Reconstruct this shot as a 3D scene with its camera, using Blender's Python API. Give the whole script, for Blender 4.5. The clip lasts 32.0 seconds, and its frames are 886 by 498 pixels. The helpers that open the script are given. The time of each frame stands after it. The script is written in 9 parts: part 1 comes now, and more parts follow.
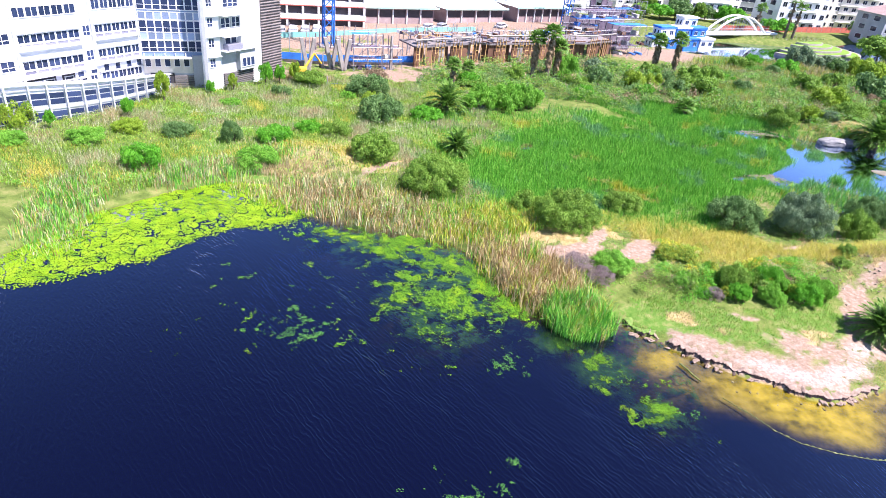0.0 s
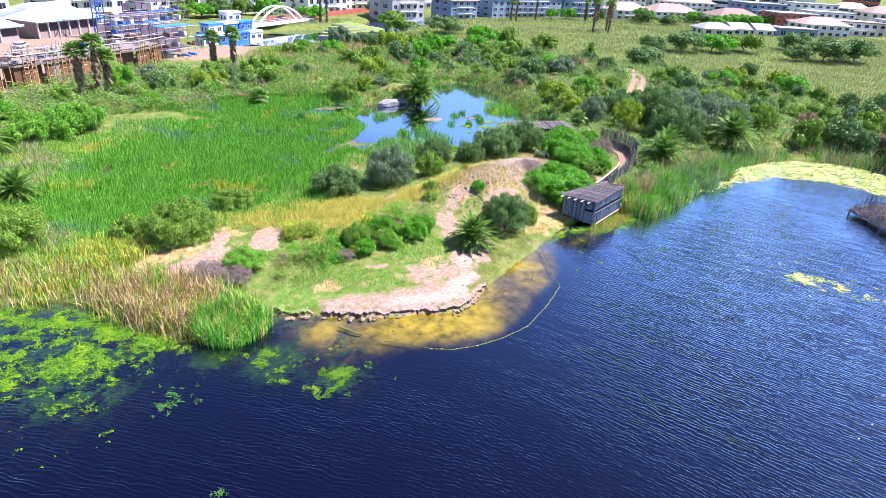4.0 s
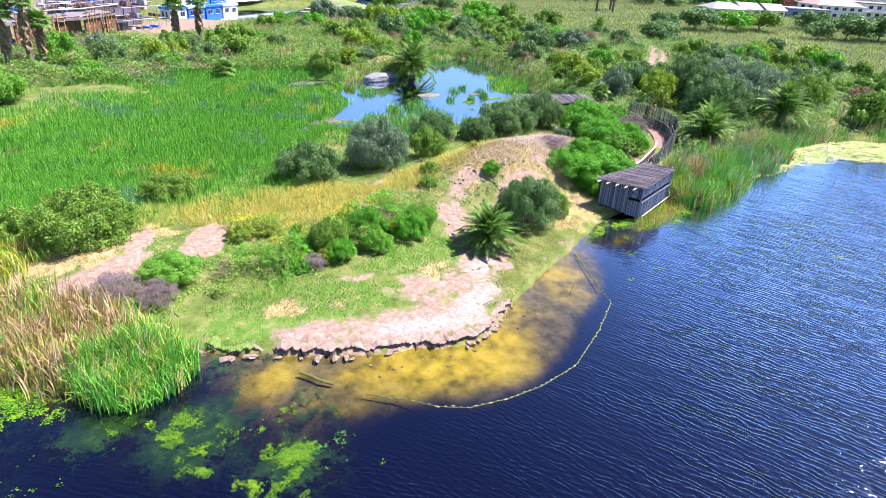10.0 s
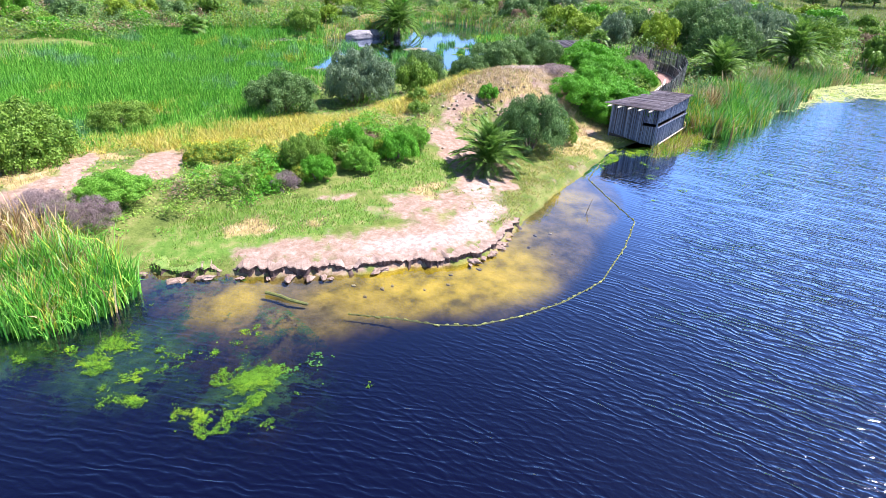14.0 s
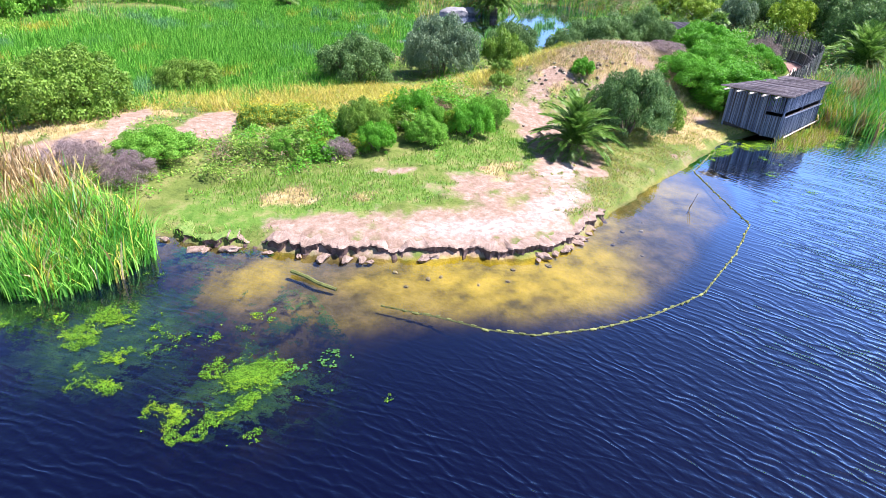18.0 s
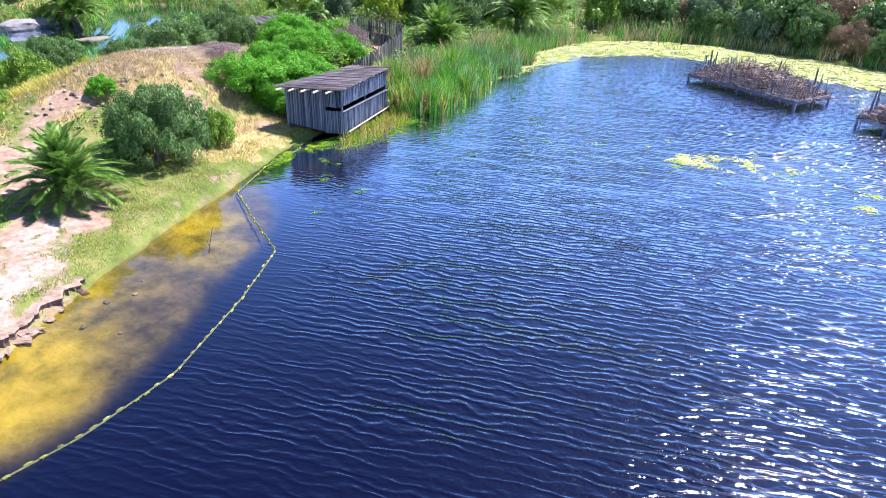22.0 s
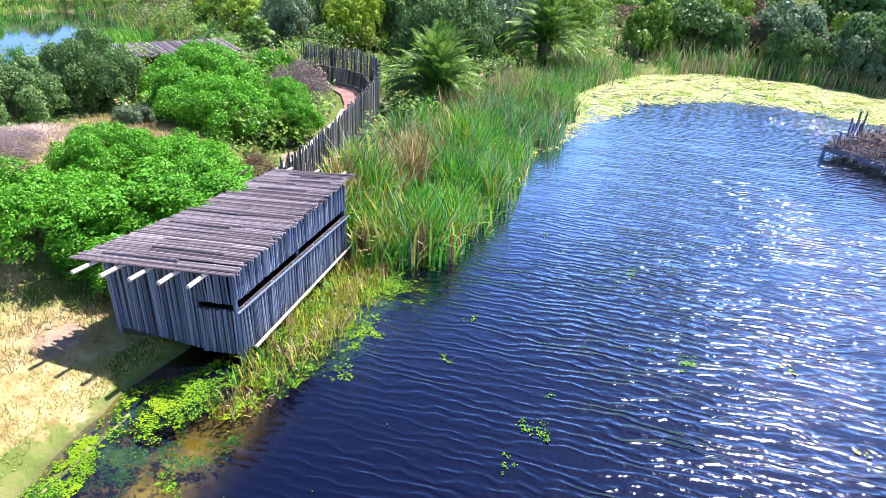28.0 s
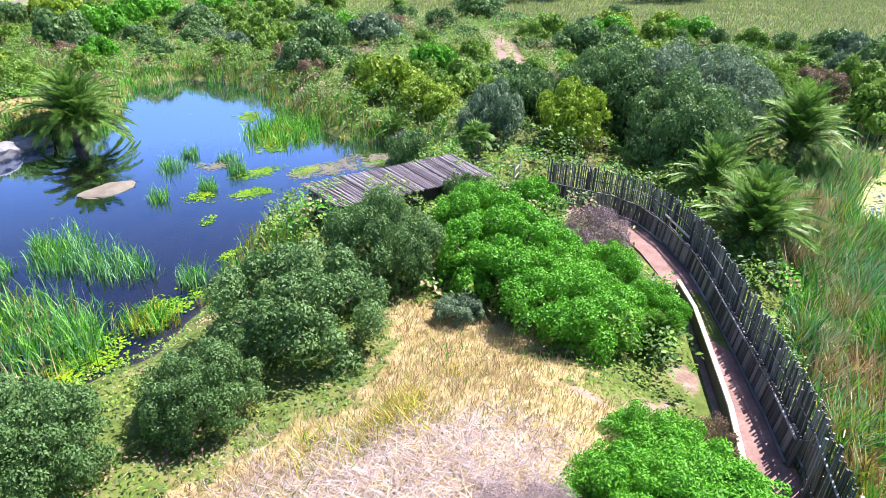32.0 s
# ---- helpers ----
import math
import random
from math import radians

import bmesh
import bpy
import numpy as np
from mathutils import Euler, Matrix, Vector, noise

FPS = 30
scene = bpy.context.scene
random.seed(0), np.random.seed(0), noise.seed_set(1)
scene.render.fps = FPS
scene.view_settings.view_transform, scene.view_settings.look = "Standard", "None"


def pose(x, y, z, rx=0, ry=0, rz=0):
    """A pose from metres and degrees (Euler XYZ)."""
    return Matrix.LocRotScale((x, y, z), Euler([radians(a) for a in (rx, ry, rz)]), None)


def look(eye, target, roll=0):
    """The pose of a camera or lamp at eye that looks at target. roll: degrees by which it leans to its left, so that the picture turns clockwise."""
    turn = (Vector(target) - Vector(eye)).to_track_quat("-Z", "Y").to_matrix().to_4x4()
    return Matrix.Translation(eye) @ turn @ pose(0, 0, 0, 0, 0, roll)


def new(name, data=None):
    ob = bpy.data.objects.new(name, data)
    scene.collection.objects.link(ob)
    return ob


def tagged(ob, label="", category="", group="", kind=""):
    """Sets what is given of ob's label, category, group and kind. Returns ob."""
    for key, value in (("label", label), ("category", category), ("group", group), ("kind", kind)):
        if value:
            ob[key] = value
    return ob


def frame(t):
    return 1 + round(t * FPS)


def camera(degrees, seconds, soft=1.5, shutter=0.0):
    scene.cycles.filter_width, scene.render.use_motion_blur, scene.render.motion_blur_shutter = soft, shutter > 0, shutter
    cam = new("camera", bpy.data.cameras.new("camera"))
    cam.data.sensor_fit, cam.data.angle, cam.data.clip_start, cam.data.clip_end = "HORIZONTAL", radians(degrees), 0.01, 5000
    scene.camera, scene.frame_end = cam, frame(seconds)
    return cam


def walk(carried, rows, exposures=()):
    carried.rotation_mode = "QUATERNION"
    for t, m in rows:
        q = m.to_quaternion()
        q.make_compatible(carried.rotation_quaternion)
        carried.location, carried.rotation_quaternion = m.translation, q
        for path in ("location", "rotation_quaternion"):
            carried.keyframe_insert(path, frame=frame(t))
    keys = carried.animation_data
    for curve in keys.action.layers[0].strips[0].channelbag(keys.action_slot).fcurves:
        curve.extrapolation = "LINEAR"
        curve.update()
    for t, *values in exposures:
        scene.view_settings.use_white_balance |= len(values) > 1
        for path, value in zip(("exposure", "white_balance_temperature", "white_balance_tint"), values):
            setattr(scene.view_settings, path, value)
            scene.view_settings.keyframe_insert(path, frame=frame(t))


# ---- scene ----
cam = camera(71.4, 32.0, soft=0.75)
PATH = [
    (0, (1.946, -0.54, 34.717), (2.047, 1.208, 33.751), 6.3),
    (0.5, (1.333, -0.725, 34.804), (1.639, 1.011, 33.859), 6.2),
    (1, (1.148, -0.784, 34.808), (1.645, 0.917, 33.88), 6.0),
    (1.5, (1.467, -0.294, 34.443), (2.15, 1.352, 33.535), 5.3),
    (2, (1.19, -0.263, 34.504), (2.026, 1.318, 33.608), 5.0),
    (2.5, (1.263, -0.175, 34.264), (2.225, 1.339, 33.379), 4.7),
    (3, (1.463, -0.329, 33.964), (2.532, 1.117, 33.09), 4.3),
    (3.5, (1.543, -0.316, 33.793), (2.683, 1.078, 32.923), 4.1),
    (4, (1.604, -0.237, 33.522), (2.786, 1.123, 32.655), 4.1),
    (4.5, (1.673, -0.151, 33.405), (2.868, 1.198, 32.537), 4.1),
    (6.5, (3.412, 2.92, 32.169), (4.591, 4.277, 31.293), 4.3),
    (7, (4.193, 4.192, 31.577), (5.374, 5.544, 30.697), 4.3),
    (7.5, (5.277, 5.601, 30.913), (6.459, 6.951, 30.03), 4.2),
    (8, (6.58, 7.244, 30.218), (7.763, 8.593, 29.335), 4.1),
    (8.5, (8.023, 8.966, 29.365), (9.208, 10.314, 28.481), 4.1),
    (9, (9.467, 10.661, 28.308), (10.653, 12.007, 27.424), 4.1),
    (9.5, (11.063, 12.506, 26.916), (12.253, 13.847, 26.031), 4.1),
    (10, (12.474, 14.118, 25.732), (13.67, 15.454, 24.847), 4.1),
    (10.5, (13.664, 15.428, 24.688), (14.864, 16.76, 23.801), 4.1),
    (11, (14.398, 16.422, 23.402), (15.604, 17.749, 22.516), 4.1),
    (11.5, (14.718, 16.946, 22.068), (15.929, 18.269, 21.183), 4.0),
    (12, (14.785, 17.093, 20.703), (15.999, 18.414, 19.817), 3.7),
    (12.5, (14.766, 17.17, 19.583), (15.982, 18.488, 18.698), 3.6),
    (13, (14.819, 17.219, 18.676), (16.037, 18.534, 17.79), 3.4),
    (13.5, (14.969, 17.151, 17.835), (16.186, 18.467, 16.948), 3.2),
    (14, (15.236, 17.161, 17.128), (16.453, 18.476, 16.238), 3.0),
    (14.5, (15.651, 17.427, 16.335), (16.87, 18.738, 15.442), 3.0),
    (15, (16.278, 17.958, 15.765), (17.468, 19.29, 14.866), 3.1),
    (15.5, (16.992, 18.571, 15.396), (18.096, 19.968, 14.486), 3.4),
    (17.5, (18.903, 20.04, 14.535), (19.899, 21.505, 13.606), 3.7),
    (18, (19.673, 20.216, 14.319), (20.66, 21.688, 13.393), 3.6),
    (18.5, (20.588, 20.31, 14.19), (21.569, 21.788, 13.265), 3.5),
    (19, (21.784, 20.201, 14.053), (22.761, 21.683, 13.131), 3.3),
    (19.5, (23.421, 19.81, 14.011), (24.463, 21.249, 13.092), 3.0),
    (20, (25.159, 19.436, 13.979), (26.301, 20.8, 13.064), 2.7),
    (20.5, (26.915, 19.312, 13.811), (28.176, 20.571, 12.901), 2.7),
    (21, (28.738, 18.704, 14.19), (30.105, 19.841, 13.275), 2.8),
    (21.5, (30.514, 17.917, 14.456), (31.975, 18.931, 13.541), 2.5),
    (22, (32.441, 16.782, 14.584), (34.001, 17.644, 13.675), 1.9),
    (22.5, (34.275, 16.318, 14.715), (35.909, 17.033, 13.81), 1.5),
    (23, (36.28, 16.331, 14.907), (37.97, 16.898, 14.002), 1.1),
    (23.5, (38.563, 16.311, 14.97), (40.265, 16.839, 14.063), 1.0),
    (24, (41.01, 16.799, 15.026), (42.717, 17.309, 14.118), 1.1),
    (24.5, (43.834, 17.564, 15.147), (45.541, 18.067, 14.233), 1.0),
    (25, (46.34, 18.815, 15.092), (48.044, 19.328, 14.178), 1.1),
    (25.5, (48.602, 20.53, 14.818), (50.281, 21.125, 13.907), 1.7),
    (27.5, (55.947, 29.726, 14.228), (57.531, 30.531, 13.31), 2.9),
    (28, (57.431, 32.745, 13.908), (59.018, 33.55, 12.995), 3.0),
    (28.5, (58.873, 36.028, 13.72), (60.464, 36.834, 12.815), 3.0),
    (29, (59.916, 39.196, 14.14), (61.509, 40.006, 13.242), 3.1),
    (29.5, (60.544, 42.623, 14.988), (62.135, 43.442, 14.096), 3.1),
    (30, (60.689, 45.858, 16.198), (62.277, 46.676, 15.297), 3.4),
    (30.5, (60.641, 48.798, 17.095), (62.221, 49.627, 16.193), 3.2),
    (31, (60.285, 51.573, 17.805), (61.86, 52.415, 16.904), 3.0),
    (31.5, (59.672, 54.113, 18.714), (61.238, 54.967, 17.81), 2.4),
    (32, (58.843, 56.659, 19.729), (60.405, 57.523, 18.827), 2.0),
]
UNIT = 1.4  # metres to one unit of the plan below, which is drawn at that scale
walk(cam, [(t, look(eye, target, roll)) for t, eye, target, roll in PATH], [(0, 1.42, 6120, 22), (32, 1.42, 6120, 22)])

# ---- light: one sun high over the lake, a clear sky ----
SUN_AZ, SUN_EL = radians(114), radians(59)
world = bpy.data.worlds.new("sky")
scene.world = world
world.use_nodes = True
sky = world.node_tree.nodes.new("ShaderNodeTexSky")
sky.sky_type, sky.sun_disc = "NISHITA", False
sky.sun_elevation, sky.sun_rotation = SUN_EL, SUN_AZ
sky.air_density, sky.dust_density, sky.ozone_density = 1.0, 0.5, 6.5
back = world.node_tree.nodes["Background"]
back.inputs["Strength"].default_value = 0.085
world.node_tree.links.new(sky.outputs["Color"], back.inputs["Color"])
sun = new("sun", bpy.data.lights.new("sun", "SUN"))
sun.data.energy, sun.data.angle, sun.data.color = 5.0, radians(0.53), (1.0, 0.935, 0.865)
sun_way = Vector((math.sin(SUN_AZ) * math.cos(SUN_EL), math.cos(SUN_AZ) * math.cos(SUN_EL), math.sin(SUN_EL)))
sun.matrix_world = look(sun_way * 200, (0, 0, 0))


# ---- materials ----
def material(name, stops, scale=4.0, rough=0.8, bump=0.3, metal=0.0, fine=None, stretch=(1, 1, 1), random_tint=0.0, wear=0.25,
             translucent=0.0, island=False, spec=0.5, bump_dist=0.02):
    """Two scales of noise drive a colour ramp, with fine relief; random_tint varies whole objects or islands."""
    m = bpy.data.materials.new(name)
    m.use_nodes = True
    nt, N = m.node_tree, m.node_tree.nodes
    bsdf = N["Principled BSDF"]
    bsdf.inputs["Roughness"].default_value, bsdf.inputs["Metallic"].default_value = rough, metal
    bsdf.inputs["Specular IOR Level"].default_value = spec
    co = N.new("ShaderNodeTexCoord")
    mp = N.new("ShaderNodeMapping")
    mp.inputs["Scale"].default_value = stretch
    nt.links.new(co.outputs["Object"], mp.inputs["Vector"])
    n1, n2 = N.new("ShaderNodeTexNoise"), N.new("ShaderNodeTexNoise")
    n1.inputs["Scale"].default_value, n1.inputs["Detail"].default_value = scale, 5
    n2.inputs["Scale"].default_value, n2.inputs["Detail"].default_value = fine or scale * 9, 4
    for n in (n1, n2):
        nt.links.new(mp.outputs["Vector"], n.inputs["Vector"])
    mix = N.new("ShaderNodeMix")
    mix.inputs["Factor"].default_value = 0.4
    nt.links.new(n1.outputs["Fac"], mix.inputs["A"])
    nt.links.new(n2.outputs["Fac"], mix.inputs["B"])
    value = mix.outputs["Result"]
    if random_tint:
        if island:
            geo = N.new("ShaderNodeNewGeometry")
            rnd = geo.outputs["Random Per Island"]
        else:
            info = N.new("ShaderNodeObjectInfo")
            rnd = info.outputs["Random"]
        ma = N.new("ShaderNodeMath")
        ma.operation = "MULTIPLY_ADD"
        ma.inputs[1].default_value = random_tint
        nt.links.new(rnd, ma.inputs[0])
        off = N.new("ShaderNodeMath")
        off.operation = "SUBTRACT"
        off.inputs[1].default_value = random_tint / 2
        nt.links.new(value, ma.inputs[2])
        nt.links.new(ma.outputs[0], off.inputs[0])
        value = off.outputs[0]
    ramp = N.new("ShaderNodeValToRGB")
    els = ramp.color_ramp.elements
    lo, hi = 0.5 - wear, 0.5 + wear
    while len(els) < len(stops):
        els.new(0.5)
    for i, c in enumerate(stops):
        els[i].position = lo + (hi - lo) * i / max(1, len(stops) - 1)
        els[i].color = (*c, 1)
    nt.links.new(value, ramp.inputs["Fac"])
    nt.links.new(ramp.outputs["Color"], bsdf.inputs["Base Color"])
    if bump:
        b = N.new("ShaderNodeBump")
        b.inputs["Strength"].default_value, b.inputs["Distance"].default_value = bump, bump_dist
        nt.links.new(mix.outputs["Result"], b.inputs["Height"])
        nt.links.new(b.outputs["Normal"], bsdf.inputs["Normal"])
    if translucent:
        tr = N.new("ShaderNodeBsdfTranslucent")
        nt.links.new(ramp.outputs["Color"], tr.inputs["Color"])
        ms = N.new("ShaderNodeMixShader")
        ms.inputs[0].default_value = translucent
        out = N["Material Output"]
        nt.links.new(bsdf.outputs[0], ms.inputs[1])
        nt.links.new(tr.outputs[0], ms.inputs[2])
        nt.links.new(ms.outputs[0], out.inputs["Surface"])
    return m


def leaf_mat(name, stops, rough=0.55, translucent=0.3, tint=0.35, wear=0.3, scale=1.2):
    return material(name, stops, scale=scale, rough=rough, bump=0, random_tint=tint, island=True, translucent=translucent, wear=wear, spec=0.3)


M_SHRUB_DARK = leaf_mat("grey_green_leaves", [(0.05, 0.12, 0.035), (0.11, 0.22, 0.06), (0.23, 0.37, 0.12)])
M_SHRUB_MID = leaf_mat("mid_green_leaves", [(0.06, 0.145, 0.015), (0.155, 0.3, 0.03), (0.3, 0.45, 0.08)])
M_SHRUB_BRIGHT = leaf_mat("bright_green_leaves", [(0.045, 0.19, 0.01), (0.1, 0.36, 0.015), (0.21, 0.5, 0.04)])
M_SHRUB_FRESH = leaf_mat("fresh_light_green_leaves", [(0.06, 0.2, 0.015), (0.15, 0.39, 0.03), (0.3, 0.54, 0.08)])
M_SHRUB_LIME = leaf_mat("yellow_green_leaves", [(0.1, 0.2, 0.01), (0.22, 0.36, 0.02), (0.38, 0.48, 0.06)])
M_SHRUB_SILVER = leaf_mat("silver_green_leaves", [(0.075, 0.13, 0.07), (0.15, 0.24, 0.125), (0.27, 0.36, 0.21)])
M_SHRUB_PINK = leaf_mat("dry_mauve_twigs", [(0.13, 0.095, 0.09), (0.27, 0.205, 0.2), (0.42, 0.34, 0.34)], translucent=0.1)
M_SHRUB_BROWN = leaf_mat("dry_brown_twigs", [(0.12, 0.08, 0.05), (0.24, 0.17, 0.1), (0.36, 0.27, 0.16)], translucent=0.1)
M_FLOWER = leaf_mat("yellow_flowers", [(0.5, 0.4, 0.01), (0.65, 0.52, 0.02), (0.75, 0.6, 0.05)])
M_MAUVE_FLOWER = leaf_mat("mauve_flowers", [(0.32, 0.1, 0.24), (0.45, 0.16, 0.34), (0.5, 0.25, 0.4)])
M_REED = leaf_mat("green_reed_blades", [(0.05, 0.235, 0.018), (0.115, 0.41, 0.028), (0.25, 0.56, 0.075)], tint=0.85, translucent=0.15, wear=0.22)
M_REED_DEEP = leaf_mat("blue_green_reed_blades", [(0.045, 0.18, 0.06), (0.1, 0.32, 0.11), (0.25, 0.48, 0.2)], tint=0.85, translucent=0.15, wear=0.22)
M_REED_YELLOW = leaf_mat("yellow_reed_blades", [(0.28, 0.34, 0.02), (0.46, 0.47, 0.04), (0.58, 0.56, 0.1)], tint=0.85, translucent=0.15, wear=0.22)
M_REED_DRY = leaf_mat("dry_straw_reed_blades", [(0.25, 0.16, 0.06), (0.48, 0.34, 0.16), (0.64, 0.51, 0.29)], tint=0.85, translucent=0.15, wear=0.22)
M_REED_PALE = leaf_mat("pale_field_reed_blades", [(0.22, 0.26, 0.12), (0.36, 0.4, 0.2), (0.5, 0.52, 0.32)], tint=0.85, translucent=0.15, wear=0.22)
M_LITTER = leaf_mat("bleached_reed_litter", [(0.22, 0.165, 0.135), (0.39, 0.325, 0.285), (0.56, 0.495, 0.445)], translucent=0.1)
M_GRASS = leaf_mat("green_grass_blades", [(0.1, 0.21, 0.02), (0.21, 0.37, 0.04), (0.35, 0.48, 0.1)], tint=0.7)
M_GRASS_DRY = leaf_mat("dry_grass_blades", [(0.3, 0.22, 0.1), (0.44, 0.34, 0.19), (0.55, 0.46, 0.3)])
M_GRASS_GOLD = leaf_mat("golden_grass_blades", [(0.36, 0.32, 0.045), (0.58, 0.5, 0.08), (0.72, 0.62, 0.18)])
M_PALM = leaf_mat("palm_leaflets", [(0.035, 0.105, 0.012), (0.11, 0.24, 0.03), (0.27, 0.42, 0.1)], rough=0.5)
M_PALM_DRY = leaf_mat("dry_palm_leaves", [(0.14, 0.09, 0.05), (0.26, 0.18, 0.1), (0.38, 0.28, 0.17)], translucent=0.1)
M_BARK = material("bark", [(0.06, 0.04, 0.03), (0.13, 0.1, 0.075), (0.22, 0.18, 0.14)], scale=6, stretch=(1, 1, 0.3), bump=0.6)
M_WOOD_GREY = material("weathered_grey_blue_wood", [(0.045, 0.06, 0.1), (0.11, 0.145, 0.21), (0.23, 0.27, 0.34)], scale=5, stretch=(6, 6, 0.5), bump=0.5, random_tint=0.5)
M_WOOD_FENCE = material("weathered_grey_fence_wood", [(0.05, 0.05, 0.046), (0.13, 0.13, 0.118), (0.29, 0.285, 0.26)], scale=5, stretch=(6, 6, 0.5), bump=0.5, random_tint=0.6)
M_WOOD_BROWN = material("weathered_brown_poles", [(0.095, 0.078, 0.082), (0.23, 0.195, 0.2), (0.41, 0.36, 0.365)], scale=5, stretch=(1, 1, 1), bump=0.5, random_tint=0.5)
M_WOOD_PALE = material("pale_sawn_wood", [(0.4, 0.33, 0.25), (0.55, 0.48, 0.38), (0.65, 0.6, 0.5)], scale=5, bump=0.3)
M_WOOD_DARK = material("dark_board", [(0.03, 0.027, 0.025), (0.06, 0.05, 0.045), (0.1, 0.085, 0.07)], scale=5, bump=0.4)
M_STICK = leaf_mat("bleached_nest_sticks", [(0.04, 0.025, 0.022), (0.2, 0.13, 0.11), (0.58, 0.49, 0.45)], translucent=0.0, tint=0.9)
M_ROCK = material("grey_rock", [(0.1, 0.1, 0.11), (0.19, 0.185, 0.19), (0.3, 0.29, 0.28)], scale=1.5, bump=0.8, bump_dist=0.1)
M_STONE = material("shore_stones", [(0.1, 0.08, 0.05), (0.22, 0.18, 0.12), (0.4, 0.35, 0.27)], scale=3, bump=0.5, random_tint=0.5)
M_REDEARTH = material("trodden_red_earth", [(0.12, 0.06, 0.05), (0.22, 0.125, 0.1), (0.34, 0.22, 0.18)], scale=1.3, bump=0.6, fine=9)
M_CONCRETE = material("concrete", [(0.19, 0.165, 0.16), (0.3, 0.265, 0.25), (0.42, 0.38, 0.35)], scale=1.0, bump=0.3, random_tint=0.15)
M_WHITE = material("white_render_paint", [(0.64, 0.64, 0.67), (0.72, 0.72, 0.74), (0.78, 0.78, 0.79)], scale=0.4, bump=0.1, random_tint=0.2)
M_CREAM = material("cream_paint", [(0.6, 0.55, 0.46), (0.7, 0.65, 0.56), (0.76, 0.72, 0.64)], scale=0.4, bump=0.1, random_tint=0.3)
M_GREYCLAD = material("grey_cladding", [(0.3, 0.31, 0.33), (0.4, 0.41, 0.43), (0.48, 0.49, 0.5)], scale=0.5, bump=0.1, random_tint=0.2)
M_DARKCLAD = material("dark_louvre_cladding", [(0.11, 0.1, 0.1), (0.17, 0.155, 0.15), (0.24, 0.22, 0.21)], scale=0.6, bump=0.2, random_tint=0.2)
M_BLUEPAINT = material("blue_paint", [(0.015, 0.1, 0.42), (0.025, 0.16, 0.58), (0.05, 0.24, 0.7)], scale=0.7, bump=0.05, random_tint=0.2)
M_BLUEWALL = material("pale_blue_render", [(0.12, 0.18, 0.3), (0.18, 0.26, 0.4), (0.27, 0.36, 0.5)], scale=0.5, bump=0.1, random_tint=0.3)
M_TEAL = material("teal_shade_net", [(0.12, 0.36, 0.33), (0.2, 0.48, 0.44), (0.28, 0.56, 0.52)], scale=0.8, bump=0.1)
M_YELLOWPAINT = material("yellow_steel_paint", [(0.55, 0.3, 0.02), (0.68, 0.4, 0.03), (0.72, 0.48, 0.08)], scale=2, bump=0.05)
M_FORM = material("ochre_timber_formwork", [(0.36, 0.2, 0.07), (0.52, 0.31, 0.12), (0.62, 0.42, 0.2)], scale=2, bump=0.2, random_tint=0.4)
M_FORMPANEL = material("brown_shutter_board", [(0.1, 0.048, 0.03), (0.17, 0.082, 0.05), (0.26, 0.14, 0.09)], scale=1.2, bump=0.2, random_tint=0.5)
M_REDWALL = material("red_brick_wall", [(0.3, 0.06, 0.04), (0.42, 0.1, 0.07), (0.5, 0.16, 0.12)], scale=1.2, bump=0.2)
M_ROOF_PINK = material("pinkish_tile_roof", [(0.2, 0.125, 0.11), (0.29, 0.195, 0.175), (0.38, 0.28, 0.26)], scale=1.5, bump=0.2, random_tint=0.4)
M_ROOF_GREY = material("grey_sheet_roof", [(0.2, 0.21, 0.24), (0.3, 0.31, 0.34), (0.4, 0.41, 0.43)], scale=1.0, bump=0.2, random_tint=0.4)
M_STEEL = material("galvanised_steel", [(0.25, 0.25, 0.28), (0.36, 0.36, 0.4), (0.45, 0.46, 0.5)], scale=3, rough=0.5, metal=0.4, bump=0.1)
M_SCAFF = material("purple_grey_scaffold_net", [(0.06, 0.042, 0.07), (0.12, 0.09, 0.135), (0.21, 0.17, 0.21)], scale=1.0, bump=0.2, random_tint=0.4)
M_DUCKWEED = material("floating_duckweed", [(0.07, 0.16, 0.003), (0.16, 0.28, 0.007), (0.27, 0.38, 0.018)], scale=0.9, rough=0.7, bump=0.4, wear=0.2)
M_DUCKWEED_PALE = material("pale_floating_duckweed", [(0.24, 0.29, 0.08), (0.36, 0.39, 0.16), (0.46, 0.49, 0.26)], scale=0.5, rough=0.7, bump=0.3, wear=0.2)
M_ALGAE = material("green_algae_mat", [(0.012, 0.05, 0.005), (0.05, 0.14, 0.009), (0.14, 0.3, 0.018)], scale=1.8, rough=0.6, bump=0.5, wear=0.3, random_tint=0.7, island=True)
M_PATCHMUD = material("floating_mud_islet", [(0.09, 0.075, 0.05), (0.16, 0.14, 0.1), (0.25, 0.22, 0.16)], scale=1.2, bump=0.4)
M_BUOY = material("algae_grown_buoys", [(0.05, 0.06, 0.015), (0.13, 0.15, 0.03), (0.28, 0.3, 0.09)], scale=8, bump=0.3, random_tint=0.4)
M_CAR = material("car_paint", [(0.3, 0.3, 0.33), (0.55, 0.55, 0.57), (0.75, 0.75, 0.76)], scale=0.2, rough=0.25, bump=0, random_tint=0.9)
M_RUBBER = material("black_rubber", [(0.012, 0.012, 0.012), (0.02, 0.02, 0.02), (0.03, 0.03, 0.03)], scale=4, bump=0.1)

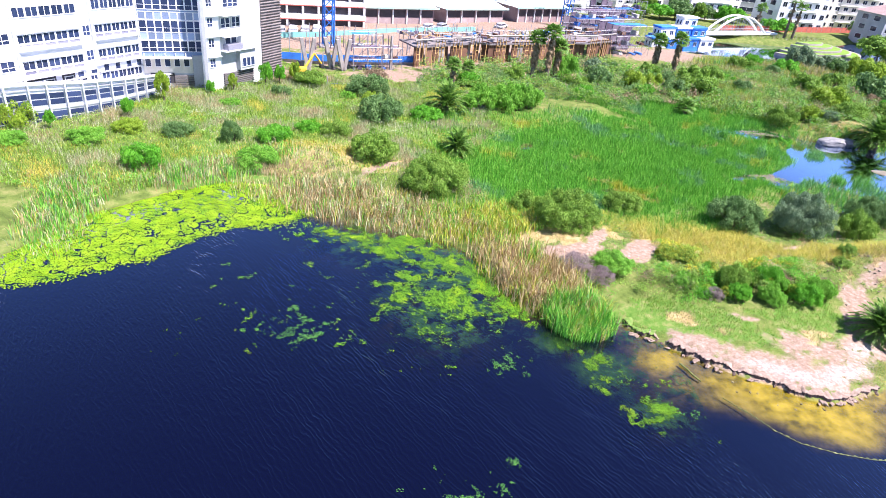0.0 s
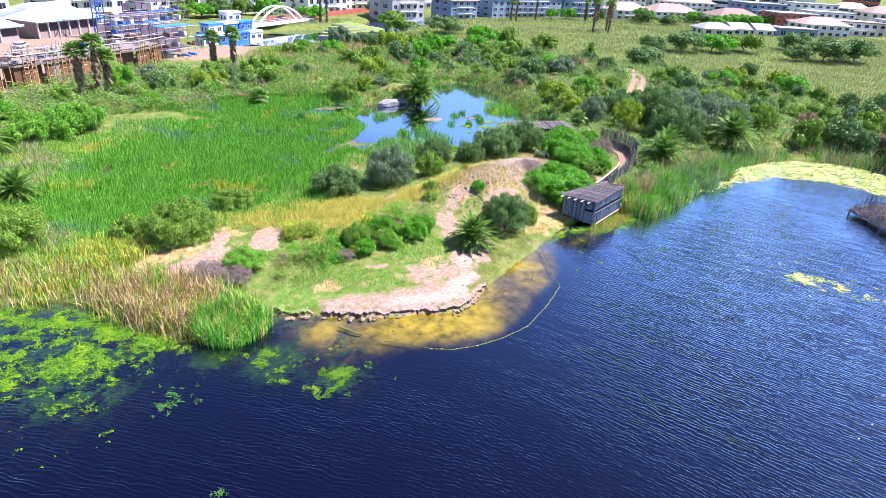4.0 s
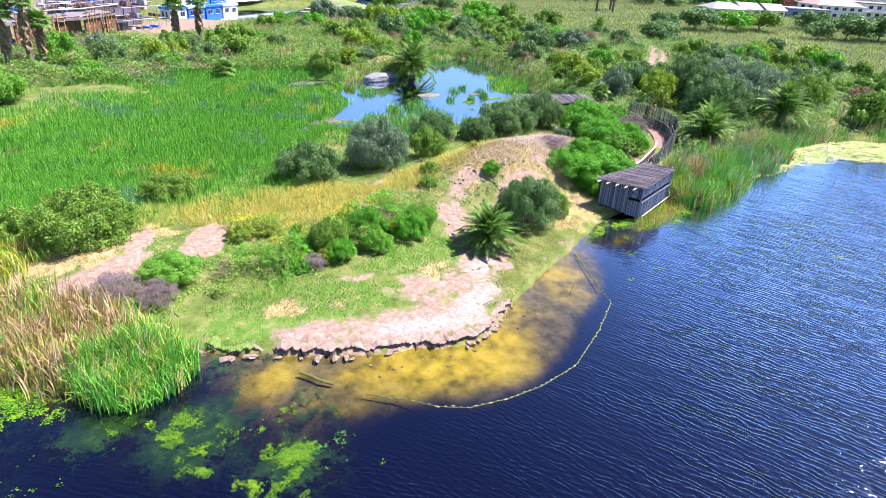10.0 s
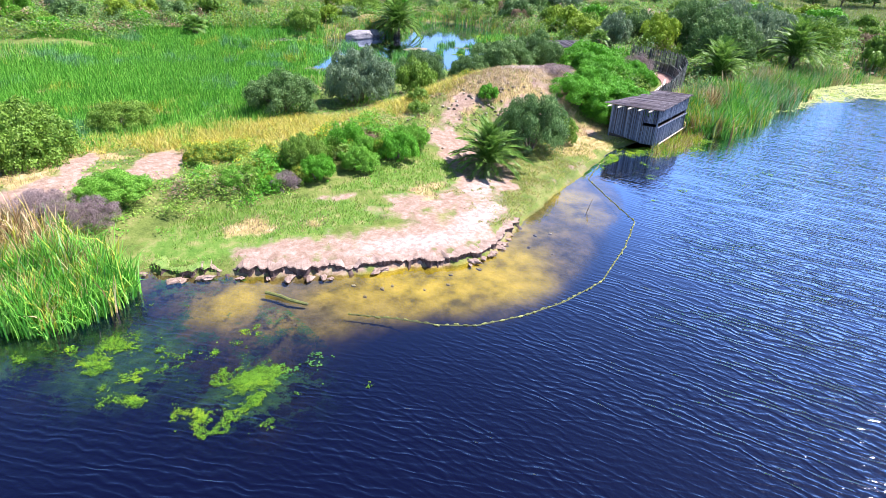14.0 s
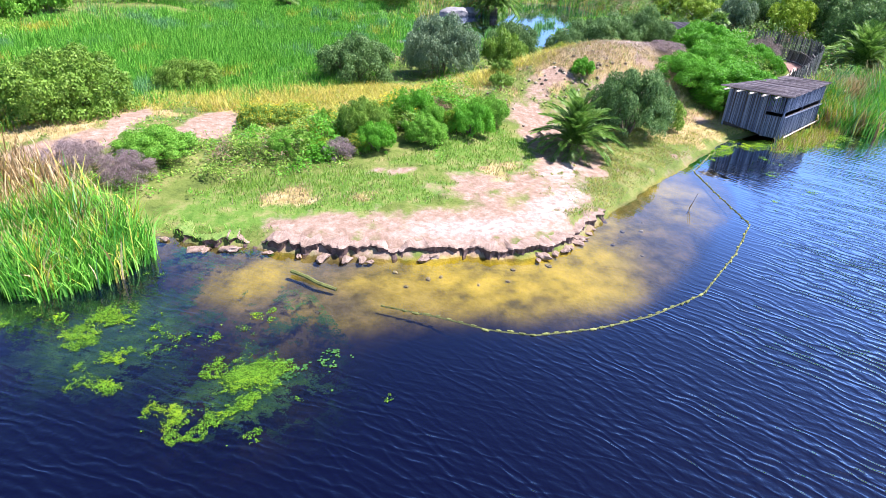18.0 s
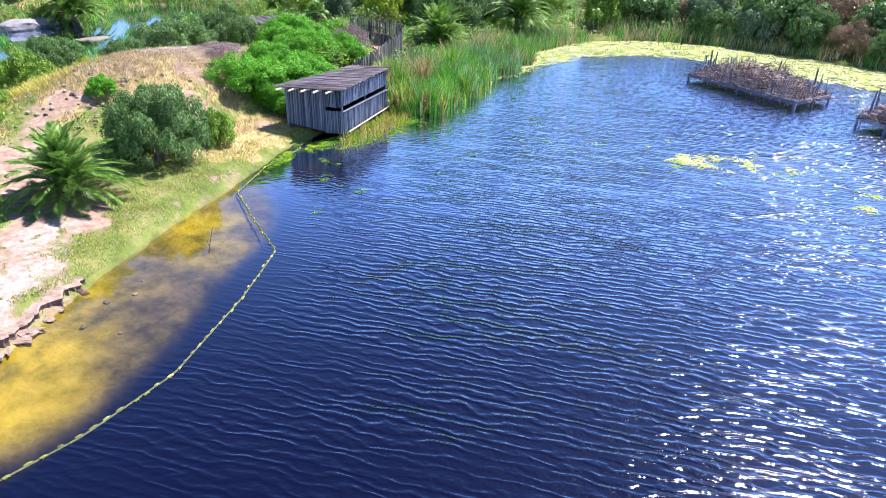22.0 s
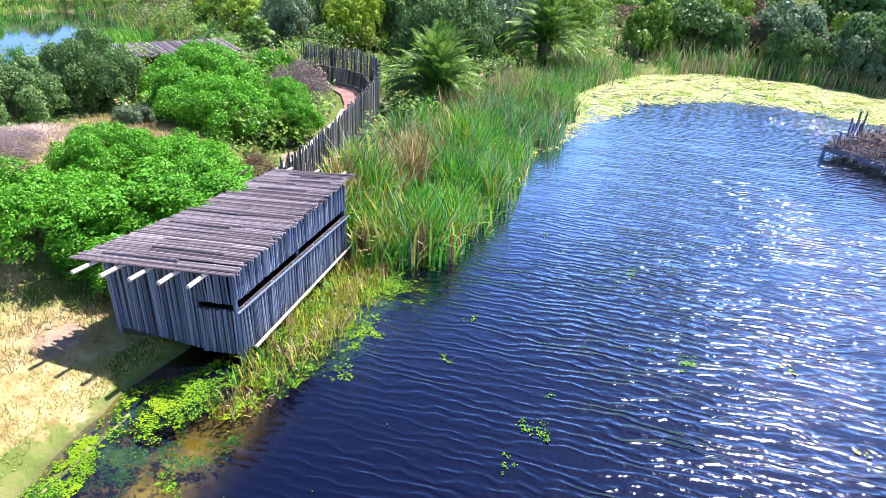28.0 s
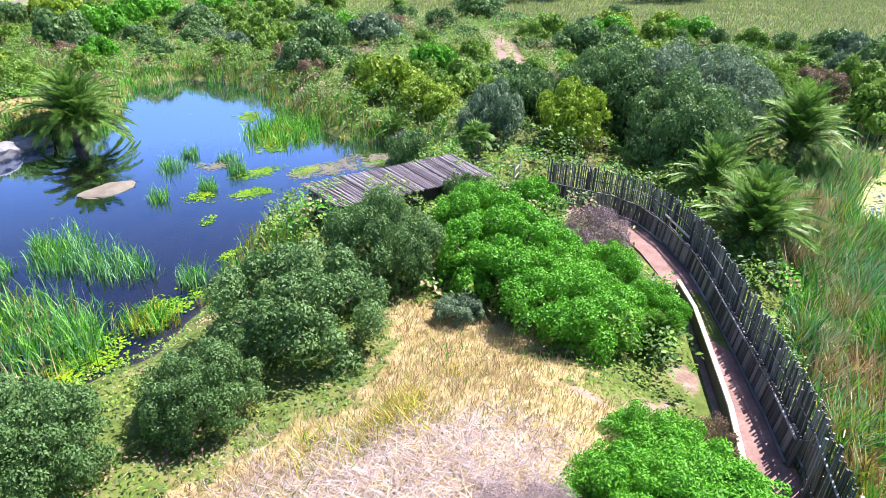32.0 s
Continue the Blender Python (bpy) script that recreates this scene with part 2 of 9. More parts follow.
for weed in (M_DUCKWEED, M_DUCKWEED_PALE, M_ALGAE):
    weed.node_tree.nodes["Principled BSDF"].inputs["Specular IOR Level"].default_value = 0.08


def glass_mat(name, col, rough=0.08):
    m = material(name, [tuple(c * 0.7 for c in col), col, tuple(c * 1.4 for c in col)], scale=0.3, rough=rough, bump=0, random_tint=0.7, spec=0.35)
    return m


M_GLASS = glass_mat("blue_tinted_glazing", (0.03, 0.045, 0.1))
M_GLASS_DARK = glass_mat("dark_window_glass", (0.025, 0.03, 0.045))
M_GLASS_BLUE = glass_mat("pale_blue_spandrel_glazing", (0.22, 0.28, 0.42), 0.25)
M_SPANDREL = material("lilac_spandrel_panel", [(0.17, 0.17, 0.23), (0.25, 0.25, 0.32), (0.34, 0.33, 0.4)], scale=0.5, rough=0.3, bump=0, random_tint=0.5)
# near-black colour that stands in for the shade inside openings
M_INNER_SHADE = material("painted_interior_shade", [(0.03, 0.028, 0.035), (0.055, 0.05, 0.06), (0.09, 0.08, 0.09)], scale=0.8, bump=0.1)
M_BROWNCLAD = material("brown_grey_louvre", [(0.16, 0.135, 0.13), (0.24, 0.2, 0.19), (0.32, 0.27, 0.25)], scale=0.8, bump=0.2, random_tint=0.3)
M_EARTHWALL = material("pinkish_earth_plaster", [(0.4, 0.27, 0.22), (0.55, 0.41, 0.35), (0.66, 0.54, 0.48)], scale=0.6, bump=0.3, random_tint=0.3)
M_ROSEWALL = material("rose_grey_plaster", [(0.24, 0.17, 0.17), (0.34, 0.26, 0.26), (0.44, 0.36, 0.36)], scale=0.6, bump=0.2, random_tint=0.2)
M_GREENTRIM = material("pale_green_metal", [(0.26, 0.5, 0.44), (0.36, 0.6, 0.53), (0.44, 0.66, 0.6)], scale=0.5, bump=0.05)
M_SHEETROOF = material("pale_sheet_roof", [(0.42, 0.46, 0.47), (0.54, 0.58, 0.58), (0.64, 0.67, 0.67)], scale=0.4, bump=0.2, stretch=(4, 0.2, 1))
M_SUNKEN = material("sunken_dark_weed", [(0.012, 0.05, 0.02), (0.04, 0.12, 0.03), (0.1, 0.25, 0.04)], scale=2.2, rough=0.9, bump=0.4, wear=0.2, spec=0.05)
M_DECK = material("stained_site_concrete", [(0.1, 0.085, 0.09), (0.19, 0.165, 0.165), (0.32, 0.28, 0.27)], scale=1.6, bump=0.4)
M_TURF_LIP = material("turf_on_the_bank", [(0.05, 0.12, 0.014), (0.12, 0.2, 0.03), (0.24, 0.25, 0.08)], scale=3.0, bump=0.8, bump_dist=0.05)
M_LIP = material("dry_pinkish_bank_sand", [(0.1, 0.07, 0.045), (0.24, 0.17, 0.13), (0.4, 0.31, 0.26)], scale=2.6, bump=0.9, bump_dist=0.05)


# ---- plan of the place: lake, pond and canal outlines (metres), ground heights ----
LAKE = [(-90, 10), (-60, 22), (-40, 32), (-27.8, 38.5), (-25, 45.6), (-20.8, 51), (-16.8, 54.4), (-12.5, 54.4), (-9.4, 52), (-7, 49), (-3, 47.6),
        (0, 47), (4, 46), (6.6, 44), (8.6, 39), (11, 36), (14, 35.5), (16.2, 36.2), (17.5, 34.5), (19.1, 33.6), (20.6, 32.4), (22.8, 30.9), (25.4, 30.1),
        (27, 28.9), (28.7, 28.7), (31.7, 29.7), (35.7, 31.2), (40.5, 32.8), (47.6, 34.9), (50.5, 35), (56, 35.5), (61, 34.5), (67, 34.6), (74, 36), (81, 36.2),
        (88, 36), (95.2, 33.8), (100.8, 29), (102.9, 22.7), (99.2, 10), (94.6, 2), (91.5, -8), (90, -30), (70, -70), (-90, -70)]
POND = [(47, 59), (50, 59.2), (53, 58.6), (56, 59.5), (60, 61.6), (63, 63), (66, 62.5), (70, 61), (74, 61), (78, 62.5), (79.5, 66), (78.5, 70), (81, 77), (85, 84),
        (87.5, 90), (86, 96.5), (81, 97.5), (76, 93), (71.5, 87.5), (66, 86), (60, 85.5), (56, 87.5), (53, 90), (47, 89.5), (45, 86), (50, 82), (50, 76), (45, 71), (42, 67), (44, 62)]
CANAL = [(56, 150), (66, 146), (86, 147), (112, 160), (140, 178), (165, 200), (160, 215), (128, 194), (108, 178), (92, 176), (75, 172), (62, 166)]


def signed(poly, x, y):
    """Distance to the outline of a polygon, positive outside it."""
    p = np.array(poly, float)
    q = np.roll(p, -1, axis=0)
    best = np.full(x.shape, 1e18)
    inside = np.zeros(x.shape, bool)
    for (ax, ay), (bx, by) in zip(p, q):
        dx, dy = bx - ax, by - ay
        k = np.clip(((x - ax) * dx + (y - ay) * dy) / (dx * dx + dy * dy), 0, 1)
        best = np.minimum(best, (x - ax - k * dx) ** 2 + (y - ay - k * dy) ** 2)
        cross = ((ay > y) != (by > y)) & (x < (bx - ax) * (y - ay) / ((by - ay) if by != ay else 1e-9) + ax)
        inside ^= cross
    d = np.sqrt(best)
    return np.where(inside, -d, d)


def waves(x, y, seed, size):
    """Smooth value noise of two octaves, about -1 to 1."""
    r = np.random.RandomState(seed)
    out = np.zeros_like(x)
    for k, amp in ((1.0, 0.75), (2.1, 0.4)):
        table, a = r.uniform(-1, 1, (97, 97)), r.uniform(0, 6.28)
        u, w = (x * math.cos(a) + y * math.sin(a)) * k / size * 1.6 + 31.7, (y * math.cos(a) - x * math.sin(a)) * k / size * 1.6 + 17.3
        i, j = np.floor(u), np.floor(w)
        fu, fw = u - i, w - j
        fu, fw = fu * fu * (3 - 2 * fu), fw * fw * (3 - 2 * fw)
        i, j = i.astype(int), j.astype(int)
        g = lambda p, q: table[p % 97, q % 97]
        out = out + amp * ((g(i, j) * (1 - fu) + g(i + 1, j) * fu) * (1 - fw) + (g(i, j + 1) * (1 - fu) + g(i + 1, j + 1) * fu) * fw)
    return out


def bump_at(x, y, cx, cy, sx, sy, turn=0.0):
    c, s = math.cos(radians(turn)), math.sin(radians(turn))
    u, w = (x - cx) * c + (y - cy) * s, (y - cy) * c - (x - cx) * s
    return np.exp(-(u / sx) ** 2 - (w / sy) ** 2)


def smooth(v, lo, hi):
    k = np.clip((v - lo) / (hi - lo), 0, 1)
    return k * k * (3 - 2 * k)


def marsh(x, y):
    """1 in the flat reed marsh between the lake's north shore and the pond."""
    return np.maximum.reduce([bump_at(x, y, 24, 68, 16, 14), bump_at(x, y, 36, 76, 15, 13), bump_at(x, y, 14, 62, 9, 10), bump_at(x, y, 42, 90, 12, 8)])


def pools(x, y):
    """1 in the small open pools of the marsh."""
    return np.maximum.reduce([bump_at(x, y, 30, 88, 3.4, 1.1, -20), bump_at(x, y, 31.5, 83, 2.6, 1.0, -20), bump_at(x, y, 36.7, 78.5, 3.0, 1.1, -15), bump_at(x, y, 22, 60, 1.2, 0.6), bump_at(x, y, 14.5, 72, 1.6, 0.8, 60), bump_at(x, y, 41, 68, 3.4, 1.0, 25), bump_at(x, y, 45, 76, 2.6, 1.0, -30), bump_at(x, y, 47, 87, 4, 1.0, 10), bump_at(x, y, 32, 92, 3.0, 1.0, -15)])


def height(x, y):
    x, y = np.asarray(x, float), np.asarray(y, float)
    dl, dp, dc = signed(LAKE, x, y), signed(POND, x, y), signed(CANAL, x, y)
    wob = waves(x, y, 5, 5.0) * 0.22 + waves(x, y, 8, 1.6) * 0.1
    beach = np.clip(1.6 * np.maximum(bump_at(x, y, 26, 29, 13, 6.5), bump_at(x, y, 37.5, 30.5, 6.5, 3.6, 32)), 0, 1)
    rise = lambda d, bank, top, run: np.where(d > 0, bank * smooth(d, 0, 0.5) + top * (1 - np.exp(-np.maximum(d, 0) / run)), 0)
    dlw = dl + wob
    land = 0.06 + rise(dlw, 0.16 + 0.18 * beach, 0.95, 9.0)
    depth = np.where(dlw < 0, np.minimum(1.8, -dlw * 0.5), 0)
    shelf = np.minimum(0.08 + 0.055 * -dlw + 0.3 * np.maximum(0, -dlw - 3.6), 1.8)
    depth = np.where(dlw < 0, depth * (1 - beach) + np.minimum(depth, shelf) * beach, 0)
    depth = np.minimum(depth, 1.8 - 1.42 * np.clip(1.6 * bump_at(x, y, 47.6, 32.4, 3.6, 1.3, 12), 0, 1))
    z = np.where(dlw > 0, land, -0.02 - depth)
    # dunes and mounds
    z += np.where(dl > 0, smooth(dl, 0, 6), 0) * (
        3.0 * bump_at(x, y, 44, 43.5, 6.5, 4.2, -5) + 2.2 * bump_at(x, y, 52.5, 44.5, 6, 4.5) + 0.9 * bump_at(x, y, 32, 42, 7, 4, 30)
        + 1.0 * bump_at(x, y, -8, 60, 9, 6) + 0.7 * bump_at(x, y, 16, 46, 6, 4) + 0.5 * bump_at(x, y, 85, 60, 20, 14) + 1.6 * bump_at(x, y, 118, 80, 26, 14)
        + 1.2 * bump_at(x, y, 66, 90, 4, 3) + 0.8 * bump_at(x, y, 108, 20, 8, 40))
    m = np.clip(marsh(x, y) * 1.5, 0, 1)
    z = np.where(dl > 0, z * (1 - m) + (0.05 + 0.06 * waves(x, y, 3, 9)) * m, z)
    for d, deep in ((dp, 0.9), (dc, 1.4)):
        dw = d + wob
        z = np.where(dw < 0, np.minimum(-0.05, dw * 0.35).clip(-deep, 0), np.minimum(z, 0.05 + dw * 0.55))
    # small open pools in the marsh
    z = z - 0.5 * pools(x, y) * (dl > 3)
    # walkway levelled behind the screen fence
    path = smooth(3.5 - signed(PATHWAY, x, y), 0, 3)
    z = z * (1 - path) + 0.75 * path
    far = smooth(np.hypot(x - 40, y - 50), 60, 140)
    z += np.where((dl > 0) & (dp > 0) & (dc > 0), waves(x, y, 2, 14) * 0.16 * (1 - m) * smooth(np.minimum(dl, np.minimum(dp, dc)), 0.5, 5), 0) + 0.2 * far * (dl > 4) * (dc > 2) * (dp > 2)
    return z


PATHWAY = [(55.6, 37.0), (58.3, 37.7), (61.8, 39.0), (64.3, 40.1), (67, 41.2), (69.2, 42.2), (72, 44.0), (73.8, 45.9), (74.3, 47.6), (74.2, 52.8), (72.8, 52.8), (72.8, 48.2), (71.8, 46.6), (70, 45.0), (67.2, 43.1), (65.2, 42.2), (62, 41.0), (56.4, 39)]


def ground_z(x, y):
    return float(height(np.array([x]), np.array([y]))[0])


# ---- mesh helpers ----
def part(name, bm, mat, parent=None, label="", smooth_faces=False):
    me = bpy.data.meshes.new(name)
    if isinstance(bm, bmesh.types.BMesh):
        bm.to_mesh(me)
        bm.free()
    else:
        me.from_pydata(*bm)
    for m in (mat if isinstance(mat, (list, tuple)) else (mat,)):
        me.materials.append(m)
    if smooth_faces:
        me.polygons.foreach_set("use_smooth", [True] * len(me.polygons))
    ob = new(name, me)
    if parent is not None:
        ob.parent = parent
    if label:
        ob["label"] = label
    return ob


def same_mesh(name, me, parent, m=None):
    ob = new(name, me)
    ob.parent = parent
    if m is not None:
        ob.matrix_basis = m
    return ob


def root(name, x, y, z, turn=0.0, label="", category="", group="", kind=""):
    ob = new(name)
    ob.empty_display_size = 0.3
    ob.matrix_basis = pose(x, y, z, 0, 0, turn)
    return tagged(ob, label, category, group, kind)


def box(bm, x0, x1, y0, y1, z0, z1, bevel=0.0, m=None, mat=0):
    g = bmesh.ops.create_cube(bm, size=1.0)
    vs = g["verts"]
    for v in vs:
        v.co = Vector(((x0 + x1) / 2 + v.co.x * (x1 - x0), (y0 + y1) / 2 + v.co.y * (y1 - y0), (z0 + z1) / 2 + v.co.z * (z1 - z0)))
    fs = {f for v in vs for f in v.link_faces}
    for f in fs:
        f.material_index = mat
    if bevel:
        r = bmesh.ops.bevel(bm, geom=list({e for v in vs for e in v.link_edges}), offset=bevel, segments=1, affect="EDGES")
        vs = list({v for f in r["faces"] for v in f.verts} | {v for v in vs if v.is_valid})
    if m is not None:
        bmesh.ops.transform(bm, matrix=m, verts=[v for v in vs if v.is_valid])


def tube(bm, a, b, r0, r1=None, sides=6, cap=True):
    """A tapered round bar from a to b."""
    a, b, r1 = Vector(a), Vector(b), r0 if r1 is None else r1
    q = (b - a).to_track_quat("Z", "Y")
    rings = []
    for p, r in ((a, r0), (b, r1)):
        rings.append([bm.verts.new(p + q @ Vector((r * math.cos(6.2832 * i / sides), r * math.sin(6.2832 * i / sides), 0))) for i in range(sides)])
    for i in range(sides):
        j = (i + 1) % sides
        bm.faces.new((rings[0][i], rings[0][j], rings[1][j], rings[1][i]))
    if cap:
        bm.faces.new(rings[0][::-1])
        bm.faces.new(rings[1])


# ---- ground: one sheet out to the horizon, fine near the walk ----
def axis(lo, hi, near0, near1, step, grow):
    v, s = [near0], step
    while v[-1] < near1:
        v.append(v[-1] + step)
    up, s = [], step
    while (v + up)[-1] < hi:
        s *= grow
        up.append((v + up)[-1] + s)
    down, s = [], step
    cur = near0
    while cur > lo:
        s *= grow
        cur -= s
        down.append(cur)
    return np.array(down[::-1] + v + up)


gx, gy = axis(-3000, 3500, -30, 92, 0.45, 1.06), axis(-3000, 4000, 24, 100, 0.45, 1.06)
X, Y = np.meshgrid(gx, gy)
Z = height(X, Y)
DL, DP = signed(LAKE, X, Y), signed(POND, X, Y)
nx, ny = len(gx), len(gy)
verts = np.stack([X.ravel(), Y.ravel(), Z.ravel()], 1)
idx = np.arange(nx * ny).reshape(ny, nx)
faces = np.stack([idx[:-1, :-1].ravel(), idx[:-1, 1:].ravel(), idx[1:, 1:].ravel(), idx[1:, :-1].ravel()], 1)
gm = bpy.data.meshes.new("ground")
gm.vertices.add(len(verts))
gm.vertices.foreach_set("co", verts.ravel())
gm.loops.add(faces.size)
gm.loops.foreach_set("vertex_index", faces.ravel())
gm.polygons.add(len(faces))
gm.polygons.foreach_set("loop_start", np.arange(0, faces.size, 4))
gm.polygons.foreach_set("use_smooth", np.ones(len(faces), bool))
gm.update()


TRACK = [(104, 67), (110, 70.2), (116, 74), (121, 78.2), (126, 83.4), (129.5, 90), (132.5, 99), (130, 110)]


def track_distance(x, y):
    return min(math.hypot(x - ax - (bx - ax) * k / 8, y - ay - (by - ay) * k / 8) for (ax, ay), (bx, by) in zip(TRACK[:-1], TRACK[1:]) for k in range(9))


def track(x, y):
    """A sandy two-wheel track that curves through the scrub: two ruts with a green crown."""
    out = np.zeros_like(x)
    for (ax, ay), (bx, by) in zip(TRACK[:-1], TRACK[1:]):
        dx, dy = bx - ax, by - ay
        k = np.clip(((x - ax) * dx + (y - ay) * dy) / (dx * dx + dy * dy), 0, 1)
        d = np.hypot(x - ax - k * dx, y - ay - k * dy)
        out = np.maximum(out, np.exp(-((d - 0.9) / 0.75) ** 2))
    return out


def sand_mask(x, y):
    """Bare pale sand: the beach, the trodden paths and blow-outs."""
    n = 0.28 * waves(x, y, 21, 2.4) + 0.2 * waves(x, y, 22, 0.7)
    v = np.maximum.reduce([
        bump_at(x, y, 25.5, 31.4, 10, 2.1, -17), 1.1 * bump_at(x, y, 22.0, 33.0, 3.6, 1.5, -34), 1.15 * bump_at(x, y, 28.6, 30.6, 4.4, 1.9, 12), 1.1 * bump_at(x, y, 33.4, 34.4, 3.0, 1.6, 48), 1.1 * bump_at(x, y, 36.2, 39.0, 1.5, 3.2, -15), 0.9 * bump_at(x, y, 25.6, 36.4, 1.8, 0.45, -18), 0.92 * bump_at(x, y, 31, 33.6, 6.5, 2.4, 12), 0.72 * bump_at(x, y, 40, 33.0, 7.5, 1.1, 19), bump_at(x, y, 33, 33.6, 4.5, 2.6, 20), bump_at(x, y, 35.5, 36.5, 3, 3.2), 
        1.4 * bump_at(x, y, 14.4, 43.9, 3.6, 1.2, 14), 1.4 * bump_at(x, y, 17.3, 46.6, 2.4, 0.9, 62), 1.4 * bump_at(x, y, 20.8, 45.3, 3.0, 1.4, 56), bump_at(x, y, 35.3, 47.6, 2.0, 0.9, 20),
        bump_at(x, y, 43, 39.5, 4.5, 2.2, -10), 0.8 * bump_at(x, y, 39.4, 41.6, 3.2, 2.4, 20), 0.75 * bump_at(x, y, 46.7, 41.2, 2.2, 1.2, -20), 0.75 * bump_at(x, y, 48.2, 37.6, 1.6, 1.4), bump_at(x, y, 56.7, 43.6, 1.5, 0.5, -80), bump_at(x, y, 58.3, 42.0, 2.4, 0.5, -28), bump_at(x, y, 61, 41.3, 1.4, 0.5, 22), 0.9 * bump_at(x, y, 49.8, 44.6, 1.4, 0.8, -40),
        bump_at(x, y, -2, 58.5, 5.5, 0.9, 50), 1.3 * track(x, y), bump_at(x, y, -4, 97, 10, 5.5, 20), 1.2 * bump_at(x, y, 4, 118, 34, 15, 38), 1.2 * bump_at(x, y, 50, 137, 15, 8, 25), 1.3 * bump_at(x, y, -4, 140, 42, 18, 35), 1.3 * bump_at(x, y, 30, 165, 30, 18, 35), bump_at(x, y, -24, 116, 12, 14), bump_at(x, y, 56, 143, 14, 6, 24), bump_at(x, y, -22, 92, 6, 3),
        bump_at(x, y, 107, 2, 3, 6), bump_at(x, y, 82, 80, 3, 2)])
    return smooth(v + n, 0.4, 0.95)


def dry_mask(x, y):
    n = 0.3 * waves(x, y, 31, 4.0) + 0.2 * waves(x, y, 32, 1.1)
    v = np.maximum.reduce([bump_at(x, y, 45, 44, 10, 5), bump_at(x, y, 54, 46, 6, 5), bump_at(x, y, 27, 47.4, 10, 3.0, 12), bump_at(x, y, -8, 60, 9, 6), bump_at(x, y, 48, 47, 5, 5), bump_at(x, y, 57.5, 47.8, 4.5, 4.5),
                           0.8 * bump_at(x, y, 14, 48, 6, 4), bump_at(x, y, 66, 90, 5, 4), 0.9 * bump_at(x, y, 47, 36.5, 7, 2.0, 12), bump_at(x, y, 27.4, 49.2, 8, 2.8, -22), 0.55 * bump_at(x, y, 22.0, 35.2, 4.6, 1.9, -34), 0.6 * bump_at(x, y, 29.0, 34.4, 4.0, 1.5, 12), bump_at(x, y, 28.6, 43.6, 4.5, 2.0, 10)])
    return smooth(v + n, 0.3, 0.8)


def lawn_mask(x, y):
    n = 0.3 * waves(x, y, 41, 3.0) + 0.2 * waves(x, y, 42, 0.8)
    v = np.maximum.reduce([bump_at(x, y, 22, 35.5, 7, 2.4, -12), bump_at(x, y, 31, 36.5, 5, 2.2, 10), marsh(x, y), bump_at(x, y, -20, 58, 12, 6), 0.8 * bump_at(x, y, -8, 70, 22, 14), 0.4 * bump_at(x, y, 41, 34, 5, 1.2, 15)])
    return smooth(v + n, 0.25, 0.7)


for key, values in (("sand", sand_mask(X, Y)), ("dry", dry_mask(X, Y)), ("pale", np.maximum.reduce([bump_at(X, Y, 26.6, 30.7, 3.6, 0.8, -22), bump_at(X, Y, 30.4, 31.0, 3.4, 0.9, 22), 0.8 * bump_at(X, Y, 33.4, 33.8, 2.6, 1.0, 35)]) * (DL > 0)), ("lawn", lawn_mask(X, Y)),
                    ("silt", smooth(-signed(POND, X, Y), -1.0, 0.6)), ("weedy", smooth(np.maximum.reduce([1.2 * bump_at(X, Y, 25, 28.2, 6, 2.4, -20), 1.1 * bump_at(X, Y, 18.2, 31.8, 2.2, 1.9, 0), 0.8 * bump_at(X, Y, 26, 29.2, 11, 3.6, -4), 0.75 * bump_at(X, Y, 37.5, 30.8, 6.0, 2.6, 32), 0.8 * bump_at(X, Y, 47.6, 32.2, 4, 1.6, 12)]) + 0.3 * waves(X, Y, 51, 4.0) + 0.25 * waves(X, Y, 52, 1.4), 0.3, 1.0) * (DL < 0.2))):
    at = gm.attributes.new(key, "FLOAT", "POINT")
    at.data.foreach_set("value", values.ravel().astype(np.float32))


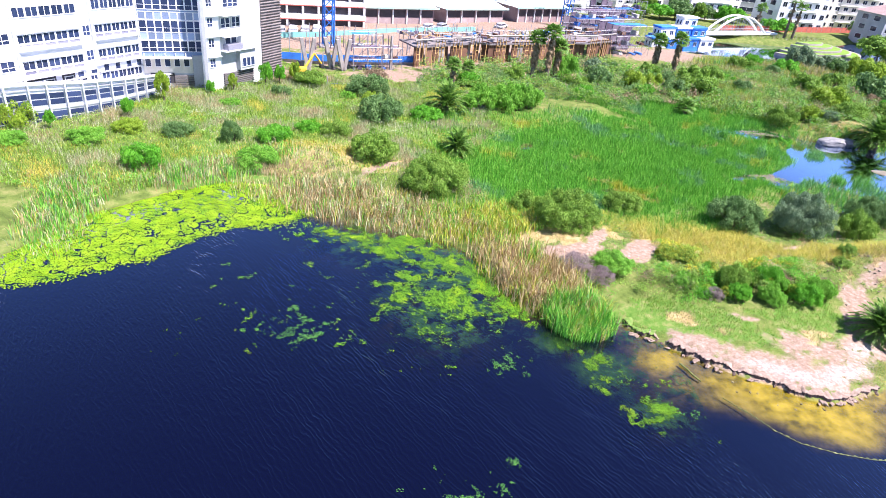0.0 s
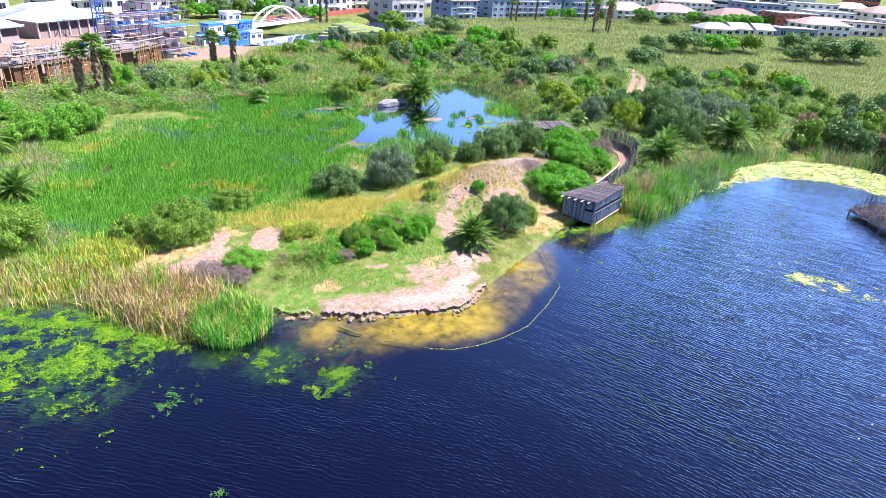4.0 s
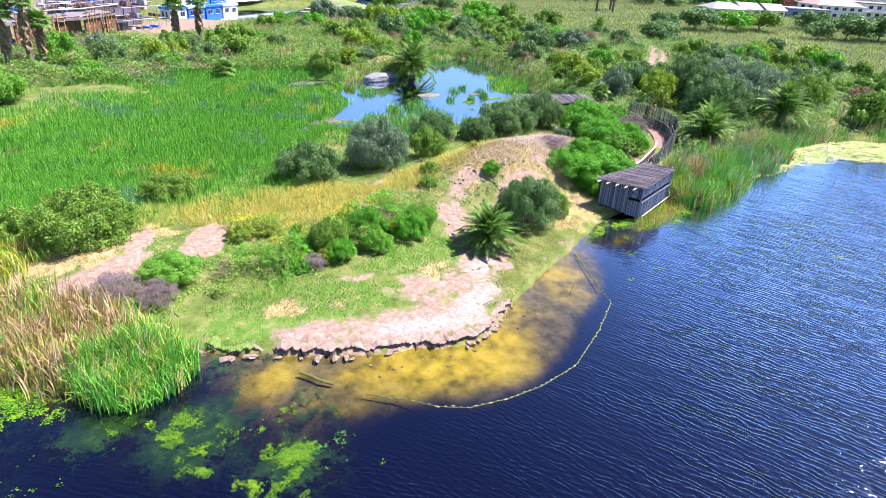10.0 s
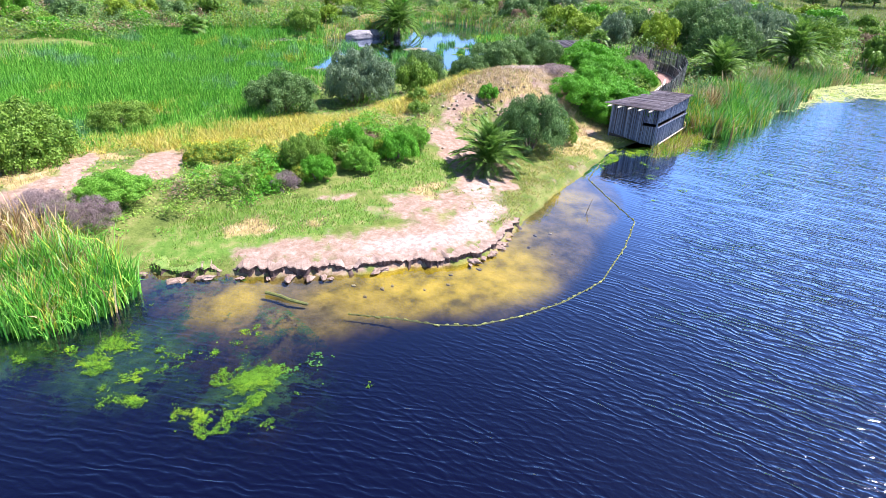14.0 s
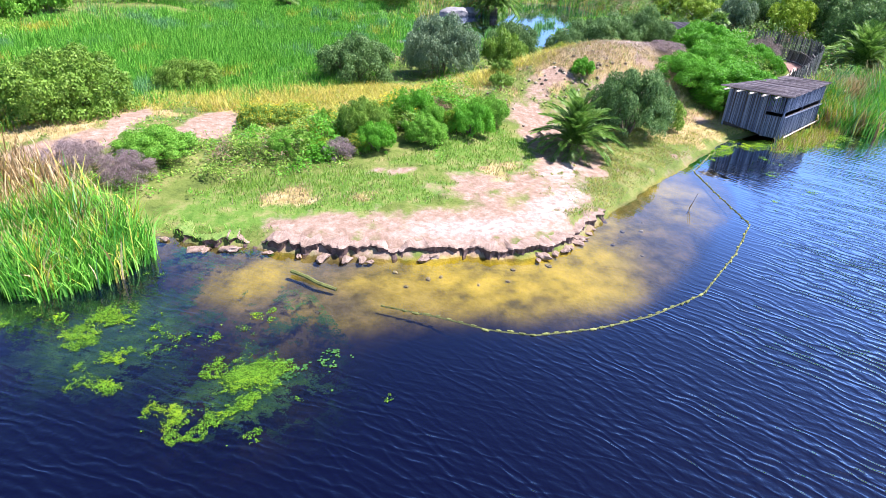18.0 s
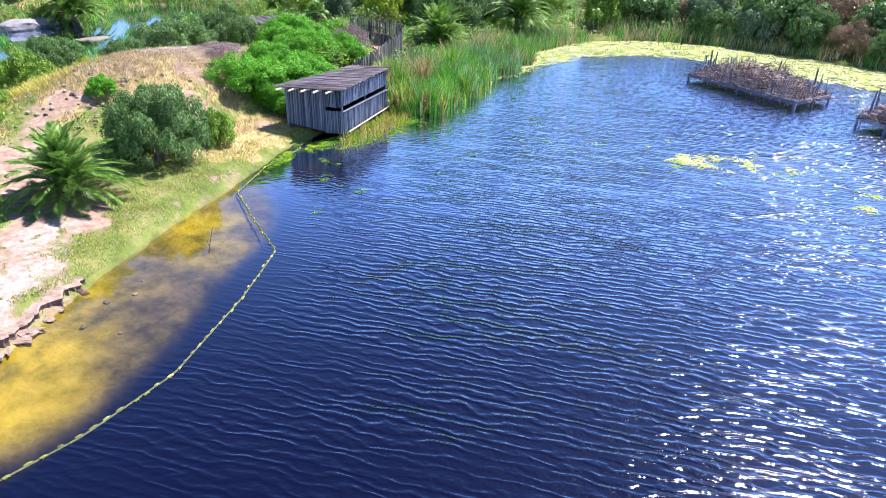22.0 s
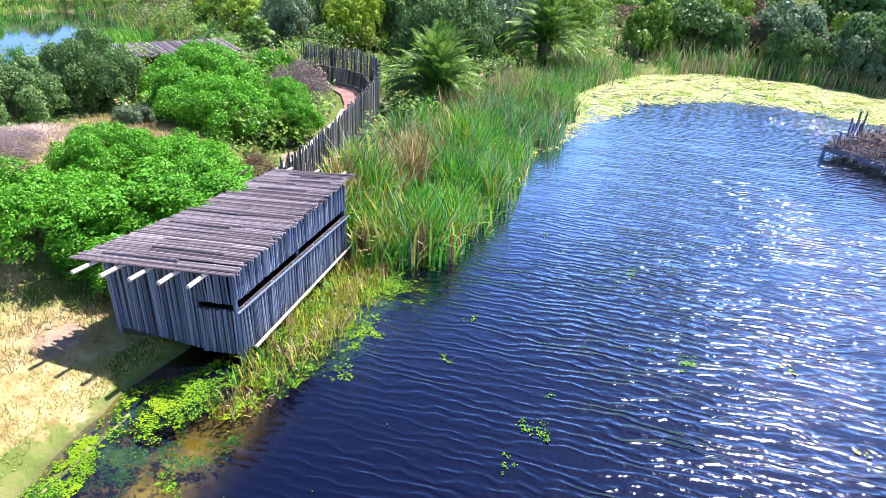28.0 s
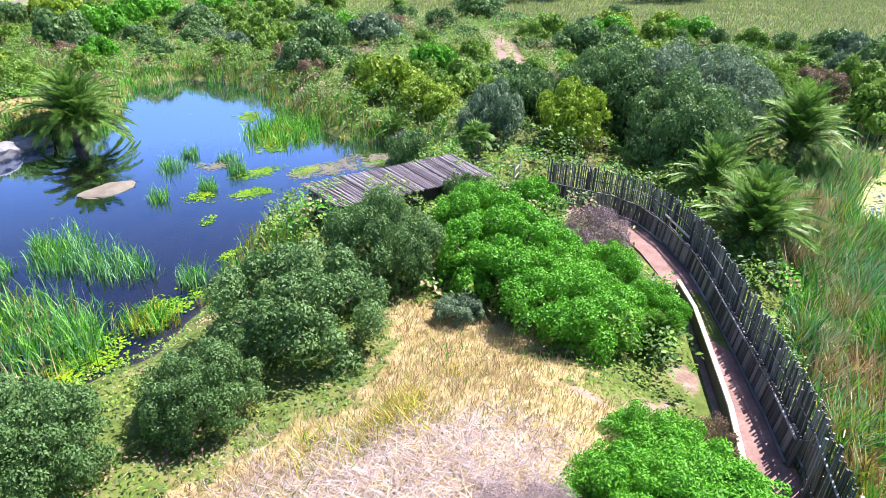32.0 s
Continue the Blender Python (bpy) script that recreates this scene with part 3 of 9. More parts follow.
def ground_material():
    m = bpy.data.materials.new("ground_soil_sand_and_turf")
    m.use_nodes = True
    nt, N = m.node_tree, m.node_tree.nodes
    bsdf = N["Principled BSDF"]
    bsdf.inputs["Roughness"].default_value, bsdf.inputs["Specular IOR Level"].default_value = 0.95, 0.2
    co = N.new("ShaderNodeTexCoord")

    def noise_ramp(scale, stops, lo=0.3, hi=0.7, detail=6):
        n = N.new("ShaderNodeTexNoise")
        n.inputs["Scale"].default_value, n.inputs["Detail"].default_value, n.inputs["Roughness"].default_value = scale, detail, 0.65
        nt.links.new(co.outputs["Object"], n.inputs["Vector"])
        r = N.new("ShaderNodeValToRGB")
        while len(r.color_ramp.elements) < len(stops):
            r.color_ramp.elements.new(0.5)
        for i, c in enumerate(stops):
            r.color_ramp.elements[i].position, r.color_ramp.elements[i].color = lo + (hi - lo) * i / (len(stops) - 1), (*c, 1)
        nt.links.new(n.outputs["Fac"], r.inputs["Fac"])
        return n.outputs["Fac"], r.outputs["Color"]

    def blend(a, b, f):
        x = N.new("ShaderNodeMix")
        x.data_type = "RGBA"
        nt.links.new(f, x.inputs[0])
        nt.links.new(a, x.inputs[6])
        nt.links.new(b, x.inputs[7])
        return x.outputs[2]

    def plain(k):
        a = N.new("ShaderNodeAttribute")
        a.attribute_name = k
        return a.outputs["Fac"]

    def attr(k, lo=1.02, hi=1.42):
        a = N.new("ShaderNodeAttribute")
        a.attribute_name = k
        # ragged edges: fine noise decides where one cover gives way to the next
        n = N.new("ShaderNodeTexNoise")
        n.inputs["Scale"].default_value, n.inputs["Detail"].default_value, n.inputs["Roughness"].default_value = 2.3, 9, 0.7
        nt.links.new(co.outputs["Object"], n.inputs["Vector"])
        ma = N.new("ShaderNodeMath")
        ma.operation = "MULTIPLY_ADD"
        ma.inputs[1].default_value = 1.5
        nt.links.new(n.outputs["Fac"], ma.inputs[0])
        nt.links.new(a.outputs["Fac"], ma.inputs[2])
        r = N.new("ShaderNodeMapRange")
        r.interpolation_type = "SMOOTHSTEP"
        r.inputs["From Min"].default_value, r.inputs["From Max"].default_value = lo, hi
        nt.links.new(ma.outputs[0], r.inputs["Value"])
        return r.outputs[0]

    _, scrub = noise_ramp(0.9, [(0.05, 0.08, 0.014), (0.11, 0.15, 0.03), (0.21, 0.2, 0.075)])
    _, lawn = noise_ramp(1.3, [(0.05, 0.13, 0.014), (0.1, 0.18, 0.028), (0.24, 0.22, 0.09)])
    _, dry = noise_ramp(2.0, [(0.18, 0.135, 0.045), (0.33, 0.26, 0.11), (0.45, 0.36, 0.2)])
    _, sand = noise_ramp(3.4, [(0.165, 0.11, 0.075), (0.255, 0.18, 0.135), (0.365, 0.28, 0.23)], 0.3, 0.7, 9)
    _, guano = noise_ramp(4.0, [(0.2, 0.15, 0.12), (0.31, 0.255, 0.22), (0.47, 0.41, 0.375)], 0.32, 0.66, 9)
    _, shelf = noise_ramp(0.8, [(0.1, 0.08, 0.008), (0.29, 0.225, 0.012), (0.42, 0.33, 0.04)], 0.34, 0.62, 8)
    _, loam = noise_ramp(1.6, [(0.05, 0.04, 0.016), (0.1, 0.08, 0.04), (0.17, 0.13, 0.075)], 0.34, 0.64, 8)
    _, mud = noise_ramp(1.2, [(0.008, 0.008, 0.006), (0.018, 0.016, 0.012), (0.03, 0.024, 0.015)])
    c = blend(blend(blend(scrub, lawn, attr("lawn")), dry, attr("dry")), sand, attr("sand", 0.95, 1.6))
    c = blend(c, guano, attr("pale", 1.0, 1.7))
    geo = N.new("ShaderNodeSeparateXYZ")
    nt.links.new(co.outputs["Object"], geo.inputs[0])
    bank = N.new("ShaderNodeMapRange")
    bank.inputs["From Min"].default_value, bank.inputs["From Max"].default_value = -0.08, 0.1
    nt.links.new(geo.outputs["Z"], bank.inputs["Value"])
    bed = blend(loam, shelf, plain("weedy"))
    c = blend(bed, c, bank.outputs[0])
    deep = N.new("ShaderNodeMapRange")
    deep.inputs["From Min"].default_value, deep.inputs["From Max"].default_value = -1.1, -0.35
    nt.links.new(geo.outputs["Z"], deep.inputs["Value"])
    c = blend(mud, c, deep.outputs[0])
    _, silt = noise_ramp(0.5, [(0.008, 0.006, 0.005), (0.018, 0.013, 0.01), (0.035, 0.025, 0.02)])
    under = N.new("ShaderNodeMath")
    under.operation = "LESS_THAN"
    under.inputs[1].default_value = -0.02
    nt.links.new(geo.outputs["Z"], under.inputs[0])
    both = N.new("ShaderNodeMath")
    both.operation = "MULTIPLY"
    nt.links.new(under.outputs[0], both.inputs[0])
    nt.links.new(plain("silt"), both.inputs[1])
    c = blend(c, silt, both.outputs[0])
    nt.links.new(c, bsdf.inputs["Base Color"])
    n = N.new("ShaderNodeTexNoise")
    n.inputs["Scale"].default_value, n.inputs["Detail"].default_value = 7, 8
    nt.links.new(co.outputs["Object"], n.inputs["Vector"])
    b = N.new("ShaderNodeBump")
    b.inputs["Strength"].default_value, b.inputs["Distance"].default_value = 0.8, 0.08
    nt.links.new(n.outputs["Fac"], b.inputs["Height"])
    nt.links.new(b.outputs["Normal"], bsdf.inputs["Normal"])
    return m


gm.materials.append(ground_material())
ground = tagged(new("ground", gm), "sandy wetland ground with turf, dry grass and bare beach", "ground", kind="structure")


# ---- water: one level sheet, wind ripples, clear enough at the margin to show the bed ----
def water_material():
    m = bpy.data.materials.new("rippled_lake_water")
    m.use_nodes = True
    nt, N = m.node_tree, m.node_tree.nodes
    N.remove(N["Principled BSDF"])
    out = N["Material Output"]
    co = N.new("ShaderNodeTexCoord")

    def noise_at(scale, stretch, turn, detail=3.0, rough=0.5, distort=0.0):
        spin, mp = N.new("ShaderNodeMapping"), N.new("ShaderNodeMapping")
        spin.inputs["Rotation"].default_value[2], mp.inputs["Scale"].default_value = radians(turn), stretch
        nt.links.new(co.outputs["Object"], spin.inputs["Vector"])
        nt.links.new(spin.outputs["Vector"], mp.inputs["Vector"])
        n = N.new("ShaderNodeTexNoise")
        n.inputs["Scale"].default_value, n.inputs["Detail"].default_value, n.inputs["Roughness"].default_value, n.inputs["Distortion"].default_value = scale, detail, rough, distort
        nt.links.new(mp.outputs["Vector"], n.inputs["Vector"])
        return n.outputs["Fac"]

    def maths(op, a, b):
        x = N.new("ShaderNodeMath")
        x.operation = op
        for i, v in enumerate((a, b)):
            if isinstance(v, (int, float)):
                x.inputs[i].default_value = v
            else:
                nt.links.new(v, x.inputs[i])
        return x.outputs[0]

    def swell(turn, scale, distort):
        """Long-crested wind waves travelling along one bearing."""
        spin = N.new("ShaderNodeMapping")
        spin.inputs["Rotation"].default_value[2] = radians(turn)
        nt.links.new(co.outputs["Object"], spin.inputs["Vector"])
        flat = N.new("ShaderNodeMapping")
        flat.inputs["Scale"].default_value = (1, 0.42, 1)
        nt.links.new(spin.outputs["Vector"], flat.inputs["Vector"])
        w = N.new("ShaderNodeTexWave")
        w.inputs["Scale"].default_value, w.inputs["Distortion"].default_value, w.inputs["Detail"].default_value = scale, distort, 2.0
        w.inputs["Detail Scale"].default_value, w.inputs["Detail Roughness"].default_value = 1.3, 0.6
        nt.links.new(flat.outputs["Vector"], w.inputs["Vector"])
        return maths("POWER", w.outputs["Fac"], 1.5)

    place = N.new("ShaderNodeSeparateXYZ")
    nt.links.new(co.outputs["Object"], place.inputs[0])
    east = N.new("ShaderNodeMapRange")
    east.interpolation_type = "SMOOTHSTEP"
    east.inputs["From Min"].default_value, east.inputs["From Max"].default_value = 2, 40
    nt.links.new(place.outputs["X"], east.inputs["Value"])
    turned = N.new("ShaderNodeMix")
    nt.links.new(east.outputs[0], turned.inputs["Factor"])
    nt.links.new(swell(-38, 1.08, 10.0), turned.inputs["A"])
    nt.links.new(swell(-15, 1.08, 10.0), turned.inputs["B"])
    patchy = noise_at(0.55, (1.0, 0.35, 1), WAVE_TURN, 2.0)
    crest = maths("MULTIPLY", turned.outputs["Result"], maths("ADD", maths("MULTIPLY", patchy, 1.6), -0.15))
    chop = noise_at(2.9, (1.0, 0.7, 1), WAVE_TURN + 14, 2.0, 0.5, 0.4)
    gust = noise_at(0.05, (1, 0.6, 1), 30, 2.0)
    calm = N.new("ShaderNodeMapRange")
    calm.inputs["From Min"].default_value, calm.inputs["From Max"].default_value = 0.36, 0.6
    calm.inputs["To Min"].default_value, calm.inputs["To Max"].default_value = 0.55, 1.0
    nt.links.new(gust, calm.inputs["Value"])
    h = maths("MULTIPLY", maths("ADD", maths("ADD", maths("MULTIPLY", crest, 0.66), maths("MULTIPLY", chop, 0.42)), maths("MULTIPLY", noise_at(9.0, (1.0, 0.8, 1), WAVE_TURN - 8, 2.0), 0.235)), calm.outputs[0])
    at = N.new("ShaderNodeAttribute")
    at.attribute_name = "shelter"
    h = maths("MULTIPLY", h, at.outputs["Fac"])
    lee = N.new("ShaderNodeMapRange")
    lee.inputs["From Min"].default_value, lee.inputs["From Max"].default_value = -18, 34
    lee.inputs["To Min"].default_value, lee.inputs["To Max"].default_value = 0.3, 1.0
    nt.links.new(place.outputs["X"], lee.inputs["Value"])
    h = maths("MULTIPLY", h, lee.outputs[0])
    b = N.new("ShaderNodeBump")
    b.inputs["Strength"].default_value, b.inputs["Distance"].default_value = 1.0, 0.078
    nt.links.new(h, b.inputs["Height"])
    fres = N.new("ShaderNodeFresnel")
    fres.inputs["IOR"].default_value = 1.34
    nt.links.new(b.outputs["Normal"], fres.inputs["Normal"])
    gloss = N.new("ShaderNodeBsdfGlossy")
    wind = N.new("ShaderNodeMapRange")
    wind.inputs["To Min"].default_value, wind.inputs["To Max"].default_value = 0.02, 0.075
    nt.links.new(at.outputs["Fac"], wind.inputs["Value"])
    nt.links.new(wind.outputs[0], gloss.inputs["Roughness"])
    # sky reflection is tinted blue here by colour
    gloss.inputs["Color"].default_value = (0.68, 0.79, 1.0, 1)
    nt.links.new(b.outputs["Normal"], gloss.inputs["Normal"])
    clear = N.new("ShaderNodeBsdfTransparent")
    clear.inputs["Color"].default_value = (0.85, 0.84, 0.66, 1)
    body = N.new("ShaderNodeBsdfDiffuse")
    body.inputs["Color"].default_value = (0.0008, 0.0008, 0.008, 1)
    under = N.new("ShaderNodeMixShader")
    murk = N.new("ShaderNodeAttribute")
    murk.attribute_name = "murk"
    nt.links.new(murk.outputs["Fac"], under.inputs[0])
    nt.links.new(clear.outputs[0], under.inputs[1])
    nt.links.new(body.outputs[0], under.inputs[2])
    mix = N.new("ShaderNodeMixShader")
    # reflection strength raised towards the east, in place of a brighter sky there
    east_sheen_gain = N.new("ShaderNodeMapRange")
    east_sheen_gain.inputs["From Min"].default_value, east_sheen_gain.inputs["From Max"].default_value = 22, 66
    east_sheen_gain.inputs["To Min"].default_value, east_sheen_gain.inputs["To Max"].default_value = 0.84, 1.5
    nt.links.new(place.outputs["X"], east_sheen_gain.inputs["Value"])
    # gain on the Fresnel reflection, lower on the still pond than on the lake
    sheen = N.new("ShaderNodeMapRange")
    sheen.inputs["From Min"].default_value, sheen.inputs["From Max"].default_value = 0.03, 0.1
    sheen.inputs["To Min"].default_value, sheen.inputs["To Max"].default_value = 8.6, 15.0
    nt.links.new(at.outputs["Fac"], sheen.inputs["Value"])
    nt.links.new(maths("MINIMUM", maths("MULTIPLY", maths("POWER", fres.outputs[0], 1.55), maths("MULTIPLY", sheen.outputs[0], east_sheen_gain.outputs[0])), 1.0), mix.inputs[0])
    nt.links.new(under.outputs[0], mix.inputs[1])
    nt.links.new(gloss.outputs[0], mix.inputs[2])
    nt.links.new(mix.outputs[0], out.inputs["Surface"])
    return m


WAVE_TURN = -21.0


def WEEDY(x, y):
    """1 where weed floats just under the surface and the water looks clearer."""
    return np.clip(1.5 * np.maximum.reduce([bump_at(x, y, 14.4, 30.4, 2.4, 2.2, 0), bump_at(x, y, 17.0, 26.8, 2.0, 1.9, 0), bump_at(x, y, 11.5, 32.6, 2.2, 1.3, 0), bump_at(x, y, 0, 44, 7, 3.4, -10),
                                            bump_at(x, y, 4.5, 41, 4, 5.5, 0), bump_at(x, y, 4.2, 35.5, 4.4, 4.4, 20), bump_at(x, y, 53.6, 32.4, 4.2, 1.6, 5), bump_at(x, y, 48, 32.6, 2.8, 1.4, 8)]), 0, 1)


wx, wy = axis(-800, 900, -40, 110, 0.6, 1.15), axis(-800, 900, 0, 100, 0.6, 1.15)
WX, WY = np.meshgrid(wx, wy)
wm = bpy.data.meshes.new("lake_water")
wi = np.arange(len(wx) * len(wy)).reshape(len(wy), len(wx))
wf = np.stack([wi[:-1, :-1].ravel(), wi[:-1, 1:].ravel(), wi[1:, 1:].ravel(), wi[1:, :-1].ravel()], 1)
wm.from_pydata(np.stack([WX.ravel(), WY.ravel(), np.zeros(WX.size)], 1).tolist(), [], wf.tolist())
WD = -height(WX, WY)
for key, values in (("murk", np.where(signed(POND, WX, WY) < 3, 0.35 * smooth(WD, 0.1, 0.6), smooth(WD + 0.08 * waves(WX, WY, 55, 2.2) + 0.05 * waves(WX, WY, 56, 0.9), 0.1, 0.8) * (1 - 0.66 * WEEDY(WX, WY)))), ("shelter", np.where(signed(LAKE, WX, WY) < 0, (smooth(-signed(LAKE, WX, WY), 0, 13) * 0.85 + 0.15) * (1 - 0.8 * smooth(1.3 * np.maximum(bump_at(WX, WY, 27, 28, 12, 4.2, -4), bump_at(WX, WY, 37.5, 30, 6, 3, 32)), 0.3, 0.9)), 0.03))):
    at = wm.attributes.new(key, "FLOAT", "POINT")
    at.data.foreach_set("value", values.ravel().astype(np.float32))
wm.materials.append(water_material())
water = tagged(new("water", wm), "dark blue wind-rippled lake water", "water", kind="structure")


# ---- plants ----
def blades_mesh(name, pts, tall, wide, mats, lean=0.25, bend=0.3, seed=1, pick=None, segs=2, arch=0.0):
    """Many upright blades in one mesh: pts (n, 3), tall and wide per blade, material index by pick."""
    r = np.random.RandomState(seed)
    n = len(pts)
    tall = np.broadcast_to(tall, n) * r.uniform(0.65, 1.2, n)
    wide = np.broadcast_to(wide, n) * r.uniform(0.7, 1.3, n)
    a, b = r.uniform(0, 6.283, n), r.uniform(0, 6.283, n)
    ax, ay = np.cos(a), np.sin(a)
    lx, ly = np.cos(b) * lean * tall * r.uniform(0.2, 1, n), np.sin(b) * lean * tall * r.uniform(0.2, 1, n)
    sag = 0.12 + arch * r.uniform(0, 1, n) ** 1.5
    lx, ly = lx * (1 + 2 * (sag - 0.12)), ly * (1 + 2 * (sag - 0.12))
    rows = []
    for k in range(segs + 1):
        f = k / segs
        cx, cy = pts[:, 0] + lx * f ** (1 + bend * 2), pts[:, 1] + ly * f ** (1 + bend * 2)
        cz = pts[:, 2] + tall * (f - sag * f * f)
        w = wide * (1 - 0.85 * f * f) * 0.5
        rows += [np.stack([cx - ax * w, cy - ay * w, cz], 1), np.stack([cx + ax * w, cy + ay * w, cz], 1)]
    per = 2 * (segs + 1)
    v = np.stack(rows, 1).reshape(-1, 3)
    base = np.arange(n) * per
    q = np.concatenate([np.stack([base + 2 * k, base + 2 * k + 1, base + 2 * k + 3, base + 2 * k + 2], 1)[:, None] for k in range(segs)], 1).reshape(-1, 4)
    me = bpy.data.meshes.new(name)
    me.vertices.add(len(v))
    me.vertices.foreach_set("co", v.ravel())
    me.loops.add(q.size)
    me.loops.foreach_set("vertex_index", q.ravel())
    me.polygons.add(len(q))
    me.polygons.foreach_set("loop_start", np.arange(0, q.size, 4))
    for m in mats:
        me.materials.append(m)
    if pick is not None:
        me.polygons.foreach_set("material_index", np.repeat(pick, segs).astype(np.int32))
    me.update()
    return me


def scatter(n, x0, x1, y0, y1, density, seed):
    """n tries over a rectangle, kept by a density function 0..1."""
    r = np.random.RandomState(seed)
    x, y = r.uniform(x0, x1, n), r.uniform(y0, y1, n)
    keep = r.uniform(0, 1, n) < density(x, y)
    x, y = x[keep], y[keep]
    return np.stack([x, y, height(x, y)], 1)


def stuff(name, me, label, category):
    return tagged(new(name, me), label, category, kind="stuff")


def crown_mesh(name, n, leaf, mat, lumps=14, seed=1, flat=0.62, extra=None, fill=0.55, droop=0.0, twiggy=False, lump=(0.17, 0.34)):
    """A shrub crown of unit radius: leaves set over many overlapping lumps, uneven outline, gaps between the lumps."""
    r = np.random.RandomState(seed)
    cs, rs = [], []
    for i in range(lumps):
        a, u = r.uniform(0, 6.283), math.sqrt(r.uniform(0, 1)) * 0.8
        rad = r.uniform(*lump)
        top = math.sqrt(max(0.05, 1 - u * u))
        cs.append((u * math.cos(a), u * math.sin(a), r.uniform(0.05, 1.0) ** 0.7 * top * flat * 1.25))
        rs.append(rad)
    cs, rs = np.array(cs), np.array(rs)
    k = r.choice(lumps, n, p=rs ** 2 / (rs ** 2).sum())
    d = r.normal(size=(n, 3))
    d /= np.linalg.norm(d, axis=1)[:, None]
    d[:, 2] = np.where(d[:, 2] < -0.35, -d[:, 2], d[:, 2])
    c = cs[k] + d * (rs[k] * r.uniform(fill, 1.08, n) ** 0.7)[:, None]
    c[:, 2] = np.maximum(c[:, 2] - droop * np.hypot(c[:, 0], c[:, 1]), 0.02 + 0.06 * r.uniform(0, 1, n))
    s = leaf * r.uniform(0.6, 1.35, n)
    # each leaf a folded pair of triangles facing roughly outwards
    nrm = d + r.normal(size=(n, 3)) * 0.55
    nrm /= np.linalg.norm(nrm, axis=1)[:, None]
    t = np.cross(nrm, r.normal(size=(n, 3)))
    t /= np.linalg.norm(t, axis=1)[:, None]
    b = np.cross(nrm, t)
    wl = 0.16 if twiggy else 0.5
    p0, p1 = c - t * s[:, None], c + t * s[:, None] + nrm * (s * 0.15)[:, None]
    l, rr = c + b * (s * wl)[:, None] + nrm * (s * 0.2)[:, None], c - b * (s * wl)[:, None] + nrm * (s * 0.2)[:, None]
    v = np.stack([p0, l, p1, rr], 1).reshape(-1, 3)
    i = np.arange(n) * 4
    q = np.stack([i, i + 1, i + 2, i + 3], 1)
    me = bpy.data.meshes.new(name)
    me.vertices.add(len(v))
    me.vertices.foreach_set("co", v.ravel())
    me.loops.add(q.size)
    me.loops.foreach_set("vertex_index", q.ravel())
    me.polygons.add(n)
    me.polygons.foreach_set("loop_start", np.arange(0, q.size, 4))
    me.materials.append(mat)
    if extra:
        me.materials.append(extra)
        me.polygons.foreach_set("material_index", ((r.uniform(0, 1, n) < 0.16) & (c[:, 2] > 0.35)).astype(np.int32))
    me.update()
    return me


def stems_mesh(name, seed, flat=0.62, thick=0.035, count=9):
    r = random.Random(seed)
    bm = bmesh.new()
    for i in range(count):
        a, u = r.uniform(0, 6.28), r.uniform(0.15, 0.7)
        mid = Vector((u * 0.4 * math.cos(a), u * 0.4 * math.sin(a), flat * r.uniform(0.25, 0.4)))
        tip = Vector((u * math.cos(a), u * math.sin(a), flat * r.uniform(0.6, 0.95)))
        tube(bm, (0.05 * math.cos(a), 0.05 * math.sin(a), -0.06), mid, thick, thick * 0.7, 5, False)
        tube(bm, mid, tip, thick * 0.7, thick * 0.25, 5, False)
    me = bpy.data.meshes.new(name)
    bm.to_mesh(me)
    bm.free()
    me.materials.append(M_BARK)
    return me


KINDS = {
    "dark": (M_SHRUB_DARK, "dense dark grey-green coastal shrub", None), "mid": (M_SHRUB_MID, "rounded mid-green leafy shrub in the grass", None),
    "bright": (M_SHRUB_BRIGHT, "bright green sprawling leafy shrub", None), "lime": (M_SHRUB_LIME, "rounded tree with yellow-green leaves", None),
    "silver": (M_SHRUB_SILVER, "silvery grey-green dense coastal bush", None), "pink": (M_SHRUB_PINK, "dry leafless mauve-grey bush", None),
    "brown": (M_SHRUB_BROWN, "dry brown twiggy low bush", None), "flower": (M_SHRUB_MID, "green bush dotted with yellow flowers", M_FLOWER),
    "fresh": (M_SHRUB_FRESH, "rounded light green leafy bush", None), "mauve": (M_SHRUB_MID, "low bush covered in mauve flowers", M_MAUVE_FLOWER)}
CROWNS, STEMS = {}, [stems_mesh("stem", s) for s in range(3)]


def crown_for(kind, grade, variant):
    """Crowns are shared between alike shrubs; grade 0 near, 1 middle, 2 far."""
    key = (kind, grade, variant)
    if key not in CROWNS:
        n, leaf = ((36000, 0.0195), (12000, 0.034), (5000, 0.056), (60000, 0.0165))[grade]
        mat, _, extra = KINDS[kind]
        CROWNS[key] = crown_mesh("crown", n, leaf, mat, (150, 70, 30, 240)[grade], 100 * grade + 7 * variant + len(kind), extra=extra, twiggy=kind in ("pink", "brown"), lump=((0.07, 0.2), (0.1, 0.26), (0.15, 0.32), (0.06, 0.15))[grade])
    return CROWNS[key]


def shrub(x, y, wide, tall, kind="mid", grade=1, variant=0, turn=None, lift=0.0, name="shrub", category="shrub", group="", label=""):
    z = ground_z(x, y)
    ob = root(name, x, y, z - 0.05 + lift, random.uniform(0, 360) if turn is None else turn, label or KINDS[kind][1], category, group)
    s = Matrix.Diagonal((wide / 2, wide / 2, tall / 0.95, 1))
    same_mesh("crown", crown_for(kind, grade, variant), ob, s)
    same_mesh("stem", STEMS[variant % 3], ob, s)
    return ob


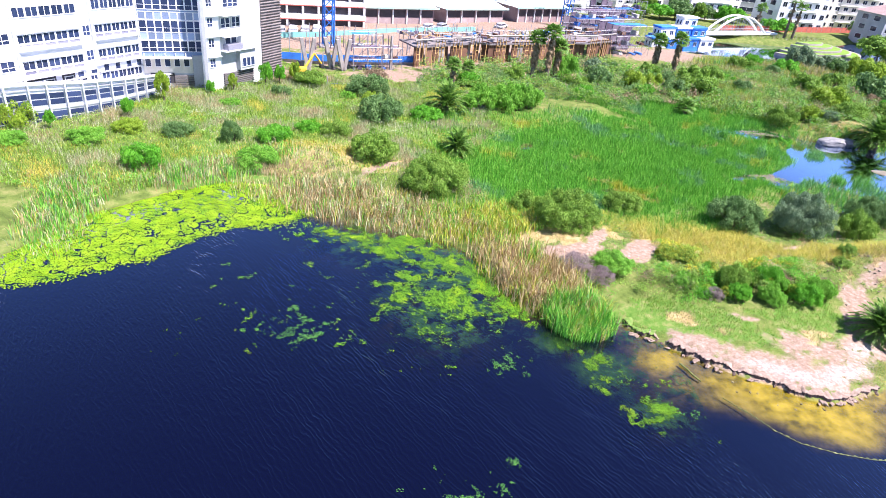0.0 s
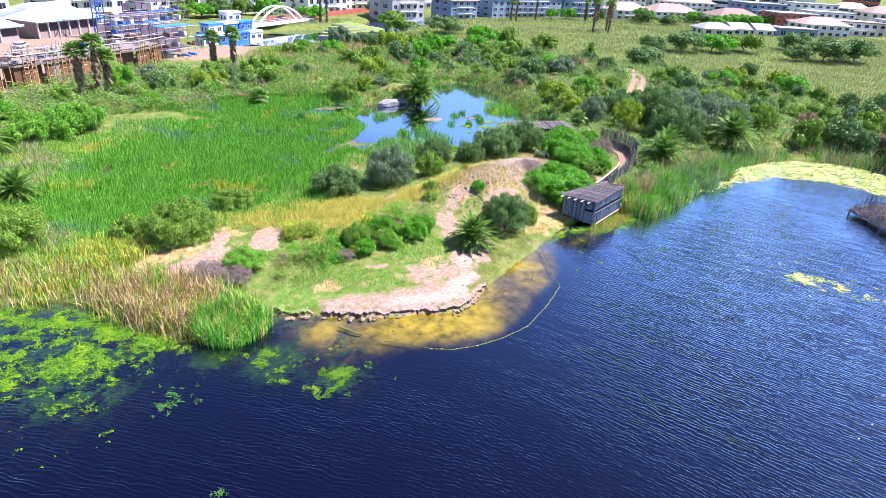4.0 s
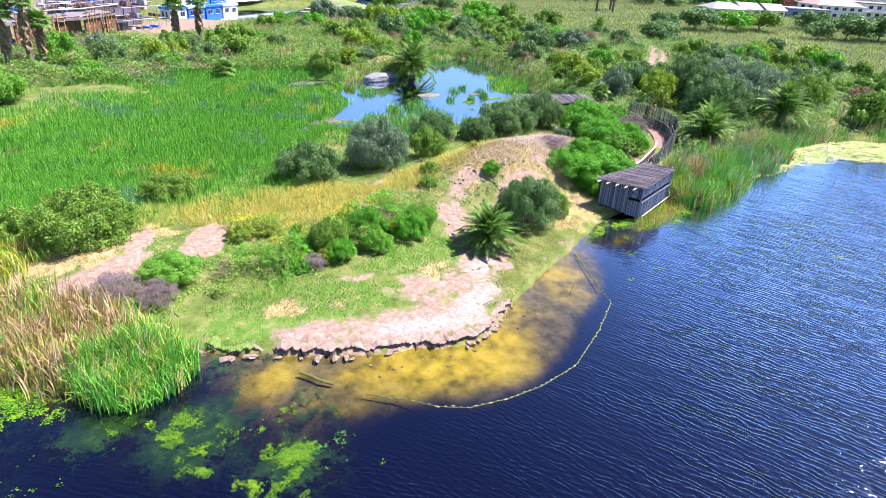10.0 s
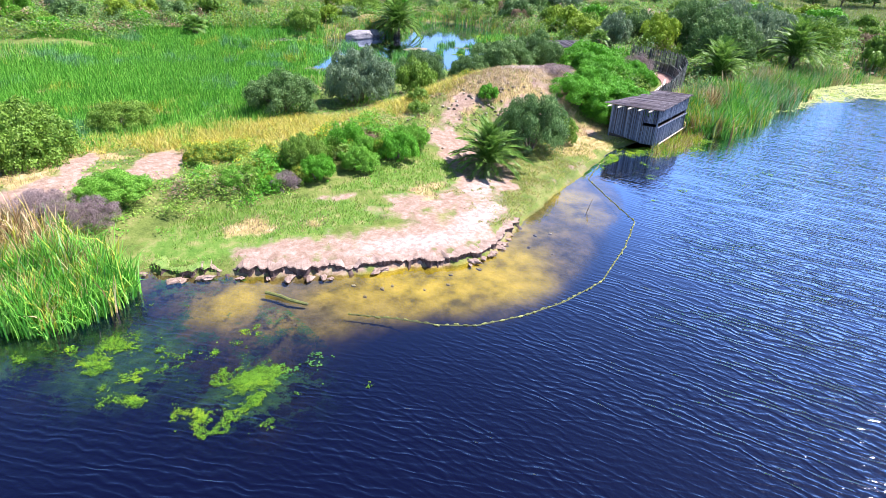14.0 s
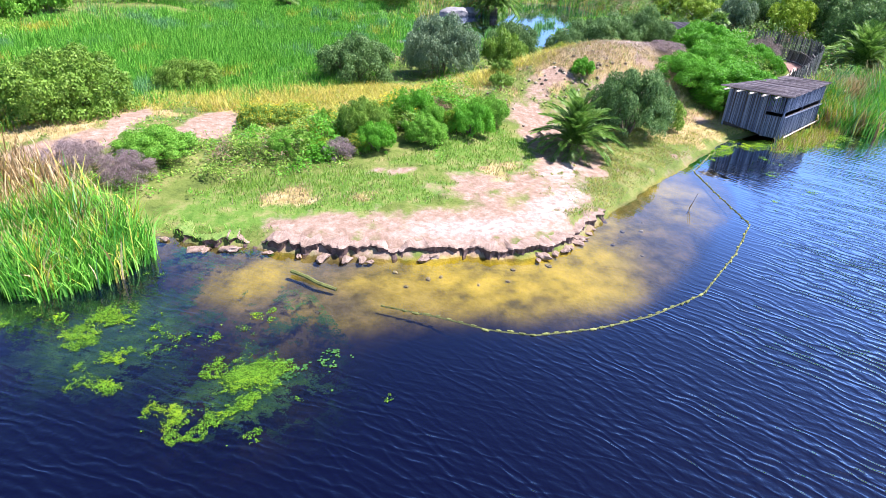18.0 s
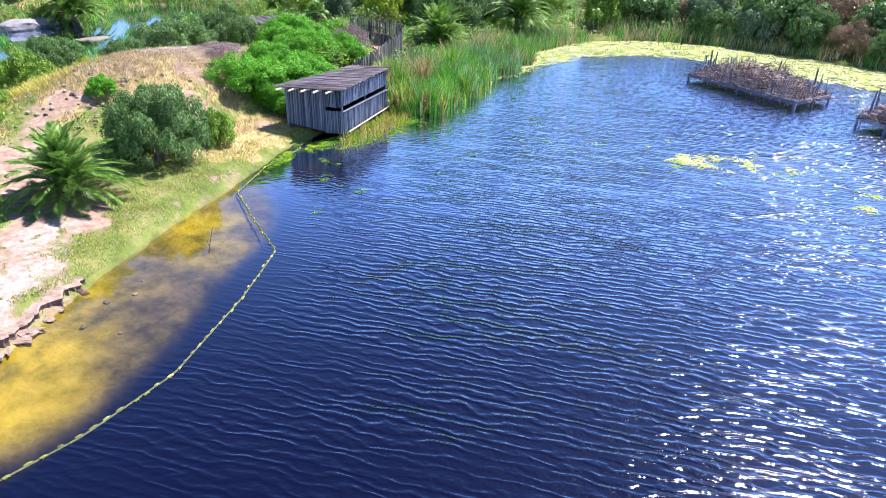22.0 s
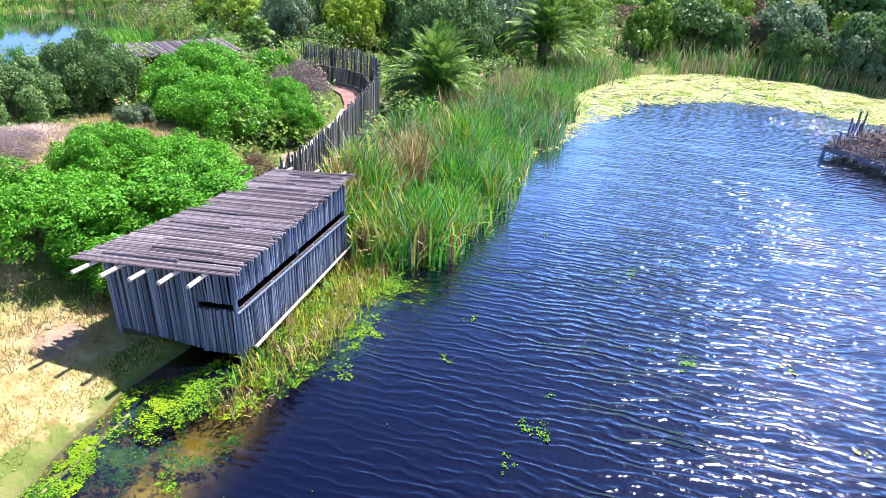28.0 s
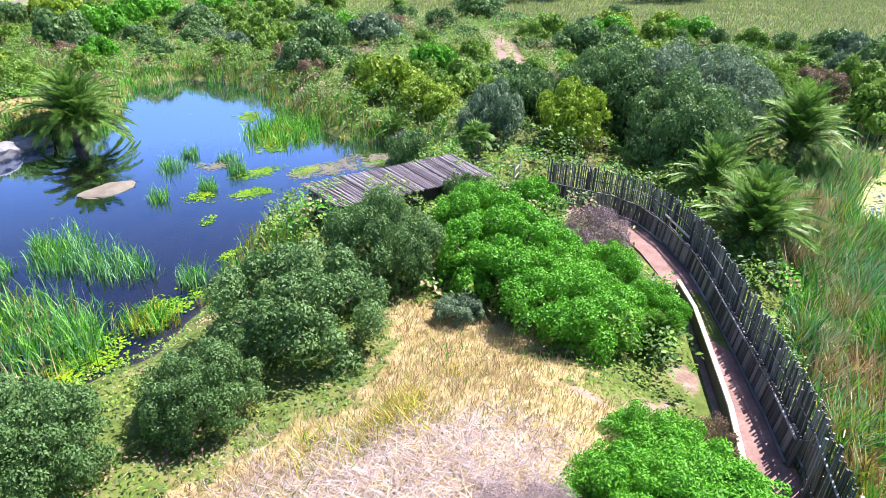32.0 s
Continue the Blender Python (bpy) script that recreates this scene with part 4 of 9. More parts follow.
def tree(x, y, wide, tall, kind="dark", grade=2, variant=0, clear=0.3, label="", group=""):
    """A tapered trunk with limbs under a crown that starts at clear * tall."""
    z = ground_z(x, y)
    ob = root("tree", x, y, z - 0.05, random.uniform(0, 360), label or "broad-crowned tree with grey-green leaves", "tree", group)
    bm = bmesh.new()
    r = random.Random(int(x * 7 + y * 13))
    h = tall * clear
    tube(bm, (0, 0, 0), (0, 0, h), 0.035 * tall, 0.024 * tall, 7, False)
    for i in range(6):
        a = i * 1.05 + r.uniform(-0.3, 0.3)
        tube(bm, (0, 0, h * r.uniform(0.8, 1.0)), (wide * 0.3 * math.cos(a), wide * 0.3 * math.sin(a), h + (tall - h) * r.uniform(0.4, 0.65)), 0.016 * tall, 0.006 * tall, 5, False)
    part("trunk", bm, M_BARK, ob)
    same_mesh("crown", crown_for(kind, grade, variant), ob, Matrix.Translation((0, 0, h * 0.75)) @ Matrix.Diagonal((wide / 2, wide / 2, (tall - h * 0.75) / 0.95, 1)))
    return ob


def frond_mesh(name, pairs, seed, arch=0.9, leaf=0.24, dry=False):
    """A feather palm leaf of unit length along +x: arched rib, pairs of narrow leaflets."""
    r = random.Random(seed)
    v, f = [], []

    def rib(u):
        return Vector((u * (1 - 0.18 * arch * u), 0, 0.42 * u - arch * 0.62 * u * u))
    for k in range(8):
        a, b = rib(k / 8), rib((k + 1) / 8)
        w0, w1 = 0.014 * (1 - k / 9), 0.014 * (1 - (k + 1) / 9)
        i = len(v)
        v += [a + Vector((0, w0, 0)), a - Vector((0, w0, 0)), b - Vector((0, w1, 0)), b + Vector((0, w1, 0)), a + Vector((0, 0, -w0)), b + Vector((0, 0, -w1))]
        f += [(i, i + 1, i + 2, i + 3), (i, i + 3, i + 5, i + 4), (i + 1, i + 4, i + 5, i + 2)]
    for k in range(pairs):
        u = 0.12 + 0.88 * k / pairs
        p, t = rib(u), (rib(min(1, u + 0.02)) - rib(u - 0.02)).normalized()
        ln = leaf * (math.sin(math.pi * min(1, u * 0.85 + 0.12)) ** 0.7) * r.uniform(0.85, 1.1)
        for s in (-1, 1):
            way = (t * 0.8 + Vector((0, s * 0.7, 0.32 * r.uniform(0.4, 1.3)))).normalized()
            tip = p + way * ln + Vector((0, 0, -0.2 * ln))
            side = way.cross(Vector((0, 0, 1))).normalized() * 0.0105
            mid = p + way * ln * 0.45
            i = len(v)
            v += [p + side * 0.6, mid + side, tip, mid - side, p - side * 0.6]
            f += [(i, i + 1, i + 2, i + 3), (i, i + 3, i + 4)]
    me = bpy.data.meshes.new(name)
    me.from_pydata([tuple(c) for c in v], [], f)
    me.materials.append(M_PALM_DRY if dry else M_PALM)
    me.update()
    return me


FRONDS = [frond_mesh("frond", 38, s, a, 0.18) for s, a in ((1, 0.7), (2, 0.95), (3, 1.2), (4, 1.4))]
DRY_FROND = frond_mesh("dry_frond", 22, 9, 1.7, 0.26, True)


def feather_palm(x, y, reach, trunk=0.6, count=46, spread=1.0, label="", group="", dry=0):
    """A squat date palm: trunk with leaf bases, a rosette of arched fronds."""
    z = ground_z(x, y)
    ob = root("date_palm", x, y, z - 0.05, random.uniform(0, 360), label or "squat date palm with arching green fronds", "palm", group)
    bm = bmesh.new()
    rad = 0.075 * reach + 0.1
    for i in range(6):
        z0, z1 = trunk * i / 6, trunk * (i + 1) / 6
        tube(bm, (0, 0, z0), (0, 0, z1), rad * (1.12 if i % 2 else 1.0), rad * (0.96 if i % 2 else 1.1), 9, i == 5)
    part("trunk", bm, M_BARK, ob)
    for i in range(count + dry):
        old = i >= count
        f = 1.0 if old else i / count
        a = i * 2.39996
        pitch = -radians(80 - 66 * f * spread) if not old else radians(25)
        ln = reach * (0.82 + 0.2 * random.random()) * (0.8 if old else 1)
        me = DRY_FROND if old else FRONDS[min(3, int(f * 3.2 + random.random() * 0.8))]
        same_mesh("dry_frond" if old else "frond", me, ob, Matrix.Translation((0, 0, trunk * 0.98 - 0.06 * f * reach)) @ Matrix.Rotation(a, 4, "Z") @ Matrix.Rotation(pitch, 4, "Y") @ Matrix.Scale(ln, 4))
    return ob


def fan_mesh(name, seed, dry=False):
    """A fan leaf: stalk and a folded disc of pointed segments."""
    r = random.Random(seed)
    v, f = [Vector((0, 0.02, 0)), Vector((0, -0.02, 0)), Vector((0.5, -0.012, 0.04)), Vector((0.5, 0.012, 0.04))], [(0, 1, 2, 3)]
    for k in range(15):
        a = radians(-105 + 15 * k)
        ln = 0.55 * r.uniform(0.85, 1.08)
        w = 0.1
        d, s = Vector((math.cos(a), math.sin(a), 0)), Vector((-math.sin(a), math.cos(a), 0))
        i = len(v)
        c = Vector((0.5, 0, 0.04))
        v += [c, c + d * ln * 0.55 + s * w * 0.5 + Vector((0, 0, 0.03)), c + d * ln + Vector((0, 0, -0.14)), c + d * ln * 0.55 - s * w * 0.5 + Vector((0, 0, -0.02))]
        f.append((i, i + 1, i + 2, i + 3))
    me = bpy.data.meshes.new(name)
    me.from_pydata([tuple(c) for c in v], [], f)
    me.materials.append(M_PALM_DRY if dry else M_PALM)
    me.update()
    return me


FANS, DRY_FAN = [fan_mesh("fan_leaf", s) for s in (1, 2)], fan_mesh("dry_fan_leaf", 5, True)


def fan_palm(x, y, tall, reach=1.6, count=26, skirt=26, group="", label=""):
    z = ground_z(x, y)
    ob = root("fan_palm", x, y, z - 0.05, random.uniform(0, 360), label or "tall fan palm with a skirt of dead leaves", "palm", group)
    bm = bmesh.new()
    for i in range(7):
        tube(bm, (0, 0, tall * i / 7), (0, 0, tall * (i + 1) / 7), 0.42 - 0.02 * i, 0.38 - 0.02 * i, 8, i == 6)
    part("trunk", bm, M_BARK, ob)
    for i in range(count):
        f = i / count
        same_mesh("fan_leaf", FANS[i % 2], ob, Matrix.Translation((0, 0, tall)) @ Matrix.Rotation(i * 2.4, 4, "Z") @ Matrix.Rotation(-radians(75 - 100 * f), 4, "Y") @ Matrix.Scale(reach * random.uniform(0.85, 1.1), 4))
    for i in range(skirt):
        h = tall * (0.45 + 0.52 * i / max(1, skirt))
        same_mesh("dry_fan_leaf", DRY_FAN, ob, Matrix.Translation((0, 0, h)) @ Matrix.Rotation(i * 2.4, 4, "Z") @ Matrix.Rotation(radians(62 + 14 * random.random()), 4, "Y") @ Matrix.Scale(reach * 0.75, 4))
    return ob


# ---- named shrubs, palms and trees, west to east ----
NEAR = [  # x, y, width, height, kind, grade, variant
    (3.2, 55.0, 7.6, 3.8, "mid", 0, 0), (-3.3, 60.0, 5.2, 3.0, "mid", 1, 1), (-3.9, 74.5, 6.6, 3.4, "dark", 1, 2), (-6.4, 85.5, 6.4, 3.2, "dark", 1, 0),
    (9.4, 84.2, 5.6, 3.6, "fresh", 1, 0), (12.8, 85.0, 5.8, 4.0, "fresh", 1, 1), (16.0, 86.2, 5.0, 3.6, "fresh", 1, 2), (25.0, 105.5, 5.2, 4.4, "fresh", 1, 2), (14.9, 48.9, 6.8, 3.8, "mid", 0, 2),
    (17.6, 42.2, 3.7, 1.3, "fresh", 0, 0), (23.0, 40.3, 2.6, 1.1, "fresh", 0, 1), (31.6, 52.2, 5.6, 3.3, "dark", 0, 0), (37.8, 51.6, 6.0, 4.6, "silver", 0, 1), (42.8, 51.0, 3.6, 3.0, "mid", 1, 1),
    (26.2, 38.5, 2.2, 1.4, "bright", 0, 0), (24.4, 38.6, 1.8, 0.9, "pink", 1, 1), (28.6, 38.3, 2.4, 1.4, "fresh", 0, 2), (31.4, 38.6, 2.8, 1.7, "bright", 0, 1), (26.3, 40.0, 2.8, 2.1, "mid", 0, 2), (29.2, 40.4, 2.4, 1.9, "bright", 0, 1), (29.6, 40.0, 2.2, 1.3, "fresh", 0, 1), (33.2, 39.6, 2.4, 1.5, "fresh", 0, 0), (22.6, 44.6, 2.2, 1.1, "flower", 1, 0), (24.4, 44.4, 2.4, 1.0, "flower", 1, 1),
    (-14.0, 62.8, 4.4, 1.8, "bright", 1, 0), (-11.2, 66.8, 3.4, 1.6, "bright", 1, 1), (-24.6, 54.8, 4.2, 2.4, "bright", 1, 2), (-40.2, 61.2, 4.5, 3.6, "lime", 1, 0), (-18.5, 62.5, 2.5, 2.4, "dark", 1, 1),
    (51.0, 53.4, 4.0, 2.6, "dark", 0, 1), (55.7, 53.6, 7.0, 3.6, "dark", 0, 2), (61.0, 53.8, 5.6, 4.0, "dark", 0, 0), (47.0, 55.2, 4.6, 3.0, "dark", 0, 1),
    (40.6, 36.8, 5.0, 3.9, "dark", 0, 1), (44.0, 36.9, 2.4, 1.8, "mid", 1, 0), (52.6, 39.3, 8.4, 2.6, "bright", 3, 0), (49.4, 40.2, 5.0, 2.1, "bright", 0, 1), (52.6, 41.3, 3.8, 1.9, "bright", 0, 0), (50.8, 38.4, 4.0, 1.9, "bright", 0, 2), (55.6, 41.4, 3.4, 1.8, "bright", 0, 1), (54.2, 40.4, 5.0, 2.3, "bright", 0, 2),
    (63.6, 49.2, 7.4, 3.6, "bright", 3, 0), (61.2, 45.8, 6.0, 2.8, "bright", 0, 2), (63.2, 43.2, 3.6, 2.2, "bright", 0, 0), (66.4, 52.0, 5.2, 3.0, "bright", 0, 0), (65.0, 45.6, 4.0, 2.4, "bright", 0, 1), (59.6, 49.4, 2.2, 1.1, "silver", 1, 0),
    (68.3, 46.8, 4.2, 2.6, "pink", 0, 0), (50.2, 42.9, 3.2, 0.8, "pink", 0, 1), (71.0, 51.0, 3.4, 2.2, "bright", 1, 2), (69.0, 54.0, 2.8, 2.4, "dark", 1, 0),
    (82.5, 53.0, 6.0, 4.6, "lime", 1, 1), (84.5, 46.6, 9.5, 6.4, "dark", 0, 0), (90.0, 47.4, 11.0, 7.6, "silver", 0, 1), (96.0, 45.0, 9.0, 6.2, "silver", 0, 2), (88.5, 52.2, 10.0, 7.0, "dark", 0, 1), (100.5, 49.5, 8.0, 5.2, "dark", 1, 1), (104.0, 43.0, 7.0, 4.2, "mid", 1, 0), (110.0, 46.0, 8.0, 4.4, "dark", 1, 2), (102.0, 56.0, 8.0, 4.0, "mid", 1, 1), (112.0, 54.0, 8.5, 4.2, "lime", 1, 0),
    (80.0, 58.0, 5.0, 4.2, "silver", 1, 2), (76.5, 62.0, 4.0, 3.0, "dark", 1, 0), (86.0, 58.0, 6.0, 4.6, "dark", 1, 2), (95.0, 52.0, 7.0, 5.0, "dark", 1, 0),
    (56.0, 91.0, 5.0, 3.2, "mid", 1, 1), (53.0, 84.0, 3.4, 1.8, "bright", 1, 0), (63.5, 91.5, 2.6, 1.8, "silver", 1, 2), (68.0, 94.0, 6.0, 3.4, "mid", 1, 2),
    (14.4, 41.8, 3.2, 1.3, "pink", 0, 0), (16.2, 40.4, 2.6, 1.3, "pink", 0, 1), (30.6, 41.0, 2.4, 1.0, "brown", 1, 0), (34.0, 40.4, 2.0, 0.9, "brown", 1, 1),
    (41.5, 41.6, 1.6, 1.0, "bright", 1, 2), (38.4, 45.2, 1.8, 0.9, "mid", 1, 0), (43.6, 46.0, 1.4, 0.8, "flower", 1, 1), (36.8, 43.4, 1.6, 0.8, "mid", 1, 1), (57.6, 40.0, 1.8, 1.6, "brown", 1, 0),
    (21.6, 54.4, 4.8, 2.2, "mid", 0, 0), (12.0, 52.5, 4.0, 2.2, "mid", 1, 1), (47.8, 57.6, 4.0, 1.6, "dark", 1, 2)]
rn = random.Random(8)
for i in range(11):
    # leafy weeds and young bushes crowd the foot of the slope
    NEAR.append((rn.uniform(22.5, 34.5), rn.uniform(38.6, 42.4), rn.uniform(1.0, 1.9), rn.uniform(0.7, 1.3), rn.choice(("fresh", "bright", "mid", "flower", "lime", "bright")), 1, rn.randrange(3)))
for x, y, w, h, kind, grade, variant in NEAR:
    shrub(x, y, w, h, kind, grade, variant)

for x, y, reach, trunk, n in ((35.6, 35.6, 3.1, 0.5, 54), (67.0, 84.8, 5.0, 1.8, 78), (73.0, 40.6, 4.4, 1.2, 56), (78.6, 43.4, 3.6, 1.2, 40), (88.5, 39.6, 5.0, 2.2, 56), (62.2, 42.6, 1.7, 0.4, 22),
                              (4.4, 80.5, 4.2, 0.9, 46), (5.6, 66.2, 3.2, 0.6, 40), (136, 103, 3.8, 1.5, 36), (80.0, 66.0, 2.2, 0.5, 24), (118, 46, 3.6, 1.2, 34), (126, 41, 3.4, 1.0, 34)):
    feather_palm(x, y, reach, trunk, int(n * 1.1), 1.15)
for x, y, t in ((19.0, 103.6, 6.4), (21.3, 103.0, 7.6), (23.0, 104.5, 5.2), (48.1, 118.4, 6.2), (45.0, 120.5, 5.4), (5.5, 95.5, 2.6), (7.8, 96.5, 2.2), (192, 146, 10), (197, 143, 11), (201, 147, 9), (207, 150, 8)):
    fan_palm(x, y, t, 1.9 if t > 3 else 1.5, 26, 22 if t > 3 else 6)
fan_palm(42, 94, 1.2, 1.7, 22, 0, label="low clump of green fan palm leaves")
fan_palm(76.0, 57.2, 1.2, 1.3, 18, 0, label="low clump of green fan palm leaves")


# scrub of the middle distance and behind the lake: shrubs by density
def scrub_density(x, y):
    v = np.maximum.reduce([bump_at(x, y, 97, 62, 22, 16), bump_at(x, y, 98, 92, 22, 18), 0.9 * bump_at(x, y, 98, 112, 20, 12), bump_at(x, y, 30, 109, 28, 6), 0.8 * bump_at(x, y, 112, 30, 9, 32),
                           0.9 * bump_at(x, y, 112, -10, 10, 24), 0.45 * bump_at(x, y, -22, 62, 16, 7), 0.12 * bump_at(x, y, 60, 108, 30, 9), 0.22 * bump_at(x, y, 130, 50, 22, 26), 0.5 * bump_at(x, y, -6, 92, 12, 10),
                           0.5 * bump_at(x, y, 92, 130, 26, 12)])
    clear = (signed(LAKE, x, y) > 2.5) & (signed(POND, x, y) > 1.5) & (signed(CANAL, x, y) > 3) & (signed(PATHWAY, x, y) > 1.5) & (marsh(x, y) < 0.45) & (sand_mask(x, y) < 0.4)
    return v * clear


rs = random.Random(12)
taken = [(a[0], a[1], a[2]) for a in NEAR]
tries = 0
while tries < 5200 and len(taken) < len(NEAR) + 395:
    tries += 1
    x, y = rs.uniform(-50, 165), rs.uniform(-40, 150)
    if rs.random() > float(scrub_density(np.array([x]), np.array([y]))[0]):
        continue
    w = rs.uniform(3.0, 7.8)
    if any((x - a) ** 2 + (y - b) ** 2 < (0.33 * (w + c)) ** 2 for a, b, c in taken) or (58 < x < 80 and 37 < y < 64) or (x < 46 and y > 97 + 0.62 * x) or track_distance(x, y) < 0.5 * w + 1.6:
        continue
    taken.append((x, y, w))
    east = x > 100 and y < 40
    if x < 46 and y > 88:
        w *= 0.72
    kind = rs.choice(("dark", "dark", "silver", "mid", "brown") if east else ("mid", "mid", "dark", "bright", "silver", "dark", "mid", "bright", "lime", "mid", "dark", "brown"))
    dune = x < 10 and y < 90
    if dune:
        kind, w = rs.choice(("lime", "fresh", "mid", "bright", "fresh", "dark")), w * 0.72
    far = math.hypot(x - 40, y - 40) > 55 and not dune
    shrub(x, y, w, w * rs.uniform(0.45, 0.66) * (1.25 if east else 0.75 if dune else 1), kind, 2 if far else 1, rs.randrange(3), group="wetland scrub")
for x, y, w, h, kind, v in ((105, 14, 8, 5, "dark", 0), (103.5, 5, 8, 5, "dark", 1), (100.5, -5, 8, 5.4, "dark", 2), (99, -16, 9, 6, "dark", 0), (107.5, 23, 8, 5, "silver", 1), (106, 31, 7, 4.6, "dark", 2), (113, 2, 11, 7, "bright", 0), (122, -14, 13, 8, "bright", 1), (110, -22, 10, 7, "dark", 2), (118, 18, 10, 7.5, "dark", 0), (112, 12, 8, 5.5, "dark", 1), (124, 30, 11, 7, "dark", 2),
                            (180, 103, 14, 6, "dark", 0), (192, 100, 13, 6, "bright", 1), (204, 96, 13, 6, "mid", 2), (168, 106, 9, 5, "dark", 1), (212, 75, 14, 7, "dark", 0), (222, 70, 13, 7, "dark", 2), (203, 79, 9, 5, "dark", 1),
                            (230, 92, 12, 6, "dark", 2), (114, 158, 13, 6, "mid", 1), (127, 134, 10, 5, "bright", 0), (128, 152, 12, 5.5, "dark", 2), (135, 118, 9, 4.4, "mid", 1), (142, 90, 9, 4.5, "dark", 0), (136, 88, 9, 4.6, "dark", 1)):
    tree(x, y, w, h, kind, 2, v, 0.22)

for i, (x, y) in enumerate(((104.8, 22), (103.8, 17), (102.0, 12), (100.0, 8), (97.8, 4), (95.8, 0), (94.6, -4.4), (93.8, -9), (93.2, -14))):
    shrub(x + 0.6, y, 6.4, 3.8 + 0.5 * (i % 3), ("dark", "silver", "dark", "brown")[i % 4], 1, i % 3, group="lakeside scrub")

# ---- reeds, grass and weed ----
free = lambda x, y: (signed(PATHWAY, x, y) > 0.6)
DENS = lambda x, y: np.clip(marsh(x, y) * 1.6 - 0.2 + 0.35 * waves(x, y, 61, 6), 0, 1) * (signed(POND, x, y) > -1.2) * (signed(LAKE, x, y) > 2.5) * (sand_mask(x, y) < 0.5)
p = scatter(600000, 0, 58, 48, 102, DENS, 3)
p = p[(p[:, 2] > -0.12) & (pools(p[:, 0], p[:, 1]) < 0.35)]
hue = 0.85 * waves(p[:, 0], p[:, 1], 63, 8.0) + 0.25 * waves(p[:, 0], p[:, 1], 64, 1.5) + np.random.RandomState(4).normal(0, 0.12, len(p))
tuft = np.clip(0.75 + 0.5 * waves(p[:, 0], p[:, 1], 65, 1.1) + 0.3 * waves(p[:, 0], p[:, 1], 66, 4.0), 0.25, 1.5)
stuff("marsh_reeds", blades_mesh("marsh_reeds", p, 0.85 * tuft, 0.046, [M_REED, M_REED_DEEP, M_REED_YELLOW, M_REED_DRY], 0.4, 0.4, 5, np.where(hue > 0.6, 2, np.where(hue < -0.45, 1, np.where((hue > 0.42) & (tuft < 0.55), 3, 0))), 1), "dense green reeds of the flooded marsh", "reeds")


def clump(n, cx, cy, sx, sy, turn, tall, wide, mats, name, label, seed, share=(0.6, 0.4, 0), wet=-9.0, dense=1.0):
    d = lambda x, y: np.clip(bump_at(x, y, cx, cy, sx, sy, turn) * 1.8 - 0.25, 0, 1) * dense * (signed(LAKE, x, y) > wet) * free(x, y)
    r = max(sx, sy) * 1.6
    q = scatter(int(n * 1.9), cx - r, cx + r, cy - r, cy + r, d, seed)
    q[:, 2] = np.maximum(q[:, 2], -0.25)
    # blades of one colour and height stand together in tufts
    v = 0.75 * waves(q[:, 0], q[:, 1], seed + 40, 1.0) + np.random.RandomState(seed).normal(0, 0.3, len(q))
    k = np.searchsorted(np.quantile(v, np.clip(np.cumsum(np.array(share) / sum(share))[:-1], 0, 1)), v) if len(q) else np.zeros(0, int)
    tuft = np.clip(0.88 + 0.35 * waves(q[:, 0], q[:, 1], seed + 41, 1.3) + 0.2 * waves(q[:, 0], q[:, 1], seed + 42, 0.5), 0.4, 1.4)
    return stuff(name, blades_mesh(name, q, tall * tuft * 1.08, wide * 0.95, mats, 0.3, 0.6, seed, k, 3, 0.5), label, "reeds")


ALL = [M_REED, M_REED_DEEP, M_REED_YELLOW, M_REED_DRY, M_REED_PALE]
clump(26000, 10.8, 40.0, 2.4, 5.6, 32, 1.8, 0.055, ALL, "dry_reeds", "straw-coloured dry reed bed along the shore", 11, (0.12, 0, 0.16, 0.72, 0))
clump(13000, 13.6, 35.2, 1.9, 1.7, 0, 2.1, 0.055, ALL, "green_reeds", "tall green reed clump at the water's edge", 12, (0.75, 0.05, 0.14, 0.06, 0))
clump(36000, -4.0, 50.5, 9.5, 2.6, -14, 1.5, 0.06, ALL, "dry_reeds", "straw-coloured dry reed bed along the shore", 13, (0.14, 0, 0.06, 0.62, 0.18))
clump(18000, -18, 55.5, 7, 2.0, 35, 1.3, 0.06, ALL, "shore_reeds", "mixed green and dry reeds by the duckweed", 14, (0.45, 0.05, 0.05, 0.25, 0.2))
clump(11000, -27, 45, 2.4, 6.0, 15, 1.2, 0.06, ALL, "shore_reeds", "mixed green and dry reeds by the duckweed", 15, (0.5, 0.05, 0.05, 0.2, 0.2))
clump(20000, 8, 49.0, 4.8, 3.0, 20, 1.2, 0.06, ALL, "yellow_reeds", "yellow reeds behind the algae bay", 16, (0.25, 0, 0.65, 0.1, 0))
rr = random.Random(44)
GREENER, BLUER, STRAW, OLIVE, MIXED = (0.7, 0.14, 0.1, 0.06, 0), (0.2, 0.56, 0.0, 0.12, 0.12), (0.08, 0.04, 0.04, 0.62, 0.22), (0.36, 0.14, 0.3, 0.2, 0), (0.22, 0.28, 0.02, 0.26, 0.22)
